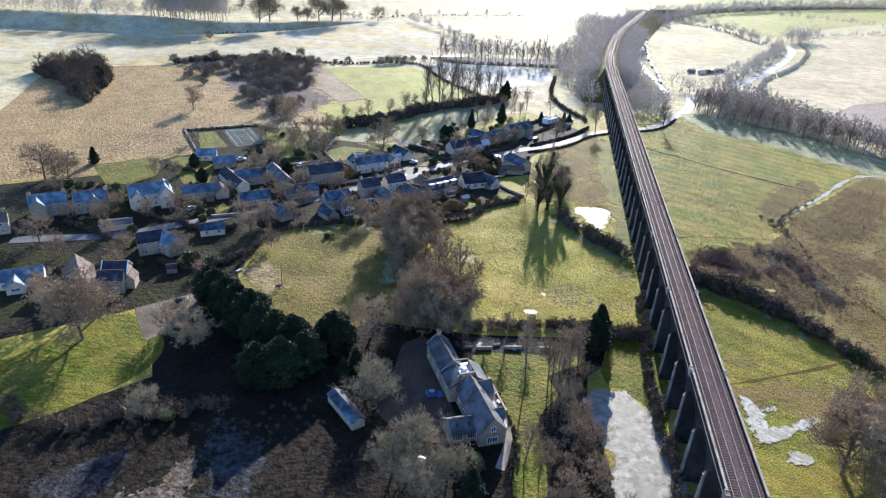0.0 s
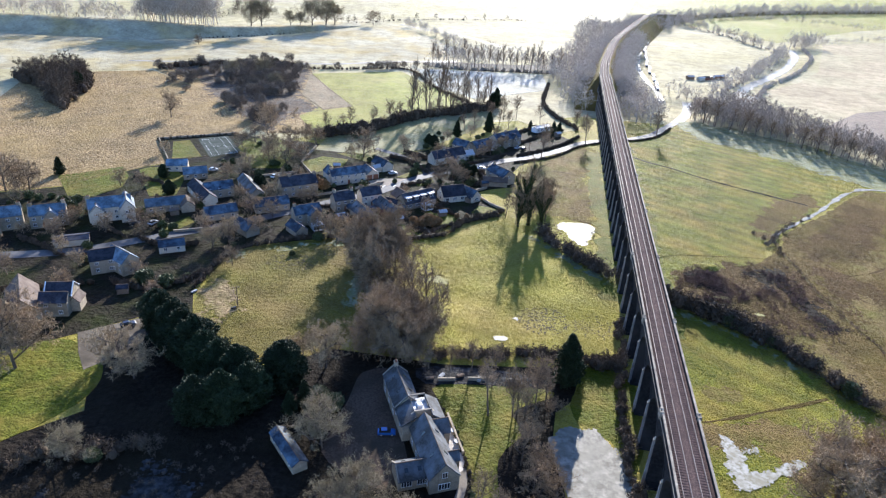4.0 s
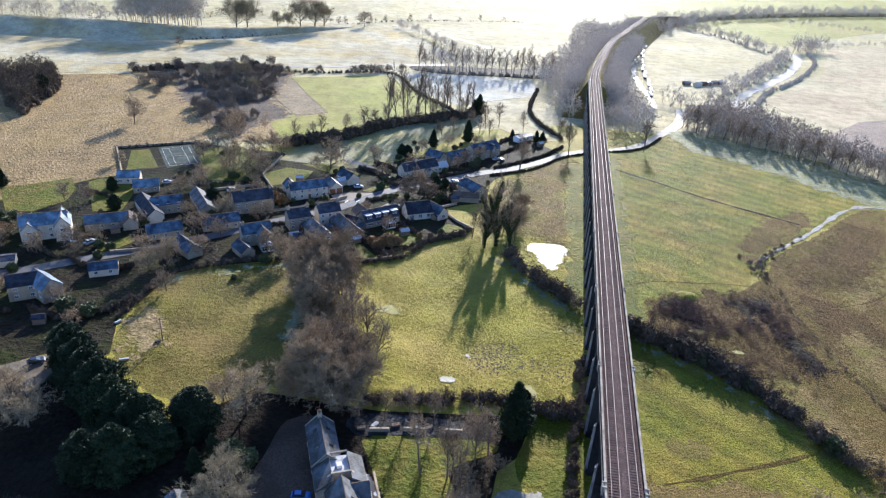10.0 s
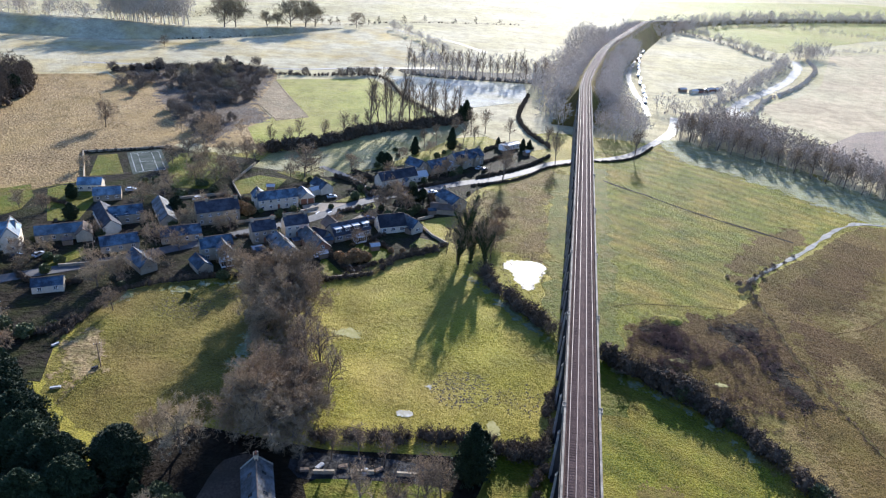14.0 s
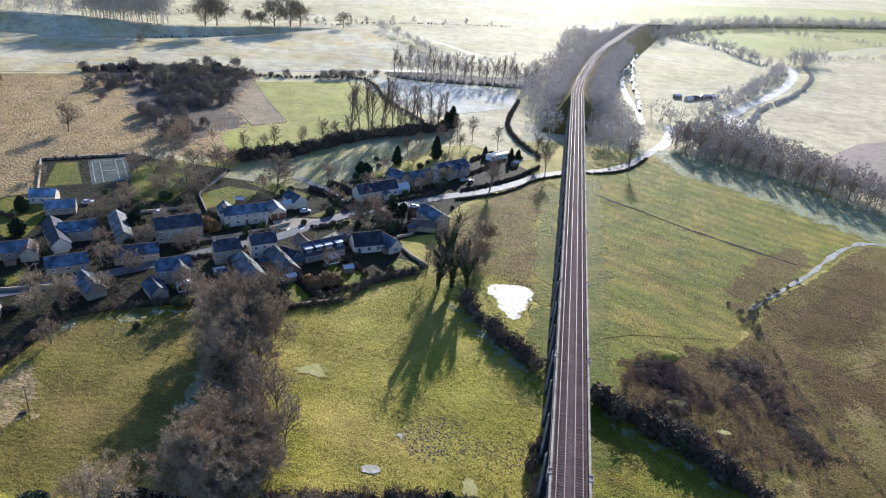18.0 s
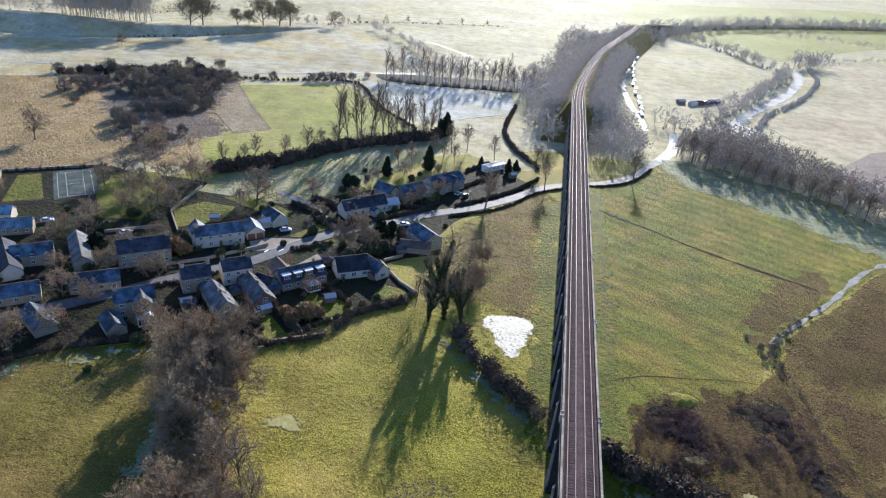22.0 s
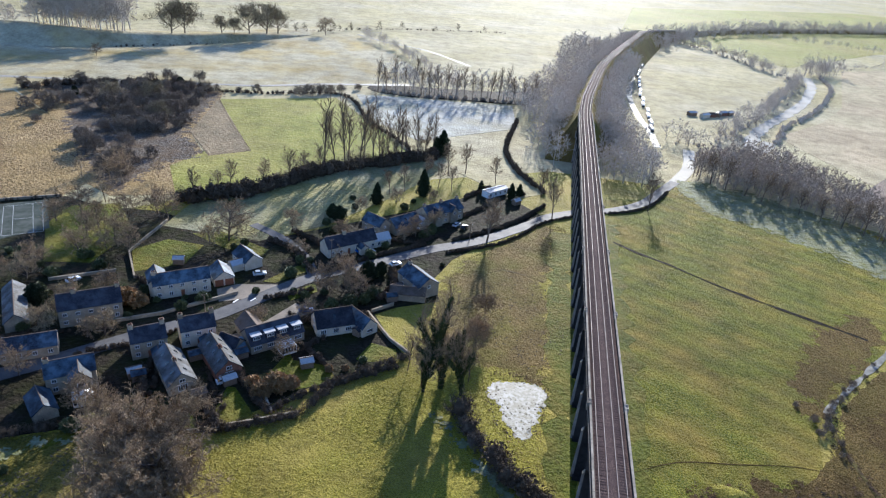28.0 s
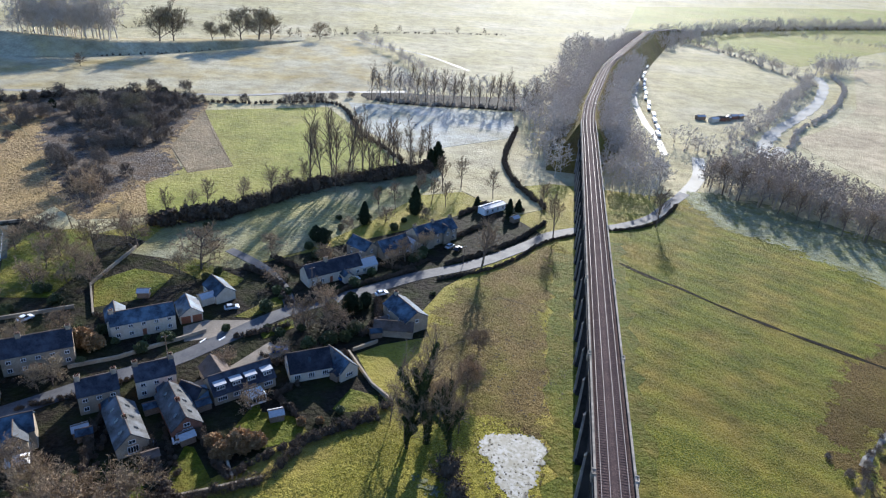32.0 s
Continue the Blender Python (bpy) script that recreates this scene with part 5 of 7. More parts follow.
block(h, 0, 0, 0, 12, 6.5, 5.0, 7.8, STONE, FROST_SLATE, W2(4), (), [(-5.2, 1.0), (5.4, 1.2)], door=1, verge=VSTONE)
block(h, 1.0, -3.6, 90, 3, 4.4, 4.8, 7.0, STONE, FROST_SLATE, (), ((-1, 3.2, 1.0, 1.0),), verge=VSTONE)
h = house(-117.5, 243.5, 28, "large stone house with tall white-edged gables and slate roof")
block(h, 0, 0, 0, 15, 7, 5.6, 8.6, RENDER, FROST_SLATE, W2(4), (), [(-6.8, 1.0)], verge=VSTONE)
block(h, 5.8, -1.5, 90, 10, 5, 5.6, 8.8, RENDER, FROST_SLATE, (), ((-1, 0.9, 1.6, 1.2), (-1, 3.6, 1.6, 1.1)), verge=VSTONE)
block(h, -4.5, -3.8, 90, 3.4, 4.6, 5.0, 7.2, RENDER, FROST_SLATE, (), ((-1, 3.2, 1.2, 1.0),), verge=VSTONE)
h = house(-101, 254.5, 27, "low stone range with frosted slate roof", "outbuilding", "outbuilding")
block(h, 0, 0, 0, 15, 5.5, 2.7, 5.0, STONE, FROST_SLATE, W1(4))
block(h, 7.6, -2.4, 90, 7, 5, 2.7, 4.8, STONE, TILE)
h = house(-114, 299, 15, "low house with blue slate roof")
block(h, 0, 0, 0, 9, 6, 2.8, 4.9, RENDER, FROST_SLATE, W1(3))
h = house(-103, 291, 24, "low outbuilding with blue slate roof", "outbuilding", "outbuilding")
block(h, 0, 0, 0, 10, 6, 2.6, 4.8, STONE, FROST_SLATE, W1(3))
h = house(-91.5, 268, -52, "long stone barn with dark roof", "barn", "barn")
block(h, 0, 0, 0, 20, 6, 3.0, 5.4, RENDER, DARK_TILE, W1(5))
h = house(-86, 272, 30, "stone cottage with slate roof")
block(h, 0, 0, 0, 11.5, 6, 3.8, 6.2, STONE, SLATE, W2(3))
h = house(-74.5, 278, -57, "long narrow barn with slate roof", "barn", "barn")
block(h, 0, 0, 0, 20, 5.5, 2.8, 5.0, STONE, STONE_SLATE, W1(5))
h = house(-78, 250.5, 32, "low stone range with slate roof", "outbuilding", "outbuilding")
block(h, 0, 0, 0, 12, 6, 2.7, 5.0, STONE, SLATE, W1(3))
h = house(-61, 261, 28, "low stone house with slate roof", "house")
block(h, 0, 0, 0, 13.5, 6, 2.9, 5.2, STONE, SLATE, W1(4), (), lights=1)
h = house(-46, 241, -48, "small stone barn with slate roof by the paddock", "barn", "barn")
block(h, 0, 0, 0, 8, 5, 2.2, 4.2, STONE, SLATE)
h = house(-65, 239, -41, "stone barn with slate roof beside the paddock", "barn", "barn")
block(h, 0, 0, 0, 11, 5.5, 2.6, 4.8, STONE, SLATE)
h = house(-97.5, 204.5, 30, "stone house with split slate roof and gable", "house")
block(h, -3, 1, 0, 8, 6.5, 4.8, 7.2, STONE, DARK_TILE, W2(2))
block(h, 2.5, -1.2, -64, 10, 6, 4.6, 7.2, STONE, FROST_SLATE, W2(3), ((1, 3.2, 1.2, 1.0), (1, 0.9, 1.6, 1.1)))
h = house(-85, 220.5, 24, "small bungalow with blue roof", "bungalow", "bungalow")
block(h, 0, 0, 0, 8.5, 5, 2.4, 4.0, RENDER, SLATE, W1(2))
h = house(-120, 220, 25, "flat-roofed grey garage block", "garage", "garage")
block(h, 0, 0, 0, 11, 5, 2.3, 2.9, RENDER, DARK_TILE)
h = house(-129.5, 177, 27, "low house with blue frosted roof and white porch")
block(h, 0, 0, 0, 13, 6, 2.8, 5.2, RENDER, FROST_SLATE, W1(3))
block(h, -1.0, -4.4, 90, 4.5, 5, 2.6, 4.4, RENDER, FROST_SLATE, (), ((-1, 0.8, 2.4, 1.3),))
h = house(-116, 173, 10, "white cottage with small dormer and grey roof")
block(h, 0, 0, 0, 8, 5.5, 2.8, 5.0, WHITE, DARK_TILE, W1(3))
block(h, 0.5, -1.6, 90, 2, 1.5, 3.6, 4.8, WHITE, FROST_SLATE, (), ((-1, 3.2, 0.8, 0.9),))
h = house(-110.5, 176.5, -57, "steep tiled house with broad tan gable")
block(h, 0, 0, 0, 17, 8.5, 3.2, 7.8, STONE, TILE, W1(3), ((1, 3.2, 1.2, 1.0),))
h = house(-101, 180.5, 10, "stone house with dark roof and white gable parapets")
block(h, 0, 0, 0, 7.5, 6.5, 5.0, 7.8, STONE, DARK_TILE, W2(2), (), verge=WHITE)
block(h, -0.5, -4.0, 0, 7.5, 4.5, 4.6, 6.8, STONE, DARK_TILE, W2(2), ())
block(h, 4.2, -1.0, 90, 5, 3, 3.0, 4.6, STONE, TILE)
h = house(-160, 210, 30, "stone house with tiled roof and gable")
block(h, 0, 0, 0, 12, 6.5, 4.8, 7.4, STONE, TILE, W2(3), (), [(5, 1.0)])

# the stone manor by the viaduct
h = house(8, 131, -71, "long stone house with slate roofs, flat lead terrace and gables", "manor_house")
block(h, -16.5, -0.4, 0, 13, 6.0, 4.4, 7.2, STONE, STONE_SLATE, W2(3), (), [(-6.0, 1.3)], lights=2, verge=VSTONE)
block(h, 5.3, 1.7, 0, 16.6, 6.6, 4.0, 7.6, STONE, STONE_SLATE, W1(4, 1.6, 1.3), ((1, 0.7, 2.6, 1.7), (1, 3.9, 1.2, 1.5)), lights=2)
block(h, 8.3, -4.2, 90, 7.0, 6.0, 2.6, 4.8, STONE, STONE_SLATE, W1(2, 2.4, 1.6), lights=2, verge=VSTONE)
block(h, -2.2, 4.6, 90, 5, 4.6, 3.6, 5.8, STONE, STONE_SLATE, (), ((1, 1.0, 1.6, 1.3),))
block(h, 7.6, 4.8, 90, 3.4, 2.8, 3.6, 5.0, STONE, STONE_SLATE, (), ((1, 3.0, 1.0, 0.8),))
# middle range: steep slopes round a sunk flat roof, with pale copings
g = Geo().box(-11.2, -3.2, -3.4, 6.9, -0.3, 4.4)
part("wall", g, STONE, h)
for s in (-1, 1):
    y0, y1 = (-3.7, 0.0) if s < 0 else (7.2, 3.9)
    up = [(-11.2, y0, 4.3), (-3.2, y0, 4.3), (-3.2, y1, 6.5), (-11.2, y1, 6.5)]
    part("roof", Geo().slab(up if s < 0 else [up[1], up[0], up[3], up[2]], 0.25), STONE_SLATE, h)
part("flat_roof", Geo().box(-10.9, -5.4, 0.0, 3.9, 4.2, 5.6), LEAD, h, "flat lead roof white with frost")
part("gable_wall", Geo().add([(-5.4, -3.4, 4.2), (-5.4, 6.9, 4.2), (-5.4, 3.9, 6.6), (-5.4, 0.0, 6.6), (-5.0, -3.4, 4.2), (-5.0, 6.9, 4.2), (-5.0, 3.9, 6.6), (-5.0, 0.0, 6.6)],
                             [(0, 1, 2, 3), (7, 6, 5, 4), (0, 4, 5, 1), (1, 5, 6, 2), (2, 6, 7, 3), (3, 7, 4, 0)]), STONE, h)
for x in (-11.0, -5.2):
    part("parapet_coping", Geo().box(x - 0.25, x + 0.25, -0.2, 4.1, 6.5, 6.75, 0.04), VSTONE, h)
part("roof_hatch", Geo().box(-8.4, -7.2, 1.3, 2.5, 5.6, 6.4, 0.05), WHITE, h, "white roof hatch")
for yy in (-1.2, 1.2):
    window(h, 0, 0, 0, 0, 0.9, 1.0).matrix_local = pose(-7.5 + yy * 1.6, -3.42, 3.0)
h = house(-21, 126.5, -53, "long low stone outbuilding with pale roof", "outbuilding", "outbuilding")
block(h, 0, 0, 0, 12.5, 3.4, 2.2, 3.2, STONE, SLATE, W1(3, 0.8, 0.8))


# ---------------------------------------------------------------- trees and hedges
KIND = {}
for i in range(3):
    KIND["big", i] = list(zip(("trunk", "crown"), bare_tree_meshes("big", 100 + i, 13, [(13, 0.6), (8, 0.5), (7, 0.5), (7, 0.5), (4, 0.5)], trunk=0.15, r0=0.45, up=0.5, thin=0.1)))
    KIND["garden", i] = list(zip(("trunk", "crown"), bare_tree_meshes("garden", 105 + i, 13, [(12, 0.6), (7, 0.5), (6, 0.5), (6, 0.5)], trunk=0.15, r0=0.4, up=0.5, thin=0.15)))
    KIND["tan", i] = list(zip(("trunk", "crown"), bare_tree_meshes("tan", 110 + i, 8, [(11, 0.6), (6, 0.5), (6, 0.5), (6, 0.5), (3, 0.5)], trunk=0.1, r0=0.25, up=0.5, thin=0.07, twig=TWIG_TAN)))
    KIND["slim", i] = list(zip(("trunk", "crown"), bare_tree_meshes("slim", 120 + i, 11, [(14, 0.34), (6, 0.5), (5, 0.5), (4, 0.5)], trunk=0.3, r0=0.2, up=0.8, out=0.7, thin=0.06)))
    KIND["poplar", i] = list(zip(("trunk", "crown"), bare_tree_meshes("poplar", 130 + i, 19, [(11, 0.36), (6, 0.42), (5, 0.5), (2, 0.6)], trunk=0.25, r0=0.3, up=1.1, out=0.55, thin=0.075, twig=TWIG)))
    KIND["bush", i] = list(zip(("trunk", "crown"), bare_tree_meshes("bush", 140 + i, 3.4, [(11, 0.7), (6, 0.55), (6, 0.5), (5, 0.5)], trunk=0.08, r0=0.1, up=0.5, thin=0.07)))


for i in range(2):
    KIND["pale", i] = list(zip(("trunk", "crown"), bare_tree_meshes("pale", 150 + i, 9, [(12, 0.6), (7, 0.5), (7, 0.5), (7, 0.5), (4, 0.5)], trunk=0.1, r0=0.3, up=0.5, thin=0.05, twig=PALE_TWIG)))
    KIND["thorn", i] = list(zip(("trunk", "crown"), bare_tree_meshes("thorn", 170 + i, 4.2, [(14, 0.7), (7, 0.55), (6, 0.5), (4, 0.5)], trunk=0.04, r0=0.16, up=0.35, out=1.0, thin=0.15, twig=THORN)))
    KIND["tall", i] = list(zip(("trunk", "crown"), bare_tree_meshes("tall", 160 + i, 15, [(15, 0.22), (6, 0.5), (6, 0.5), (4, 0.5)], trunk=0.5, r0=0.24, up=0.7, out=0.8, thin=0.045)))


def cone(t):
    return 3.3 * (1 - t) ** 0.62 * (0.55 + 0.45 * min(1, t * 6)) + 0.02, 0.3 + 13.5 * t


def dome(t):
    return 4.4 * math.sin(math.pi * (0.16 + 0.82 * t)) ** 0.8, 13.5 * t


def ball(t):
    return 1.25 * math.sin(math.pi * (0.08 + 0.9 * t)) ** 0.7, 2.1 * t


STEM = Geo().tube((0, 0, -0.1), (0, 0, 5), 0.28, 0.16, 6).mesh("trunk", BARK)
for i in range(2):
    KIND["cypress", i] = [("trunk", STEM), ("crown", mesh_of("crown", *lumpy(200 + i, 12000, cone, 0.36, 0.6), NEEDLE))]
    KIND["conifer", i] = [("trunk", STEM), ("crown", mesh_of("crown", *lumpy(210 + i, 20000, dome, 0.34, 0.5, freq=0.5), NEEDLE))]
    KIND["shrub", i] = [("crown", mesh_of("crown", *lumpy(220 + i, 900, ball, 0.3, 0.3), LEAF))]
    KIND["rusty", i] = [("crown", mesh_of("crown", *lumpy(230 + i, 1500, ball, 0.28, 0.3), RUST))]
    limbs, twigs = grow(250 + i, 10, [(9, 0.85), (6, 0.42), (6, 0.5), (5, 0.5), (2, 0.5)], trunk=0.1, r0=0.34, up=1.1, out=0.52, thin=0.06)
    stems = [l_ for l_ in limbs if l_[6] > 0.09]
    tuft = [lumpy(240 + j, 130, ball, 0.3, 0.5) for j in range(3)]
    KIND["ivy", i] = [("trunk", mesh_of("trunk", *tubes(limbs, 4), BARK)), ("crown", mesh_of("crown", *blades(twigs), TWIG)),
                      ("ivy", mesh_of("ivy", *join([placed(tuft[j % 3], l_[0] + (l_[3] - l_[0]) * q, l_[1] + (l_[4] - l_[1]) * q, l_[2] + (l_[5] - l_[2]) * q - 0.6, j + q, 0.36, 0.7)
                                                    for j, l_ in enumerate(stems) for q in (0.1, 0.4, 0.7, 0.95)]), IVY))]

BARE_L = "leafless broad-crowned tree with purple-brown twigs"
SLIM_L = "slender leafless tree with fine twigs"
rt = np.random.default_rng(11)


def plant(kind, spots, name, label, category="tree", group=""):
    n = sum(1 for k in KIND if k[0] == kind)
    for i, (x, y, s) in enumerate(spots):
        tree(KIND[kind, i % n], name, x, y, (i * 73) % 360, s, label, category, s * (0.92 + 0.16 * rt.random()), group)


# the clump between the meadow and the paddock
plant("big", [(-19, 223, 1.05), (-13, 225, 1.1), (-8, 218, 1.0), (-16, 214, 1.0), (-10, 209, 1.0), (-6, 212, 0.8), (-13, 204, 0.8), (-5, 177, 0.85), (-7, 170, 0.9), (-1, 174, 0.9), (4, 170, 0.9), (-1, 166, 1.0), (5, 176, 0.75),
              (1, 182, 0.75), (3, 164, 0.8)], "bare_tree", BARE_L, group="tree clump")
plant("tan", [(-19, 159, 1.3), (-26, 163, 0.8)], "bare_tree", "leafless tree with dense tan twigs")
plant("slim", [(2, 189, 1.5), (6, 187, 1.35), (-2, 192, 1.2), (9, 181, 1.2)], "bare_tree", SLIM_L)
wood_stuff("thicket", None, 3.0, TWIG, TRI["twiggy"], "dense brown thicket under the clump of trees", "thicket", 1.2, 2.6, seed=91, inside=[(-20, 222), (-8, 218), (-6, 205), (4, 186), (6, 166), (-14, 164), (-12, 180), (-16, 204)])
# dark conifers
plant("conifer", [(-70, 174, 0.9), (-66, 169, 1.0), (-61, 164, 1.05), (-57, 160, 1.1), (-52, 156, 1.1), (-48, 151, 1.1), (-43, 148, 1.0), (-38, 146, 1.0),
                  (-45, 136, 0.95), (-39, 137, 1.0), (-34, 142, 0.95)], "conifer", "dense dark green evergreen conifer", group="conifer row")
plant("conifer", [(-28, 150.5, 1.05)], "conifer", "dense dark green evergreen standing by the paddock")
plant("cypress", [(45, 159, 1.05), (47.5, 163, 0.75), (9, 101, 0.75), (-21, 143, 0.55), (-24, 140, 0.5)], "cypress", "tall dark conical evergreen tree")
# garden of the manor
plant("slim", [(30, 144, 1.0), (31, 144.5, 0.9), (21, 113, 1.0), (24, 110, 0.9), (36, 148, 1.1), (33, 140, 1.0), (39, 151, 1.1), (31, 128, 0.9), (34, 152, 0.9), (14, 161, 0.7), (20, 162, 0.8), (26, 161, 0.7)], "bare_tree", SLIM_L)
plant("tall", [(24, 144, 1.0)], "bare_tree", "very tall slender leafless tree on the lawn")
plant("pale", [(-4, 113, 1.0), (4, 107, 0.95), (-14, 129, 1.05), (-8, 108, 0.9), (-16, 137, 0.8), (-2, 102, 0.9), (-67, 120, 0.8)], "bare_tree", "spreading leafless tree with pale grey twigs")
plant("shrub", [(9, 111, 1.9), (-14, 143, 1.8), (-18, 146, 1.7), (-62, 121, 1.2)], "shrub", "dense green evergreen shrub", "shrub")
plant("big", [(-97, 98, 0.7)], "bare_tree", "pale-twigged leafless tree lit by low sun")
plant("bush", [(36, 128, 1.5), (38, 118, 1.6), (33, 120, 1.5), (30, 112, 1.3), (36, 108, 1.6), (34, 136, 1.3), (40, 146, 1.2), (38, 156, 1.1), (30, 104, 1.5), (42, 97, 1.6), (32, 100, 1.4), (26, 100, 1.3), (34, 124, 1.4)],
      "bare_shrub", "leafless brown garden shrub", "shrub")
# tall ivy-clad tree and its hedge
plant("ivy", [(43, 262, 1.6), (48, 260, 1.1), (38.5, 260, 1.05)], "ivy_tree", "tall leafless tree with ivy-clad limbs")
plant("slim", [(38, 262, 1.0), (50, 266, 0.8), (34, 268, 0.8)], "bare_tree", SLIM_L)
plant("big", [(52, 282, 0.5), (46, 274, 0.5), (55, 300, 0.42)], "bare_tree", "low leafless thorn tree")
# near the viaduct, right bank
plant("big", [(94, 116, 1.35), (102, 118, 1.2), (112, 128, 1.1), (98, 108, 1.1)], "bare_tree", BARE_L)
plant("shrub", [(101, 194, 1.8), (104, 191, 1.4), (118, 174, 1.3), (110, 184, 1.3), (122, 162, 1.8)], "shrub", "dark rounded hedgerow shrub", "shrub")
# by the road and the viaduct
plant("slim", [(84, 379, 1.3), (128, 398, 1.3), (56, 348, 1.4), (57, 353, 1.0), (82, 404, 1.1), (62, 415, 1.0)], "ivy_tree", "slender roadside tree with dark twigs")
plant("cypress", [(36, 449, 1.0), (33, 446, 0.75), (12, 378, 0.65), (30, 392, 0.8), (68, 398, 0.5), (72, 402, 0.45), (55, 403, 0.4)], "cypress", "tall dark conical evergreen tree")
plant("conifer", [(0, 358, 0.5), (-3, 361, 0.4)], "conifer", "dark green evergreen garden tree")
plant("poplar", [(-16 + 46 * t + rt.normal() * 0.8, 411 + 37 * t, (1.5 - 0.65 * t) * (0.85 + 0.3 * rt.random())) for t in np.linspace(0, 1, 15)], "poplar", "tall thin leafless poplar tree", group="poplar row")
plant("slim", [(40, 420, 1.2), (48, 425, 1.1), (36, 402, 1.0), (30, 405, 1.1), (42, 402, 0.9), (22, 395, 0.9), (16, 390, 0.9)], "bare_tree", SLIM_L)
plant("slim", [(-60 + 92 * t + rt.normal() * 2.5, 366 + 78 * t + rt.normal() * 2.5, 0.7 + 0.5 * rt.random()) for t in np.linspace(0, 1, 13)], "bare_tree", "leafless hedgerow tree casting a long shadow", group="hedgerow trees")
# village trees
plant("big", [(-97, 150, 1.2)], "bare_tree", "broad leafless tree at the lawn edge")
plant("garden", [(-104, 158, 0.7), (-113, 162, 0.7), (-78, 232, 0.55), (-60, 237, 0.45), (-104, 236, 0.5), (-113, 230, 0.5), (-128, 224, 0.45),
              (-83, 302, 0.6), (-75, 312, 0.6), (-70, 325, 0.6), (-62, 318, 0.6), (-57, 292, 0.45), (-72, 340, 0.65), (-80, 334, 0.6), (-66, 350, 0.65), (-92, 345, 0.6),
              (6, 303, 0.6), (11, 308, 0.65), (15, 302, 0.55), (-34, 333, 0.95), (3, 345, 0.4), (30, 350, 0.5), (26, 346, 0.4), (-60, 345, 0.7),
              (-160, 262, 0.8), (-38, 242, 0.55), (-33, 239, 0.55), (-88, 200, 0.35), (-106, 190, 0.45), (-128, 196, 0.5), (-140, 205, 0.6)],
      "bare_tree", "leafless garden tree with brown twigs", group="village trees")
plant("tan", [(-68, 231, 0.9), (-72, 224, 0.8), (-110, 205, 0.6), (-120, 213, 0.6), (-30, 236, 0.8), (-70, 152, 1.2), (-76, 156, 0.9), (-66, 149, 1.0), (-98, 240, 0.7)],
      "bare_tree", "leafless tree with tan twigs", group="village trees")
plant("shrub", [(-84, 197, 2.0), (-77, 196, 1.7), (-92, 230, 1.2), (-27, 243, 1.0), (-15, 300, 0.8), (9, 295, 1.4), (14, 298, 1.6), (18, 300, 1.2), (20, 304, 1.5), (-113, 217, 1.2), (-136, 250, 1.3), (-100, 245, 0.9),
                (22, 270, 0.8), (0, 300, 1.0), (-4, 302, 0.8), (-41, 290, 0.7), (-34, 293, 0.6), (-130, 240, 1.2), (-108, 250, 0.8)], "shrub", "rounded evergreen garden shrub", "shrub")
plant("rusty", [(-49, 288, 2.2), (-45, 287, 1.8), (3, 256, 2.1), (0, 253, 1.7), (6, 257, 1.5), (-3, 256, 1.3), (14, 265, 0.8), (18, 266, 0.7)], "beech_shrub", "rusty brown-leaved beech shrub", "shrub")
plant("cypress", [(-160, 284, 0.6)], "cypress", "dark conical evergreen garden tree")
plant("conifer", [(17.2, 314.6, 0.5), (13.7, 306.3, 0.42), (21, 318.9, 0.38), (-106, 270, 0.5), (-72, 283, 0.5), (-116, 288, 0.45)], "conifer", "dark green evergreen garden tree")
# garden growth between the houses
taken = [(ob.matrix_world.translation.x, ob.matrix_world.translation.y) for ob in bpy.data.objects if ob.parent is None and ob.name.split(".")[0] in ("house", "bungalow", "barn", "barn_house", "outbuilding", "garage", "mobile_home")]
lanes = [(p.x, p.y) for p in smooth_line([(-150, 205), (-118, 214), (-96, 228), (-74, 243), (-55, 258), (-36, 275), (-24, 284), (-14, 296), (0, 313), (19, 327), (35, 340), (54, 352), (73, 370), (84, 382)], 3.0)]
gr = np.random.default_rng(77)
spots = []
while len(spots) < 150:
    t, o = gr.random(), gr.normal() * 26
    x, y = -140 + 200 * t - 0.62 * o, 222 + 150 * t + 0.78 * o
    clear = min((math.hypot(x - a, y - b) for a, b in taken))
    if clear < 8.5 or min(math.hypot(x - a, y - b) for a, b in lanes) < 4.5 or (x > -60 and y < 240 + 0.55 * x) or x - 20 > (y - 290) * 0.55:
        continue
    if (-150 < x < -104 and 258 < y < 300 and abs(x + 124) < 22) or (-58 < x < -40 and 306 < y < 330):
        continue
    spots.append((x, y, 0.5 + 0.9 * gr.random()))
plant("shrub", spots[:70], "shrub", "dark evergreen garden shrub among the houses", "shrub")
plant("bush", [(x, y, 0.6 + s * 0.7) for x, y, s in spots[80:104]], "bare_shrub", "leafless brown garden shrub among the houses", "shrub")
plant("tan", [(x, y, 0.35 + s * 0.35) for x, y, s in spots[140:]], "bare_tree", "small leafless garden tree among the houses")
plant("garden", [(-67, 254, 0.5), (-58, 252, 0.45), (-80, 326, 0.6), (-96, 336, 0.5), (-120, 275, 0.4), (-129, 275, 0.45), (-168, 267, 0.6), (-61, 212, 0.45)],
      "bare_tree", "leafless garden tree with dense brown twigs", group="village trees")
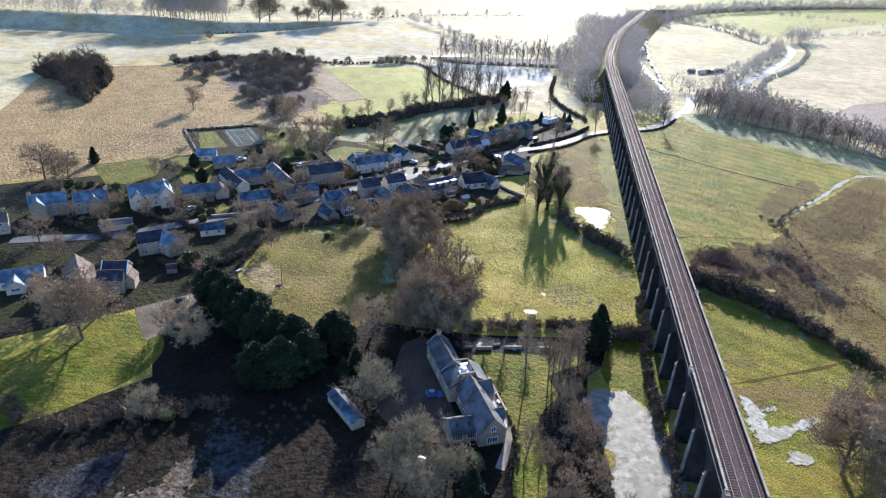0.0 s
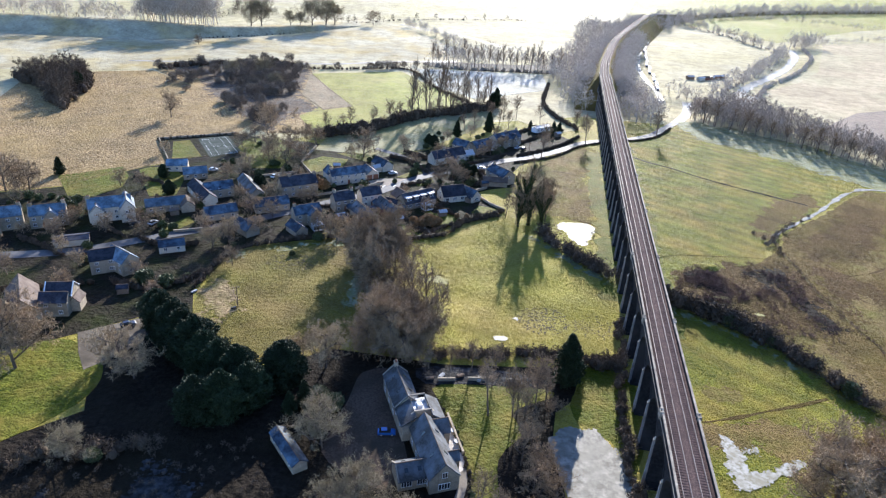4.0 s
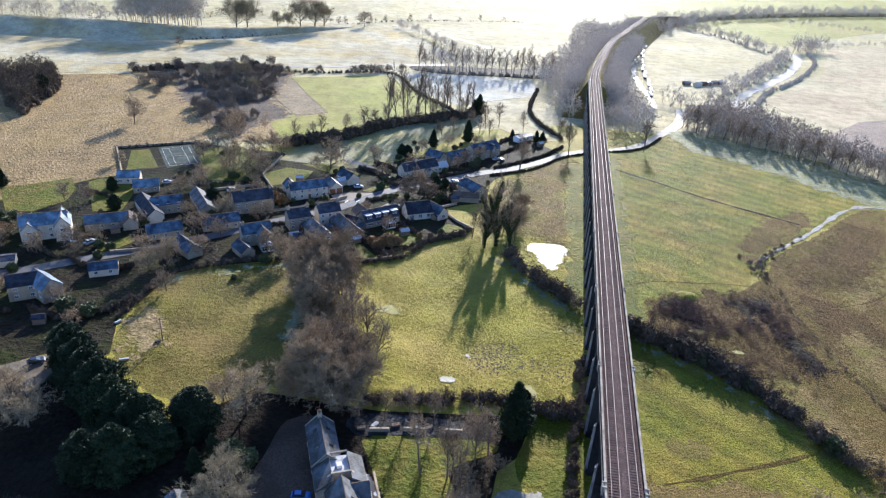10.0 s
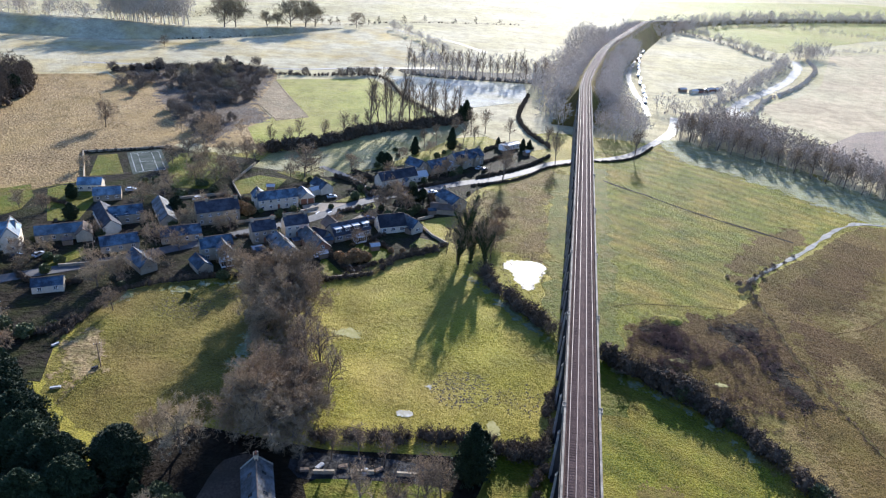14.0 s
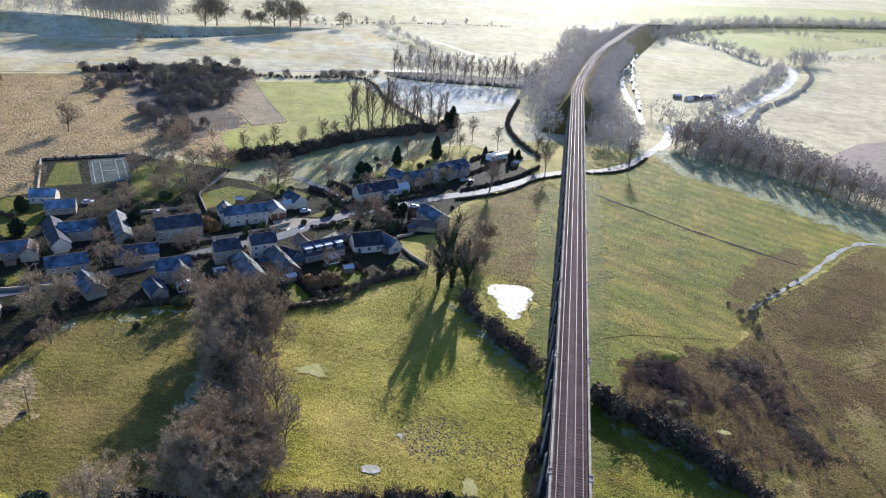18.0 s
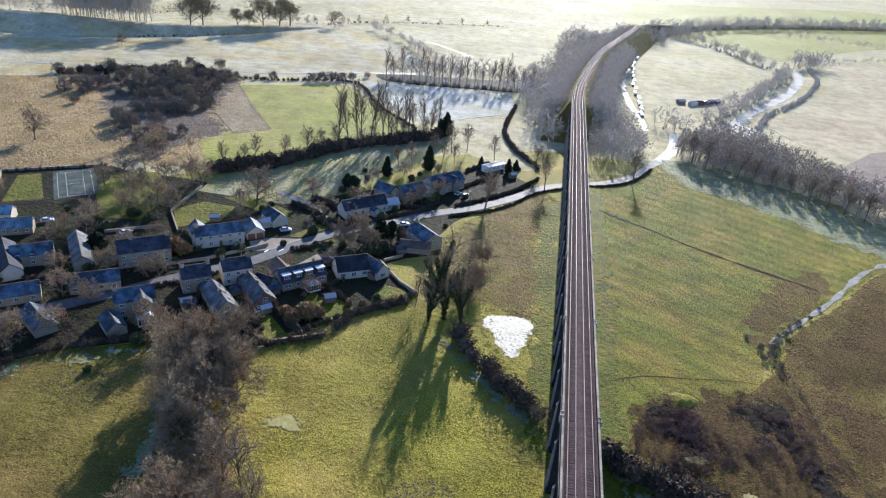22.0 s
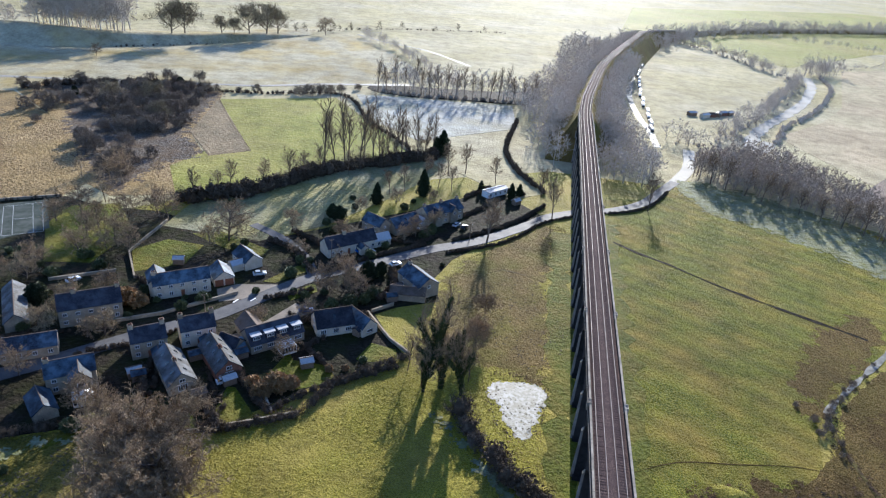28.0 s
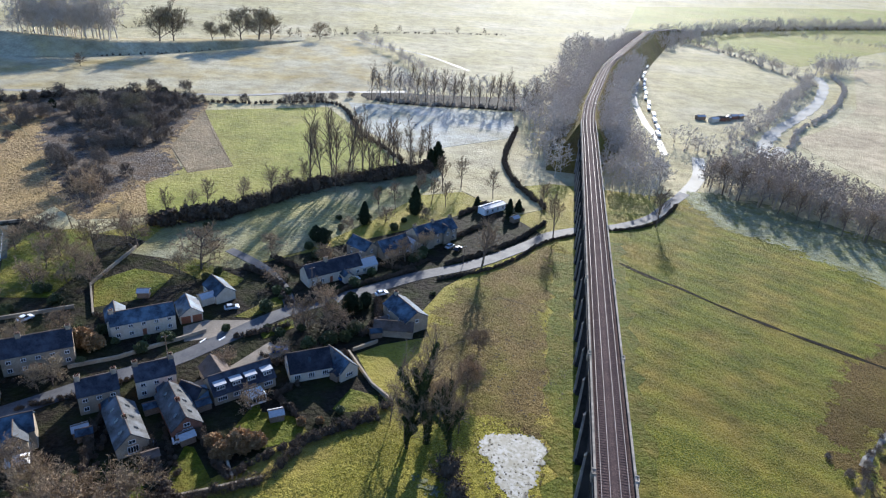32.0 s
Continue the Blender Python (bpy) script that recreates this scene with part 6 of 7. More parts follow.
# thorn scrub beyond the village
plant("thorn", [(-199, 498, 1.0), (-190, 505, 1.1), (-173, 471, 1.0), (-170, 483, 1.3), (-153, 466, 0.8), (-170, 508, 1.3), (-158, 505, 1.4), (-151, 532, 1.1), (-137, 545, 1.0), (-121, 528, 1.2), (-112, 529, 1.2), (-106, 531, 1.0),
                (-148, 478, 1.3), (-139, 481, 1.6), (-129, 479, 1.5), (-116, 467, 1.7), (-112, 473, 1.8), (-108, 480, 1.3), (-139, 493, 1.4), (-129, 502, 1.6), (-130, 439, 1.0), (-120, 438, 1.1), (-114, 442, 1.2), (-107, 447, 1.1),
                (-101, 454, 1.2), (-99, 462, 1.1), (-131, 422, 1.2), (-123, 416, 1.1), (-111, 420, 1.4), (-106, 402, 1.3), (-104, 387, 1.2), (-96, 395, 1.4), (-94, 383, 1.3), (-94, 409, 1.0), (-174, 482, 1.1), (-171, 461, 0.9),
                (-165, 443, 0.8), (-135, 526, 1.2), (-155, 519, 1.4), (-145, 508, 1.6), (-135, 512, 1.3), (-120, 490, 1.5), (-118, 500, 1.4), (-110, 512, 1.3), (-126, 455, 1.5), (-136, 462, 1.2), (-118, 455, 1.3), (-145, 520, 1.2),
                (-108, 494, 1.3), (-122, 516, 1.2), (-183, 520, 1.0), (-196, 515, 0.9), (-128, 530, 1.0), (-145, 552, 1.3), (-126, 556, 1.2),
                (-209, 504, 1.2), (-173, 472, 1.5), (-183, 464, 1.2), (-185, 521, 1.4), (-163, 489, 1.5), (-145, 475, 1.8), (-119, 409, 1.6), (-132, 423, 1.3), (-122, 441, 1.6), (-109, 453, 1.5), (-142, 508, 1.7), (-122, 489, 1.7), (-124, 517, 1.4), (-105, 389, 1.5), (-150, 538, 1.3), (-182, 475, 1.3), (-124, 413, 1.4), (-128, 461, 1.7), (-112, 447, 1.5)], "thorn_bush", "dark leafless thorn bush on frosted ground", "bush", "thorn scrub")
plant("thorn", [(-94, 535, 0.7), (-84, 541, 1.0), (-58, 545, 1.2), (-53, 548, 1.3), (-47, 551, 1.3), (-41, 555, 1.1), (-34, 560, 1.0), (-25, 572, 0.8)], "thorn_bush", "dark leafless bush in the field hedge", "bush")
plant("pale", [(-150, 488, 1.1), (-128, 492, 1.2), (-112, 462, 1.0)], "bare_tree", "leafless tree standing in thorn scrub")
plant("conifer", [(-132, 540, 0.45), (-176, 498, 0.4), (-228, 428, 0.8)], "conifer", "dark evergreen tree among thorn bushes")
plant("thorn", [(138, 262, 0.4), (140, 259, 0.45), (142, 263, 0.35), (144, 266, 0.4), (137, 257, 0.35), (141, 254, 0.3), (147, 270, 0.3), (150, 272, 0.35), (153, 277, 0.25), (157, 280, 0.3), (136, 268, 0.25), (163, 284, 0.25), (169, 291, 0.25), (139, 250, 0.25)], "thorn_bush", "small dark thorn bush on the stream bank", "bush", "stream bushes")
plant("thorn", [(88, 204, 0.55), (94, 199, 0.6), (99, 196, 0.5), (106, 188, 0.6), (113, 180, 0.55), (120, 168, 0.6), (126, 157, 0.5), (131, 148, 0.6), (56, 236, 0.6), (60, 231, 0.7), (64, 226, 0.6), (68, 221, 0.65), (52, 243, 0.7), (49, 248, 0.6)], "thorn_bush", "dark leafless bush in the field hedge", "bush")
# far single trees
for i, (x, y, z, sc) in enumerate(((-191, 674, 7.0, 1.5), (-183, 681, 6.8, 1.6), (-142, 719, 5.0, 1.5), (-131, 733, 4.0, 1.6), (-124, 744, 3.0, 1.3), (-160, 702, 6.0, 0.9), (-152, 709, 5.6, 0.8))):
    tree(KIND["pale", i % 2], "bare_tree", x, y, 70 * i, 1.45 * sc, "lone leafless tree on the far field bank").location.z = z
plant("garden", [(-88, 779, 0.9), (-215, 600, 0.5), (-150, 380, 0.8), (-170, 262, 1.0)], "bare_tree", "lone leafless field tree")

WL = "bare winter woodland with pale twigs"
FW, W, HG, TW, EV = TRI["far"], TRI["wood"], TRI["hedge"], TRI["twiggy"], TRI["ever"]
wood_stuff("woodland", None, 8.0, TWIG_WOOD, FW, WL, "wood", 0.9, 1.4, seed=1, inside=[(84, 482), (92, 447), (99, 455), (104, 500), (112, 550), (134, 650), (166, 745), (210, 865), (150, 860), (120, 700), (88, 600), (80, 550)])
wood_stuff("woodland", None, 6.0, TWIG_WOOD, FW, WL, "wood", 0.9, 1.25, seed=2, inside=[(112, 436), (137, 428), (146, 455), (148, 490), (146, 540), (150, 590), (160, 650), (180, 720), (170, 705), (150, 640), (132, 560), (122, 500)])
wood_stuff("woodland", None, 5.0, TWIG_BROWN, FW, WL, "wood", 0.9, 1.35, seed=3, inside=[(162, 448), (168, 442), (182, 429), (199, 417), (213, 402), (229, 385), (246, 362), (270, 338), (279, 344), (256, 380), (240, 430), (230, 446), (222, 466), (208, 486), (186, 480), (170, 464)])
wood_stuff("woodland", None, 5.0, TWIG_DARK, W, "dark copse of bare trees and evergreens", "wood", 0.8, 1.25, seed=5, inside=[(-280, 448), (-257, 484), (-228, 440), (-214, 380), (-222, 390), (-242, 420)])
wood_stuff("scrub", None, 4.5, TWIG_DARK, HG, "dark undergrowth round the copse", "scrub", 1.6, 3.0, seed=94, inside=[(-284, 446), (-257, 488), (-224, 440), (-210, 376), (-224, 388), (-244, 418)])
wood_stuff("woodland", None, 6, TWIG_WOOD, W, "bare copse on the far field bank", "wood", 1.9, 3.0, seed=6, inside=[(-284, 645), (-254, 643), (-219, 654), (-217, 668), (-250, 664), (-288, 662)], z=8.0)
wood_stuff("woodland", None, 13, TWIG, W, "bare trees behind the village", "wood", 0.6, 1.1, seed=31, inside=[(-118, 384), (-100, 400), (-86, 398), (-68, 356), (-88, 352)])
wood_stuff("tree_row", None, 8.5, TWIG_WOOD, FW, "belt of bare trees on the field edge", "tree row", 1.1, 1.6, seed=7, inside=[(-14, 574), (17, 568), (54, 573), (90, 576), (94, 600), (54, 590), (-14, 586)])
wood_stuff("undergrowth", [(-14, 573), (17, 568), (54, 573), (90, 576)], 2.2, TWIG_BROWN, HG, "low undergrowth along the belt of trees", "undergrowth", 0.7, 1.2, 1.5, 34)
plant("poplar", [(-12 + 104 * t, 572 + 5 * math.sin(9 * t), 0.7 + 0.35 * rt.random()) for t in np.linspace(0, 1, 19)], "bare_tree", "tall slender leafless tree in the field belt", group="belt trees")
# Row added to break the wood's shadow into streaks.
plant("slim", [(169 + 100 * t + rt.normal(), 443 - 102 * t, 0.9 + 0.4 * rt.random()) for t in np.linspace(0, 1, 17)], "bare_tree", "tall leafless tree added on the woodland edge to streak its shadow", group="wood edge trees")
sheet("belt_floor", [(-14, 572), (17, 566), (54, 571), (90, 574), (98, 612), (54, 602), (-14, 592)], SCRUB_FLOOR, 0.14, "dark floor under a belt of trees", "ground", True, 2.0, 73)
wood_stuff("tree_row", [(24, 640), (4, 687), (-14, 728), (-34, 761), (-56, 795)], 3.5, TWIG_WOOD, FW, "row of bare trees up the far slope", "tree row", 0.5, 0.9, 3.0, 33)
wood_stuff("hedge", [(-113, 533), (-81, 538), (-33, 553), (-7, 497), (21, 452)], 1.8, TWIG_DARK, HG, "dark field hedge", "hedge", 0.5, 1.1, 0.5, 8)
wood_stuff("hedge", [(-62, 362), (-37, 378), (-13, 410), (33, 443)], 1.7, TWIG_DARK, EV + HG, "thick dark evergreen hedge", "hedge", 1.5, 3.0, 0.9, 9)
wood_stuff("hedge", [(79, 528), (72, 490), (69, 464), (71, 445), (75, 430), (84, 408)], 1.5, TWIG_DARK, HG, "dark curving hedge", "hedge", 0.9, 1.2, 0.4, 10)
wood_stuff("hedge", [(83, 208), (92, 202), (101, 195), (108, 187)], 1.3, TWIG_DARK, HG + EV, "dark overgrown field hedge", "hedge", 1.7, 2.7, 0.8, 11)
wood_stuff("hedge", [(108, 187), (117, 174), (122, 163), (128, 153), (134, 140)], 1.5, TWIG_DARK, HG + TW, "thin dark field hedge", "hedge", 1.1, 2.1, 0.7, 26)
wood_stuff("hedge", [(8, 167), (33, 170), (46, 170), (62, 168)], 0.9, TWIG_DARK, HG + TW, "bare brown hedge across the meadow", "hedge", 0.9, 1.6, 0.7, 12)
wood_stuff("hedge", [(46, 256), (50, 246), (56, 236), (64, 226), (71, 217)], 2.0, TWIG_DARK, HG + TW, "straggling dark hedge with gaps", "hedge", 1.0, 2.6, 0.8, 13)
wood_stuff("hedge", [(-68, 196), (-66, 214), (-63, 224), (-54, 230), (-33, 238), (-10, 239), (1, 242), (11, 248), (16, 259), (24, 266), (34, 274)], 0.8, TWIG_DARK, HG + TW, "garden boundary hedge", "hedge", 0.5, 1.1, 0.35, 14)
TRI["tuft"] = [blades(grow(40 + i, 1.6, [(9, 0.8), (5, 0.6), (2, 0.55)], trunk=0.02, r0=0.04, thin=0.09, up=0.15, out=1.1)[1]) for i in range(4)]


def thicket(outline, step, floor, smin, smax, seed, mat, label):
    """Low bramble clumps, thick in drifts and thin between them."""
    rng = np.random.default_rng(seed)
    P = np.array(outline, float)
    lo, hi = P.min(0), P.max(0)
    n = int((hi - lo).prod() / step ** 2)
    bits = []
    for x, y in lo + rng.random((n, 2)) * (hi - lo):
        inside = False
        for (x1, y1), (x2, y2) in zip(outline, outline[1:] + outline[:1]):
            if (y1 > y) != (y2 > y) and x < (x2 - x1) * (y - y1) / (y2 - y1) + x1:
                inside = not inside
        d = noise.noise(Vector((x * 0.11, y * 0.11, seed))) + 0.5 * noise.noise(Vector((x * 0.35, y * 0.35, seed + 5)))
        if inside and d + 0.25 * rng.normal() > floor:
            bits.append(placed(TRI["tuft"][rng.integers(4)], x, y, 0, rng.random() * 6.28, (smin + (smax - smin) * rng.random()) * (1 + max(0, d))))
    return tagged(new("brambles", mesh_of("brambles", *join(bits), mat)), label, "brambles", "", "stuff")


thicket([(94, 227), (101, 230), (108, 229), (113, 222), (114, 212), (104, 206), (95, 209), (90, 215)], 0.95, -0.1, 0.35, 0.7, 15, BRAMBLE, "tangled dark bramble thicket")
thicket([(118, 234), (129, 234), (137, 225), (135, 214), (120, 206), (115, 216)], 1.0, 0.0, 0.3, 0.65, 27, BRAMBLE, "tangled purple bramble thicket")
thicket([(93, 208), (112, 210), (132, 214), (138, 205), (134, 190), (118, 190), (98, 200)], 1.05, 0.1, 0.25, 0.6, 28, BRAMBLE, "low drifts of bramble scrub")
thicket([(88, 214), (96, 236), (118, 240), (139, 240), (140, 195), (126, 180), (108, 190), (92, 204)], 1.4, 0.2, 0.2, 0.45, 29, BRAMBLE, "scattered bramble tufts on rough grass")
# Dark twigs here carry the shade over this corner.
wood_stuff("brambles", None, 3.0, TWIG_DARK, TW, "tangled brown brambles and bracken", "brambles", 0.25, 0.6, seed=16, inside=[(-110, 100), (-87, 114), (-75, 118), (-64, 122), (-50, 123), (-30, 131), (-22, 118), (-20, 95), (-60, 70), (-120, 70)])
wood_stuff("brambles", [(-104, 124), (-87, 115), (-75, 119), (-64, 123), (-50, 125)], 1.6, TWIG_DARK, TW + HG, "rough brown hedge along the lawn", "hedge", 0.9, 1.7, 0.9, 34)
wood_stuff("scrub", [(66, 192), (64, 178), (61, 166), (58, 150), (57, 138), (56, 128), (55, 115), (53, 100)], 1.8, TWIG_DARK, HG, "scrub along the foot of the viaduct", "scrub", 0.8, 1.4, 0.6, 17)
wood_stuff("hedge", [(62, 168), (55, 167), (50, 169)], 1.3, TWIG_DARK, HG, "dense clipped bank hedge", "hedge", 1.3, 1.6, 0.4, 35)
wood_stuff("hedge", [(-207, 502), (-170, 530), (-115, 537)], 2.2, TWIG_DARK, HG, "dark field hedge", "hedge", 1.2, 2.2, 0.8, 18)
wood_stuff("hedge", [(-225, 636), (-204, 649), (-158, 690), (-126, 761), (-87, 805), (-61, 832), (0, 865), (90, 900)], 3.0, TWIG_DARK, HG + TW + W[:1], "far hedge with scattered trees", "hedge", 0.4, 0.9, 1.5, 19)
wood_stuff("hedge", [(-460, 660), (-390, 680), (-312, 712), (-250, 789), (-290, 940)], 4.0, TWIG_DARK, FW + HG, "distant hedge with small trees", "hedge", 0.3, 0.7, 1.5, 36)
wood_stuff("hedge", [(169, 516), (186, 510), (207, 531), (238, 577), (270, 620), (311, 684), (348, 748), (352, 761), (340, 807), (331, 870), (314, 923), (294, 964)], 2.0, TWIG_WOOD, FW + HG, "riverside hedge and bare trees", "hedge", 0.6, 1.1, 2.8, 20)
wood_stuff("hedge", [(240, 530), (262, 572), (296, 614), (332, 664), (372, 735), (390, 795)], 3.0, TWIG_WOOD, HG, "riverside hedge", "hedge", 0.8, 1.5, 1.0, 21)
wood_stuff("woodland", None, 7, TWIG_WOOD, FW, "small copse at the river bend", "wood", 1.0, 1.6, seed=93, inside=[(370, 800), (404, 835), (420, 820), (394, 795)])
wood_stuff("hedge", [(384, 800), (420, 841), (496, 892), (620, 960), (800, 1060)], 3.5, TWIG_WOOD, FW + HG, "distant hedge", "hedge", 0.3, 0.6, 2.0, 22)
wood_stuff("hedge", [(390, 1120), (440, 1080), (524, 1055), (593, 1012), (720, 950)], 6.0, TWIG_WOOD, FW, "distant wooded hedge", "hedge", 0.5, 0.9, 4.0, 23)
wood_stuff("hedge", [(3, 316), (9, 322), (18, 332), (28, 339), (34, 344)], 0.75, TWIG_DARK, EV, "clipped roadside hedge", "hedge", 0.5, 0.75, 0.15, 24)
wood_stuff("hedge", [(44, 350), (56, 360), (70, 374), (82, 392)], 0.75, TWIG_DARK, EV, "clipped roadside hedge", "hedge", 0.55, 0.8, 0.2, 38)
wood_stuff("hedge", [(42, 339), (58, 348), (70, 360), (80, 374), (98, 386)], 0.75, TWIG_DARK, EV, "clipped roadside hedge", "hedge", 0.4, 0.6, 0.2, 25)
wood_stuff("hedge", [(104, 390), (116, 393), (130, 403), (144, 425)], 0.75, TWIG_DARK, EV, "clipped roadside hedge", "hedge", 0.4, 0.6, 0.2, 39)
wood_stuff("hedge", [(-20, 336), (-10, 330), (-5, 322), (-1, 316)], 0.75, TWIG_DARK, EV, "dark lane hedge", "hedge", 0.6, 0.9, 0.3, 40)
wood_stuff("hedge", [(-14, 345), (-2, 336), (5, 328)], 0.75, TWIG_DARK, EV, "dark lane hedge", "hedge", 0.6, 0.9, 0.3, 41)
wood_stuff("hedge", [(-106, 357), (-126, 347), (-140, 340)], 2.0, TWIG_DARK, HG, "field boundary hedge", "hedge", 0.4, 0.8, 0.4, 42)
wood_stuff("reeds", [(160, 283), (150, 272), (141, 262), (141, 244), (140.5, 233), (140, 220), (141, 208), (142, 198), (144, 180)], 0.8, BRAMBLE, TRI["tuft"], "dark reeds and clumps along the brook", "reeds", 0.25, 0.6, 0.8, 43)
wood_stuff("reeds", [(56, 270), (66, 270), (70, 262), (66, 252), (62, 245), (57, 252), (54, 262), (57, 270)], 0.9, BRAMBLE, TW, "tussocks round the frozen pond", "reeds", 0.12, 0.3, 0.7, 44)
for n_, (pts, s0, s1) in enumerate((([(-11, 264), (-3, 254), (3, 247)], 0.7, 1.1), ([(-19, 257), (-12, 247), (-6, 239)], 0.7, 1.1), ([(-30, 262), (-30, 256), (-25, 243)], 0.6, 1.0), ([(4, 248), (10, 255), (20, 262), (31, 269)], 0.5, 0.9), ([(-11, 297), (-4, 301), (2, 305)], 0.5, 0.8), ([(10, 279), (6, 274), (13, 267)], 0.5, 0.9),
                                    ([(-53, 303), (-48, 299), (-44, 296)], 0.4, 0.7), ([(8, 298), (14, 290), (20, 293)], 0.6, 1.1), ([(6, 290), (2, 286), (-2, 290)], 0.4, 0.7), ([(22, 302), (26, 312), (24, 322)], 0.6, 1.1),
                                    ([(-16, 262), (-12, 254), (-7, 246)], 0.3, 0.6), ([(-28, 262), (-26, 252), (-24, 244)], 0.3, 0.6), ([(-50, 262), (-40, 268), (-30, 276)], 0.4, 0.7), ([(-66, 268), (-56, 272)], 0.4, 0.7),
                                    ([(-86, 262), (-74, 262), (-66, 270)], 0.4, 0.8), ([(-2, 340), (6, 346), (18, 352)], 0.5, 0.8), ([(20, 346), (30, 344), (38, 352)], 0.4, 0.7), ([(-100, 228), (-90, 222), (-78, 226)], 0.5, 0.9),
                                    ([(-118, 236), (-106, 228)], 0.4, 0.8), ([(-140, 222), (-128, 216), (-118, 210)], 0.5, 0.9), ([(-94, 196), (-84, 192), (-74, 198), (-68, 206)], 0.6, 1.1), ([(-124, 186), (-112, 190), (-100, 194)], 0.5, 0.9),
                                    ([(-110, 266), (-104, 258), (-96, 264)], 0.4, 0.7), ([(-128, 286), (-116, 282), (-108, 276)], 0.4, 0.8), ([(46, 372), (56, 384), (62, 394)], 0.5, 0.9), ([(48, 394), (60, 408), (74, 404)], 0.5, 0.9))):
    wood_stuff("hedge", pts, 0.9, TWIG_DARK, EV + HG, "dark evergreen garden hedge", "hedge", s0, s1, 0.35, 54 + n_)
wood_stuff("tree_row", [(-460, 634), (-353, 640), (-319, 644), (-275, 649)], 4.5, TWIG_WOOD, W, "row of bare trees on the far field bank", "tree row", 1.0, 1.8, 3.0, 90, z=9.5)
for k, (o, zz, s0) in enumerate(((6, 16, 0.3), (-6.5, 16, 0.3), (8.5, 12, 0.55), (-8.5, 12, 0.55), (12, 7, 0.85), (-12, 7, 0.85), (16, 2, 1.2), (-16, 2, 1.2))):
    side = []
    for p, q in zip(bank, bank[1:]):
        d = (q - p).normalized()
        if 482 < p.y < 880 and not (o > 7 and p.y > 745):
            side.append((p.x + d.y * o, p.y - d.x * o))
    wood_stuff("bank_trees", side[::3], 5.0, TWIG_WOOD, FW, "bare scrub trees on the railway bank", "scrub", s0, s0 * 1.35, 1.2, 50 + k, z=zz)

far_line = [p for p in bank if p.y > 870]
for k, (o, zz) in enumerate(((-8, 3), (8, 3), (14, 1), (22, 0))):
    pts = [(p.x + (q - p).normalized().y * o, p.y - (q - p).normalized().x * o) for p, q in zip(far_line, far_line[1:])]
    wood_stuff("railway_wood", pts[::4], 7.0, TWIG_WOOD, FW, "bare wood along the far railway bank", "wood", 0.6, 1.3, 4.0, 95 + k, z=zz)


# ---------------------------------------------------------------- walls, fences, vehicles and small things
def wall_line(name, pts, h, w, mat, label, category="wall"):
    """A freestanding garden wall with a coping, along a line of corners."""
    r = root(name, pts[0][0], pts[0][1], 0, 0, label, category)
    for (x0, y0), (x1, y1) in zip(pts, pts[1:]):
        ln = math.hypot(x1 - x0, y1 - y0)
        m = pose(x0 - pts[0][0], y0 - pts[0][1], 0, 0, 0, math.degrees(math.atan2(y1 - y0, x1 - x0)))
        part("wall_run", Geo().box(0, ln, -w / 2, w / 2, -0.1, h), mat, r).matrix_local = m
        part("coping", Geo().box(-0.05, ln + 0.05, -w / 2 - 0.06, w / 2 + 0.06, h, h + 0.12, 0.04), STONE, r).matrix_local = m
    return r


SW = "low stone garden wall with coping"
for pts in ([(-47, 278), (-37, 283.5), (-32, 288), (-25, 294), (-20, 298.5)], [(20, 294), (28, 281), (34, 275)], [(-2, 257), (4, 247)], [(-30, 236), (-12, 238), (0, 243), (10, 247.5)],
            [(-60, 344), (-62, 318), (-53, 302)], [(27, 300), (21, 295)], [(-90, 234), (-74, 240), (-66, 246)], 
            [(-122, 308), (-140, 340), (-126, 347), (-106, 357)], [(11, 156.5), (15.5, 157)], [(19, 157.6), (24, 158)], [(29, 158.2), (33, 158.4)], [(14, 143), (18, 130)], [(-60, 305), (-76, 296)]):
    wall_line("stone_wall", pts, 1.0, 0.42, STONE, SW)

POST = Geo().tube((0, 0, -0.1), (0, 0, 1.25), 0.06, 0.05, 6).mesh("post", WOOD)


def fence(pts, step, label):
    r = root("fence", pts[0][0], pts[0][1], 0, 0, label, "fence")
    o = Vector((*pts[0], 0))
    for a, b in zip(pts, pts[1:]):
        a, b = Vector((*a, 0)) - o, Vector((*b, 0)) - o
        n = max(1, int((b - a).length / step))
        for i in range(n):
            part("post", POST, None, r).location = a.lerp(b, i / n)
        for z in (0.5, 1.0):
            part("rail", Geo().tube(a + Vector((0, 0, z)), b + Vector((0, 0, z)), 0.035, 0.035, 4), WOOD, r)


fence([(-56, 196), (-51, 186), (-54, 166)], 2.5, "thin wooden paddock fence with posts")
fence([(-100, 517), (-78, 470), (-55, 429), (-71, 417), (-92, 450)], 4.0, "wire and post field fence")
fence([(-150, 271), (-127, 307), (-107, 318)], 4.0, "wooden post and rail fence at the field edge")
fence([(-52, 337), (-40, 335), (-24, 334)], 3.0, "wooden garden fence with posts")
fence([(2, 166), (30, 168), (60, 167)], 3.5, "wooden post fence along the hedge")

PAINT = {n: material(n + "_car_paint", c, c, None, rough=0.25, spec=0.6) for n, c in
         (("white", (0.72, 0.73, 0.74)), ("silver", (0.45, 0.47, 0.49)), ("blue", (0.03, 0.10, 0.32)), ("black", (0.02, 0.02, 0.025)), ("red", (0.3, 0.03, 0.03)))}
TYRE = material("tyre_rubber", (0.02, 0.02, 0.02), (0.03, 0.03, 0.03), None, rough=0.8)


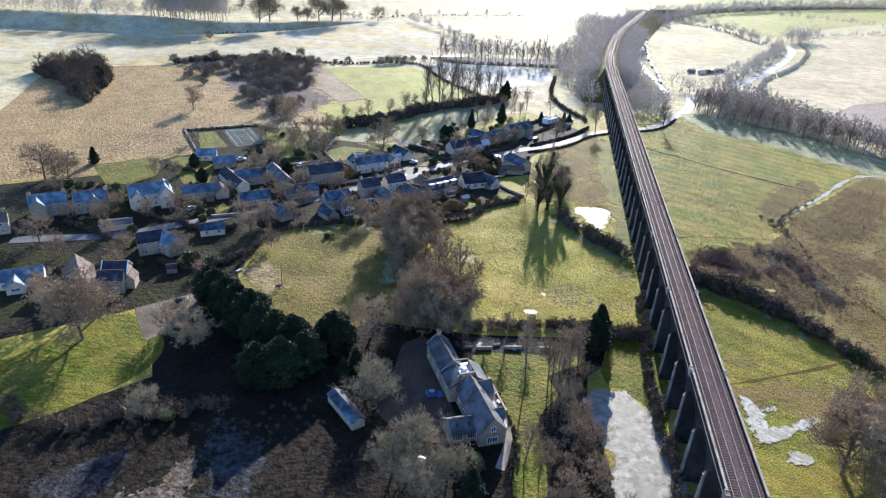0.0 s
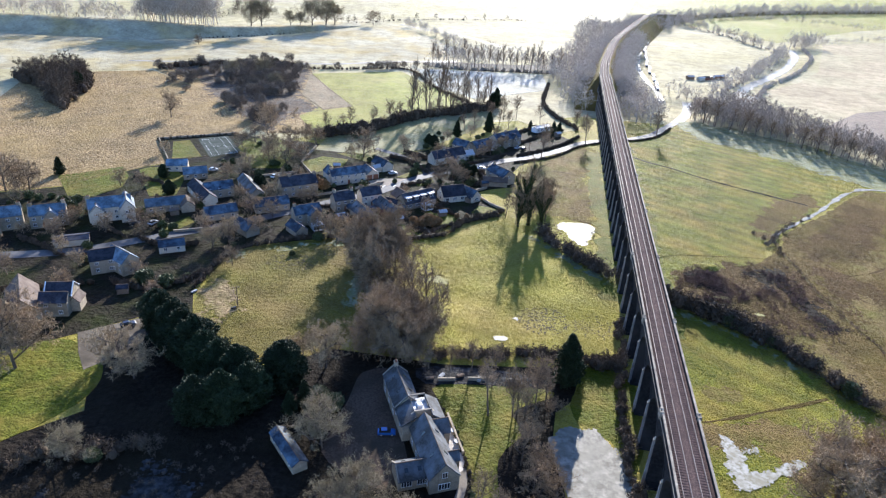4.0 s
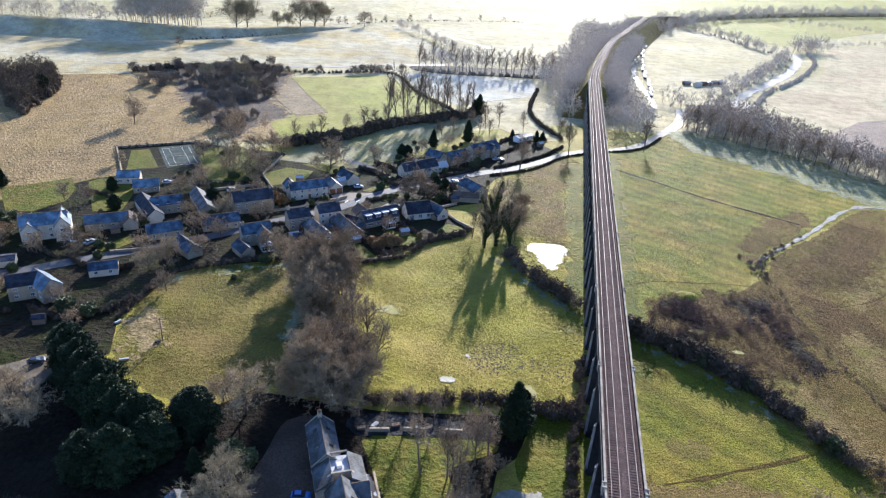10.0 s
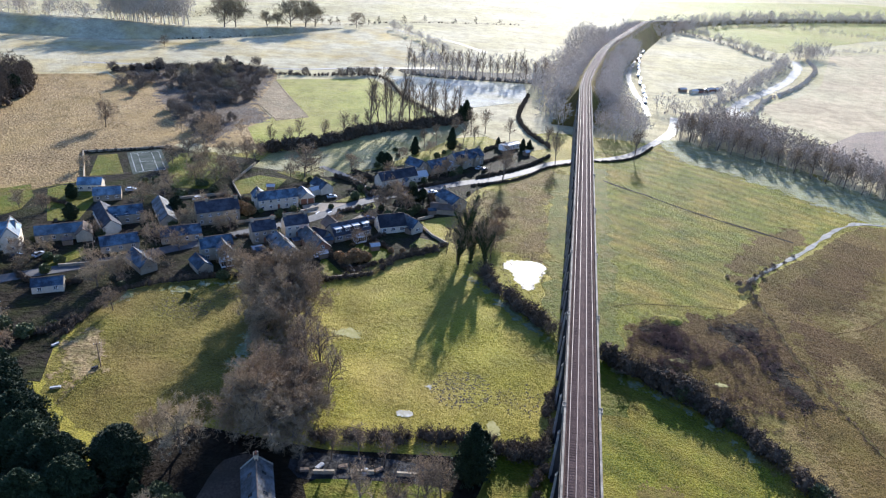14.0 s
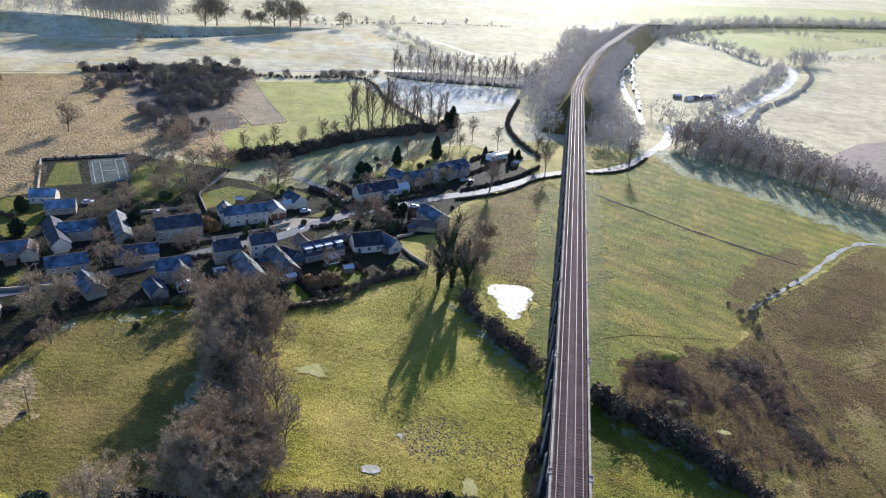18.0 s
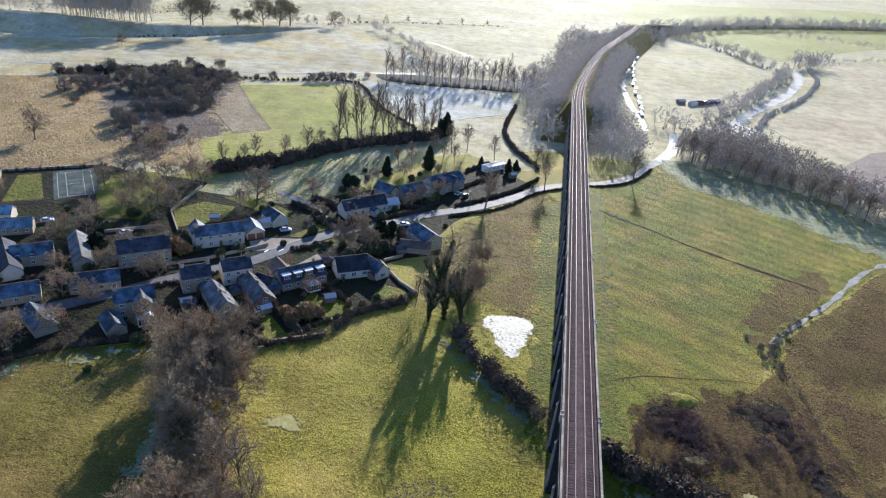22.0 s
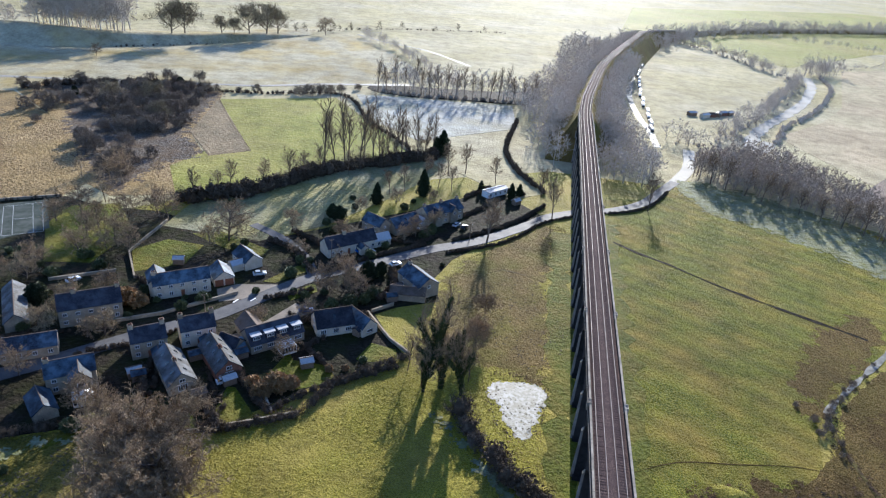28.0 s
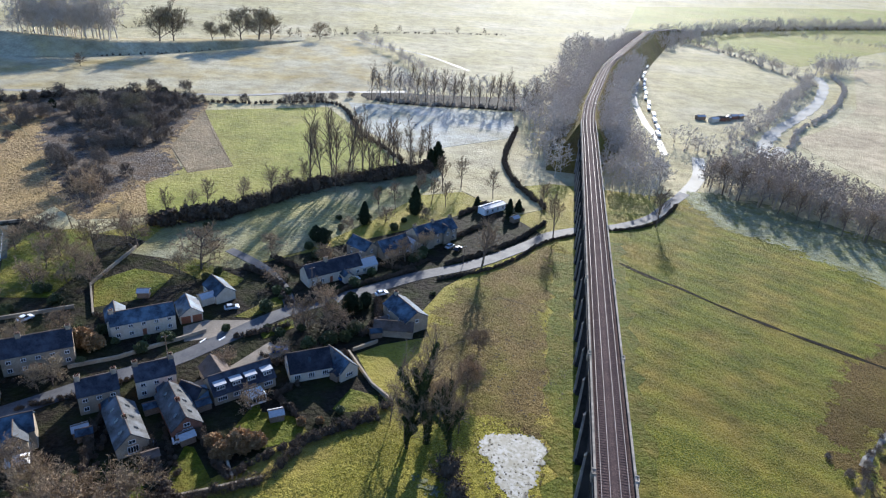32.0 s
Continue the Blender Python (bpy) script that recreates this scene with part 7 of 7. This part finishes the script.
def car(x, y, ang, colour):
    r = root("car", x, y, 0.22, ang, f"{colour} parked car with dark windows", "car", "parked cars")
    prof = [(-2.1, 0.35), (-2.12, 0.8), (-1.95, 0.95), (-1.35, 1.0), (0.8, 0.98), (1.75, 0.82), (2.1, 0.6), (2.1, 0.35)]
    cab = [(-1.75, 0.96), (-1.3, 1.45), (0.1, 1.48), (0.95, 0.96)]

    def extrude(pr, w0, w1):
        z0, z1 = min(z for _, z in pr), max(z for _, z in pr)
        n = len(pr)
        g = Geo()
        vs = []
        for s in (-1, 1):
            for px, pz in pr:
                w = w0 + (w1 - w0) * (pz - z0) / (z1 - z0)
                vs.append((px, s * w, pz))
        return g.add(vs, [tuple(range(n)), tuple(range(2 * n - 1, n - 1, -1))] + [(i, n + i, n + (i + 1) % n, (i + 1) % n) for i in range(n)])

    part("body", extrude(prof, 0.9, 0.84), PAINT[colour], r)
    part("cabin_glass", extrude(cab, 0.8, 0.62), GLASS, r)
    part("roof_panel", Geo().box(-1.3, 0.1, -0.6, 0.6, 1.45, 1.52, 0.03), PAINT[colour], r)
    for wx in (-1.3, 1.3):
        for wy in (-0.8, 0.8):
            wh = part("wheel", Geo().tube((wx, wy - 0.11, 0.31), (wx, wy + 0.11, 0.31), 0.31, 0.31, 12), TYRE, r)
            s = 1 if wy > 0 else -1
            part("rim", Geo().tube((wx, wy + s * 0.1, 0.31), (wx, wy + s * 0.125, 0.31), 0.19, 0.17, 10), LEAD, wh)


for x, y, a, c in ((-17, 311, 25, "silver"), (12, 334.0, 40, "blue"), (15, 333.5, 40, "white"), (25, 326, 35, "white"), (29, 357, 15, "white"), (-10, 256.5, 30, "white"), (2, 292, 20, "blue"),
                   (45, 363.5, 60, "silver"), (48, 362, 60, "black"), (31, 361, 60, "red"), (0, 135, 5, "blue"), (-83, 273, 20, "blue"), (-98, 300, 30, "silver"), (-69, 297, 60, "white"), (-17, 254, 40, "black"),
                   (-106, 238, 40, "black"), (-100, 240, 70, "silver"), (-78, 172, 35, "black"), (-2, 111, 80, "silver")):
    car(x, y, a, c)

for x, y, a, ln, c in ((-57, 176, 20, 2.4, LEAD), (-52, 185, 40, 1.6, IRON), (-67, 193, 60, 2.0, LEAD)):
    t = root("feed_trough", x, y, 0.1, a, "metal livestock trough on bare earth", "trough")
    part("body", Geo().box(-ln / 2, ln / 2, -0.3, 0.3, 0.15, 0.55).box(-ln / 2 + 0.06, ln / 2 - 0.06, -0.24, 0.24, 0.5, 0.56), c, t)
    for sx in (-1, 1):
        part("leg", Geo().box(sx * (ln / 2 - 0.2) - 0.05, sx * (ln / 2 - 0.2) + 0.05, -0.28, 0.28, -0.02, 0.16), IRON, t)

for x, y in ((3, 327), (-25, 285), (50, 351), (-81, 240), (-51, 186)):
    t = root("utility_pole", x, y, 0, 30, "tall wooden utility pole with crossarm", "pole")
    part("pole", Geo().tube((0, 0, -0.2), (0, 0, 7.5), 0.15, 0.1, 8), WOOD, t)
    part("crossarm", Geo().box(-0.8, 0.8, -0.06, 0.06, 6.9, 7.05), WOOD, t)
    for dx in (-0.7, 0, 0.7):
        part("insulator", Geo().tube((dx, 0, 7.05), (dx, 0, 7.25), 0.05, 0.03, 6), WHITE, t)

for x, y, a, m in ((-30.5, 255, 30, SLATE), (-14, 250, 35, TILE), (8, 266, 25, LEAD), (-45, 300, 31, TILE), (-9.5, 267.5, 38, SLATE), (27, 309, 30, TILE), (19, 283, 60, DARK_TILE), (-88, 190, 20, DARK_TILE), (70, 392, 44, LEAD), (-44, 314, 10, LEAD), (-32, 256, 35, LEAD), (-20.5, 265, 35, SLATE), (-9, 256.5, 40, LEAD), (-70, 262, 20, SLATE), (-96, 250, 30, TILE), (26, 303, 20, SLATE)):
    t = root("garden_shed", x, y, 0.1, a, "small timber garden shed with pitched roof", "shed")
    block(t, 0, 0, 0, 3.2, 2.4, 1.9, 2.6, WOOD, m, door=None)


def clods(name, cx, cy, rx, ry, n, mat, label, seed, s0=0.12, s1=0.35):
    """Trampled clods scattered over the grass."""
    rng = np.random.default_rng(seed)
    base = (np.array([(1, 0, 0), (0.3, 0.9, 0), (-0.8, 0.6, 0), (-0.8, -0.6, 0), (0.3, -0.9, 0), (0, 0, 0.45)]), np.array([(i, (i + 1) % 5, 5) for i in range(5)]))
    bits = []
    for _ in range(n):
        a, q = rng.random() * 6.283, math.sqrt(rng.random())
        bits.append(placed(base, cx + rx * q * math.cos(a), cy + ry * q * math.sin(a), 0.05, rng.random() * 6.28, s0 + (s1 - s0) * rng.random()))
    return tagged(new(name, mesh_of(name, *join(bits), mat)), label, "clods", "", "stuff")


CLOD = material("wet_clods", (0.05, 0.04, 0.025), (0.09, 0.07, 0.04), None, s1=2, rough=0.9)
clods("mud_clods", 42, 190, 8, 8, 420, CLOD, "dark trampled mud clods in the meadow", 1)
clods("mud_clods", 58, 188, 8, 7, 160, CLOD, "dark trampled mud clods in the meadow", 2)
clods("mud_clods", -42, 217, 9, 7, 260, CLOD, "dark hoof-marked clods in the paddock", 3)
clods("mud_clods", -30, 228, 7, 4, 120, CLOD, "dark hoof-marked clods in the paddock", 4)
clods("mud_clods", 62, 257, 7, 11, 150, CLOD, "dark tussocks in and round the frozen pond", 5, 0.15, 0.4)
clods("mud_clods", 66, 300, 14, 26, 420, CLOD, "dark molehills and clods on the rough grass", 6, 0.12, 0.4)
clods("tussocks", 168, 215, 24, 50, 1500, ROUGH, "brown tussocks on rough pasture", 7, 0.15, 0.4)


def tussocks(name, outline, n, mat, label, seed, s0=0.13, s1=0.3, avoid=()):
    """Low uneven tufts of grass over a field, thick in patches."""
    rng = np.random.default_rng(seed)
    P = np.array(outline, float)
    lo, hi = P.min(0), P.max(0)
    Q = lo + rng.random((n * 3, 2)) * (hi - lo)
    inside = np.zeros(len(Q), bool)
    for a, b in zip(P, np.roll(P, -1, 0)):
        if a[1] != b[1]:
            inside ^= ((a[1] > Q[:, 1]) != (b[1] > Q[:, 1])) & (Q[:, 0] < (b[0] - a[0]) * (Q[:, 1] - a[1]) / (b[1] - a[1]) + a[0])
    for cx, cy, r in avoid:
        inside &= np.hypot(Q[:, 0] - cx, Q[:, 1] - cy) > r
    thick = np.sin(Q[:, 0] * 0.23 + 1.3 * np.sin(Q[:, 1] * 0.11)) + np.sin(Q[:, 1] * 0.31 + Q[:, 0] * 0.07)
    Q = Q[inside & (thick + rng.normal(size=len(Q)) > -0.6)][:n]
    k = len(Q)
    s = s0 + (s1 - s0) * rng.random(k) ** 2
    V = np.zeros((k, 4, 3))
    turn = rng.random(k) * 6.28
    for i in range(3):
        a = turn + 2.0944 * i
        r = s * (0.75 + 0.5 * rng.random(k))
        V[:, i, 0], V[:, i, 1], V[:, i, 2] = Q[:, 0] + r * np.cos(a), Q[:, 1] + r * np.sin(a), 0.02
    V[:, 3, 0], V[:, 3, 1], V[:, 3, 2] = Q[:, 0] + rng.normal(size=k) * 0.1, Q[:, 1] + rng.normal(size=k) * 0.1, 0.06 + s * (0.3 + 0.3 * rng.random(k))
    base = np.arange(k)[:, None] * 4
    F = np.concatenate([base + [[i, (i + 1) % 3, 3]] for i in range(3)])
    return tagged(new(name, mesh_of(name, V.reshape(-1, 3), F, mat)), label, "grass", "", "stuff")


tussocks("grass_tufts", [(-12, 180), (-14, 220), (-10, 238), (13, 258), (34, 273), (56, 240), (74, 214), (63, 169), (8, 169)], 42000, GRASS, "tufted winter grass of the meadow", 21, avoid=((28.5, 178.5, 2),))
tussocks("grass_tufts", [(-66, 200), (-66, 214), (-54, 229), (-33, 237), (-20, 237), (-14, 220), (-12, 182), (-18, 168), (-34, 161), (-55, 172)], 20000, GRAZED, "short tufted grass of the paddock", 27, avoid=((-60, 189, 9),))
tussocks("grass_tufts", [(88, 215), (112, 400), (128, 412), (160, 440), (228, 395), (224, 332), (176, 297), (139, 263), (125, 238), (95, 240), (82, 206)], 65000, GREEN, "tufted green meadow grass", 22)
tussocks("grass_tufts", [(70, 120), (84, 200), (108, 186), (128, 152), (140, 105)], 22000, GREEN, "tufted green meadow grass", 23, avoid=((88, 131, 11), (86, 120, 6)))
tussocks("grass_tufts", [(40, 275), (36, 300), (48, 335), (84, 378), (90, 366), (72, 240), (66, 232)], 20000, BROWN_GRASS, "rough tufted grass beside the viaduct", 24, avoid=((62, 258, 10),))
tussocks("grass_tufts", [(125, 163), (108, 190), (88, 212), (96, 236), (130, 240), (143, 262), (178, 295), (226, 330), (300, 325), (300, 140), (160, 105)], 50000, ROUGH, "rough brown tufts of pasture grass", 25, 0.15, 0.4)
tussocks("grass_tufts", [(125, 163), (108, 190), (92, 210), (98, 234), (130, 240), (143, 262), (178, 295), (226, 330), (300, 325), (300, 140), (160, 105)], 20000, BROWN_GRASS, "straw-coloured tufts of pasture grass", 29, 0.2, 0.5)
tussocks("grass_tufts", [(-140, 138), (-112, 139), (-96, 160), (-80, 154), (-76, 138), (-97, 116), (-140, 102)], 9000, LAWN, "tufts of lawn grass", 26, 0.12, 0.3)

tussocks("grass_tufts", [(-150, 274), (-186, 256), (-238, 330), (-276, 462), (-209, 493), (-150, 440), (-104, 374), (-107, 360), (-126, 350), (-142, 341), (-123, 307)], 26000, TAN, "dry tufted tan grass", 28, 0.25, 0.7)

# the green mound in the meadow, with a dark hollow side
g = Geo()
vs, n = [], 14
for j in range(6):
    t = j / 5
    for i in range(n):
        a = 6.2832 * i / n
        r_ = 3.4 * (1 - t) ** 0.8 * (1 + 0.15 * math.sin(3 * a + 1))
        vs.append((107 + r_ * 1.2 * math.cos(a), 234 + r_ * math.sin(a), 1.5 * (1 - (1 - t) ** 1.6)))
g.add(vs, [(j * n + i, j * n + (i + 1) % n, (j + 1) * n + (i + 1) % n, (j + 1) * n + i) for j in range(5) for i in range(n)])
tagged(new("grass_mound", g.mesh("grass_mound", GRASS)), "small bright green grassy mound", "mound")

# boats along the lane, sheds in the loop field, the distant yard
HULL = Geo().add([(-7, -1, 0.1), (6, -1, 0.1), (7.5, 0, 0.1), (6, 1, 0.1), (-7, 1, 0.1), (-7, -1.05, 1.0), (6, -1.05, 1.0), (7.8, 0, 1.1), (6, 1.05, 1.0), (-7, 1.05, 1.0)],
                 [(4, 3, 2, 1, 0), (5, 6, 7, 8, 9), (0, 1, 6, 5), (1, 2, 7, 6), (2, 3, 8, 7), (3, 4, 9, 8), (4, 0, 5, 9)]).mesh("hull", IRON)
CABIN = Geo().box(-5.8, 4, -0.9, 0.9, 1.0, 2.0, 0.12).mesh("cabin", WHITE)
MOORING = resample(smooth_line([(164, 540), (170, 570), (174, 600), (179, 633), (188, 678), (202, 742), (212, 772)]), 3.0)
for i in range(15):
    t = i / 14.5
    p = MOORING[min(int(t * len(MOORING)), len(MOORING) - 1)][0]
    b = root("narrow_boat", p.x + 0.8 * math.sin(40 * t), p.y, 0.2, 84 - 14 * t, "moored narrow boat with white cabin", "boat", "moored boats")
    part("hull", HULL, None, b)
    part("cabin", CABIN, None, b)
for x, y, a, L_, m in ((204, 588, 20, 6, LEAD), (212, 585, 35, 7, LEAD), (218, 589, 10, 5, TILE), (224, 592, 60, 6, SLATE), (229, 597, 25, 5, LEAD), (234, 599, 40, 6, LEAD)):
    t = root("farm_shed", x, y, 0.1, a, "low farm shed with pale metal roof", "shed")
    block(t, 0, 0, 0, L_, 3.4, 2.2, 2.9, (WOOD, RENDER, BRICK_RED)[L_ % 3], m)
rb = np.random.default_rng(3)
for i in range(38):
    q = rb.random()
    x, y = 188 + 46 * q + 20 * rb.random(), 765 + 135 * q + 12 * rb.random()
    t = root("yard_shed", x, y, 0.1, 180 * rb.random(), "small pale shed in the distant boatyard", "shed", "boatyard sheds")
    block(t, 0, 0, 0, 5 + 5 * rb.random(), 3.5, 2.4, 3.2, WHITE if i % 2 else RENDER, LEAD if i % 3 else SLATE)

t = root("lean_to", -10.9, 269.9, 0.1, 31, "pale blue sheeted lean-to roof behind the barns", "lean-to")
part("wall", Geo().box(-1.6, 1.6, -2.2, 2.2, -0.1, 2.1), RENDER, t)
part("roof", Geo().slab([(-1.8, -2.4, 2.15), (1.8, -2.4, 2.15), (1.8, 2.4, 2.75), (-1.8, 2.4, 2.75)], 0.08), FROST_SLATE, t)
for a, b in (((-19.8, 293.1), (-18.9, 295.1)), ((-15.2, 294.8), (-14.2, 296.7))):
    ribbon("road_marking", [a, b], 0.5, WHITE, 0.235, "white painted junction marking", "road marking", 0.02)

# terrace beside the manor
sheet("terrace", [(12, 143), (14, 143), (16.5, 136), (18.5, 129), (18, 125), (16.6, 124), (15, 130), (13.2, 136)], material("terrace_paving", (0.42, 0.38, 0.32), (0.56, 0.52, 0.45), (0.34, 0.3, 0.25), s1=2, s2=0.3, rough=0.9, bump=0.3, bscale=3, bdist=0.03), 0.2, "pale paved terrace beside the stone house", "terrace")
ribbon("garden_path", [(17.6, 126), (18, 121), (17, 116), (15.5, 111)], 1.9, GRAVEL, 0.19, "orange gravel garden path", "path", rag=0.3)
for k, (a, b) in enumerate((((11, 149), (14.5, 141)), ((15, 140), (17.6, 133)), ((18, 131), (20, 122)), ((20, 119), (19, 110)))):
    wood_stuff("border_shrubs", [a, b], 0.7, LEAF if k % 2 else TWIG_DARK, EV + HG, "low border shrubs along the terrace", "shrub", 0.2, 0.45, 0.25, 120 + k)
# The yard's shade is put into the frost colour.
sheet("sunken_yard", [(5, 161), (14, 163), (34, 162), (36, 157), (20, 156), (8, 155)], FROST_SHADE, 0.13, "frosted yard behind the stone house, darkened for shade", "yard", True)
for x, y, a, c in ((9, 157, 10, WOOD), (12, 158.5, 60, LEAD), (17, 159, 20, WOOD), (22, 158, 80, LEAD), (25, 159, 35, WOOD)):
    t = root("log_pile", x, y, 0.1, a, "stack of logs and timber under frost", "log pile")
    for q in range(6):
        part("log", Geo().tube((-1.0, (q % 3 - 1) * 0.32, 0.2 + 0.3 * (q // 3)), (1.0, (q % 3 - 1) * 0.32, 0.2 + 0.3 * (q // 3)), 0.17, 0.15, 7), c, t)
for x, y in ((15.5, 137), (16.5, 133.5)):
    t = root("garden_table", x, y, 0.2, 20, "round pale garden table with a central leg", "table")
    part("tabletop", Geo().tube((0, 0, 0.7), (0, 0, 0.76), 0.7, 0.7, 14), LEAD, t)
    part("leg", Geo().tube((0, 0, 0), (0, 0, 0.7), 0.12, 0.07, 8), LEAD, t)
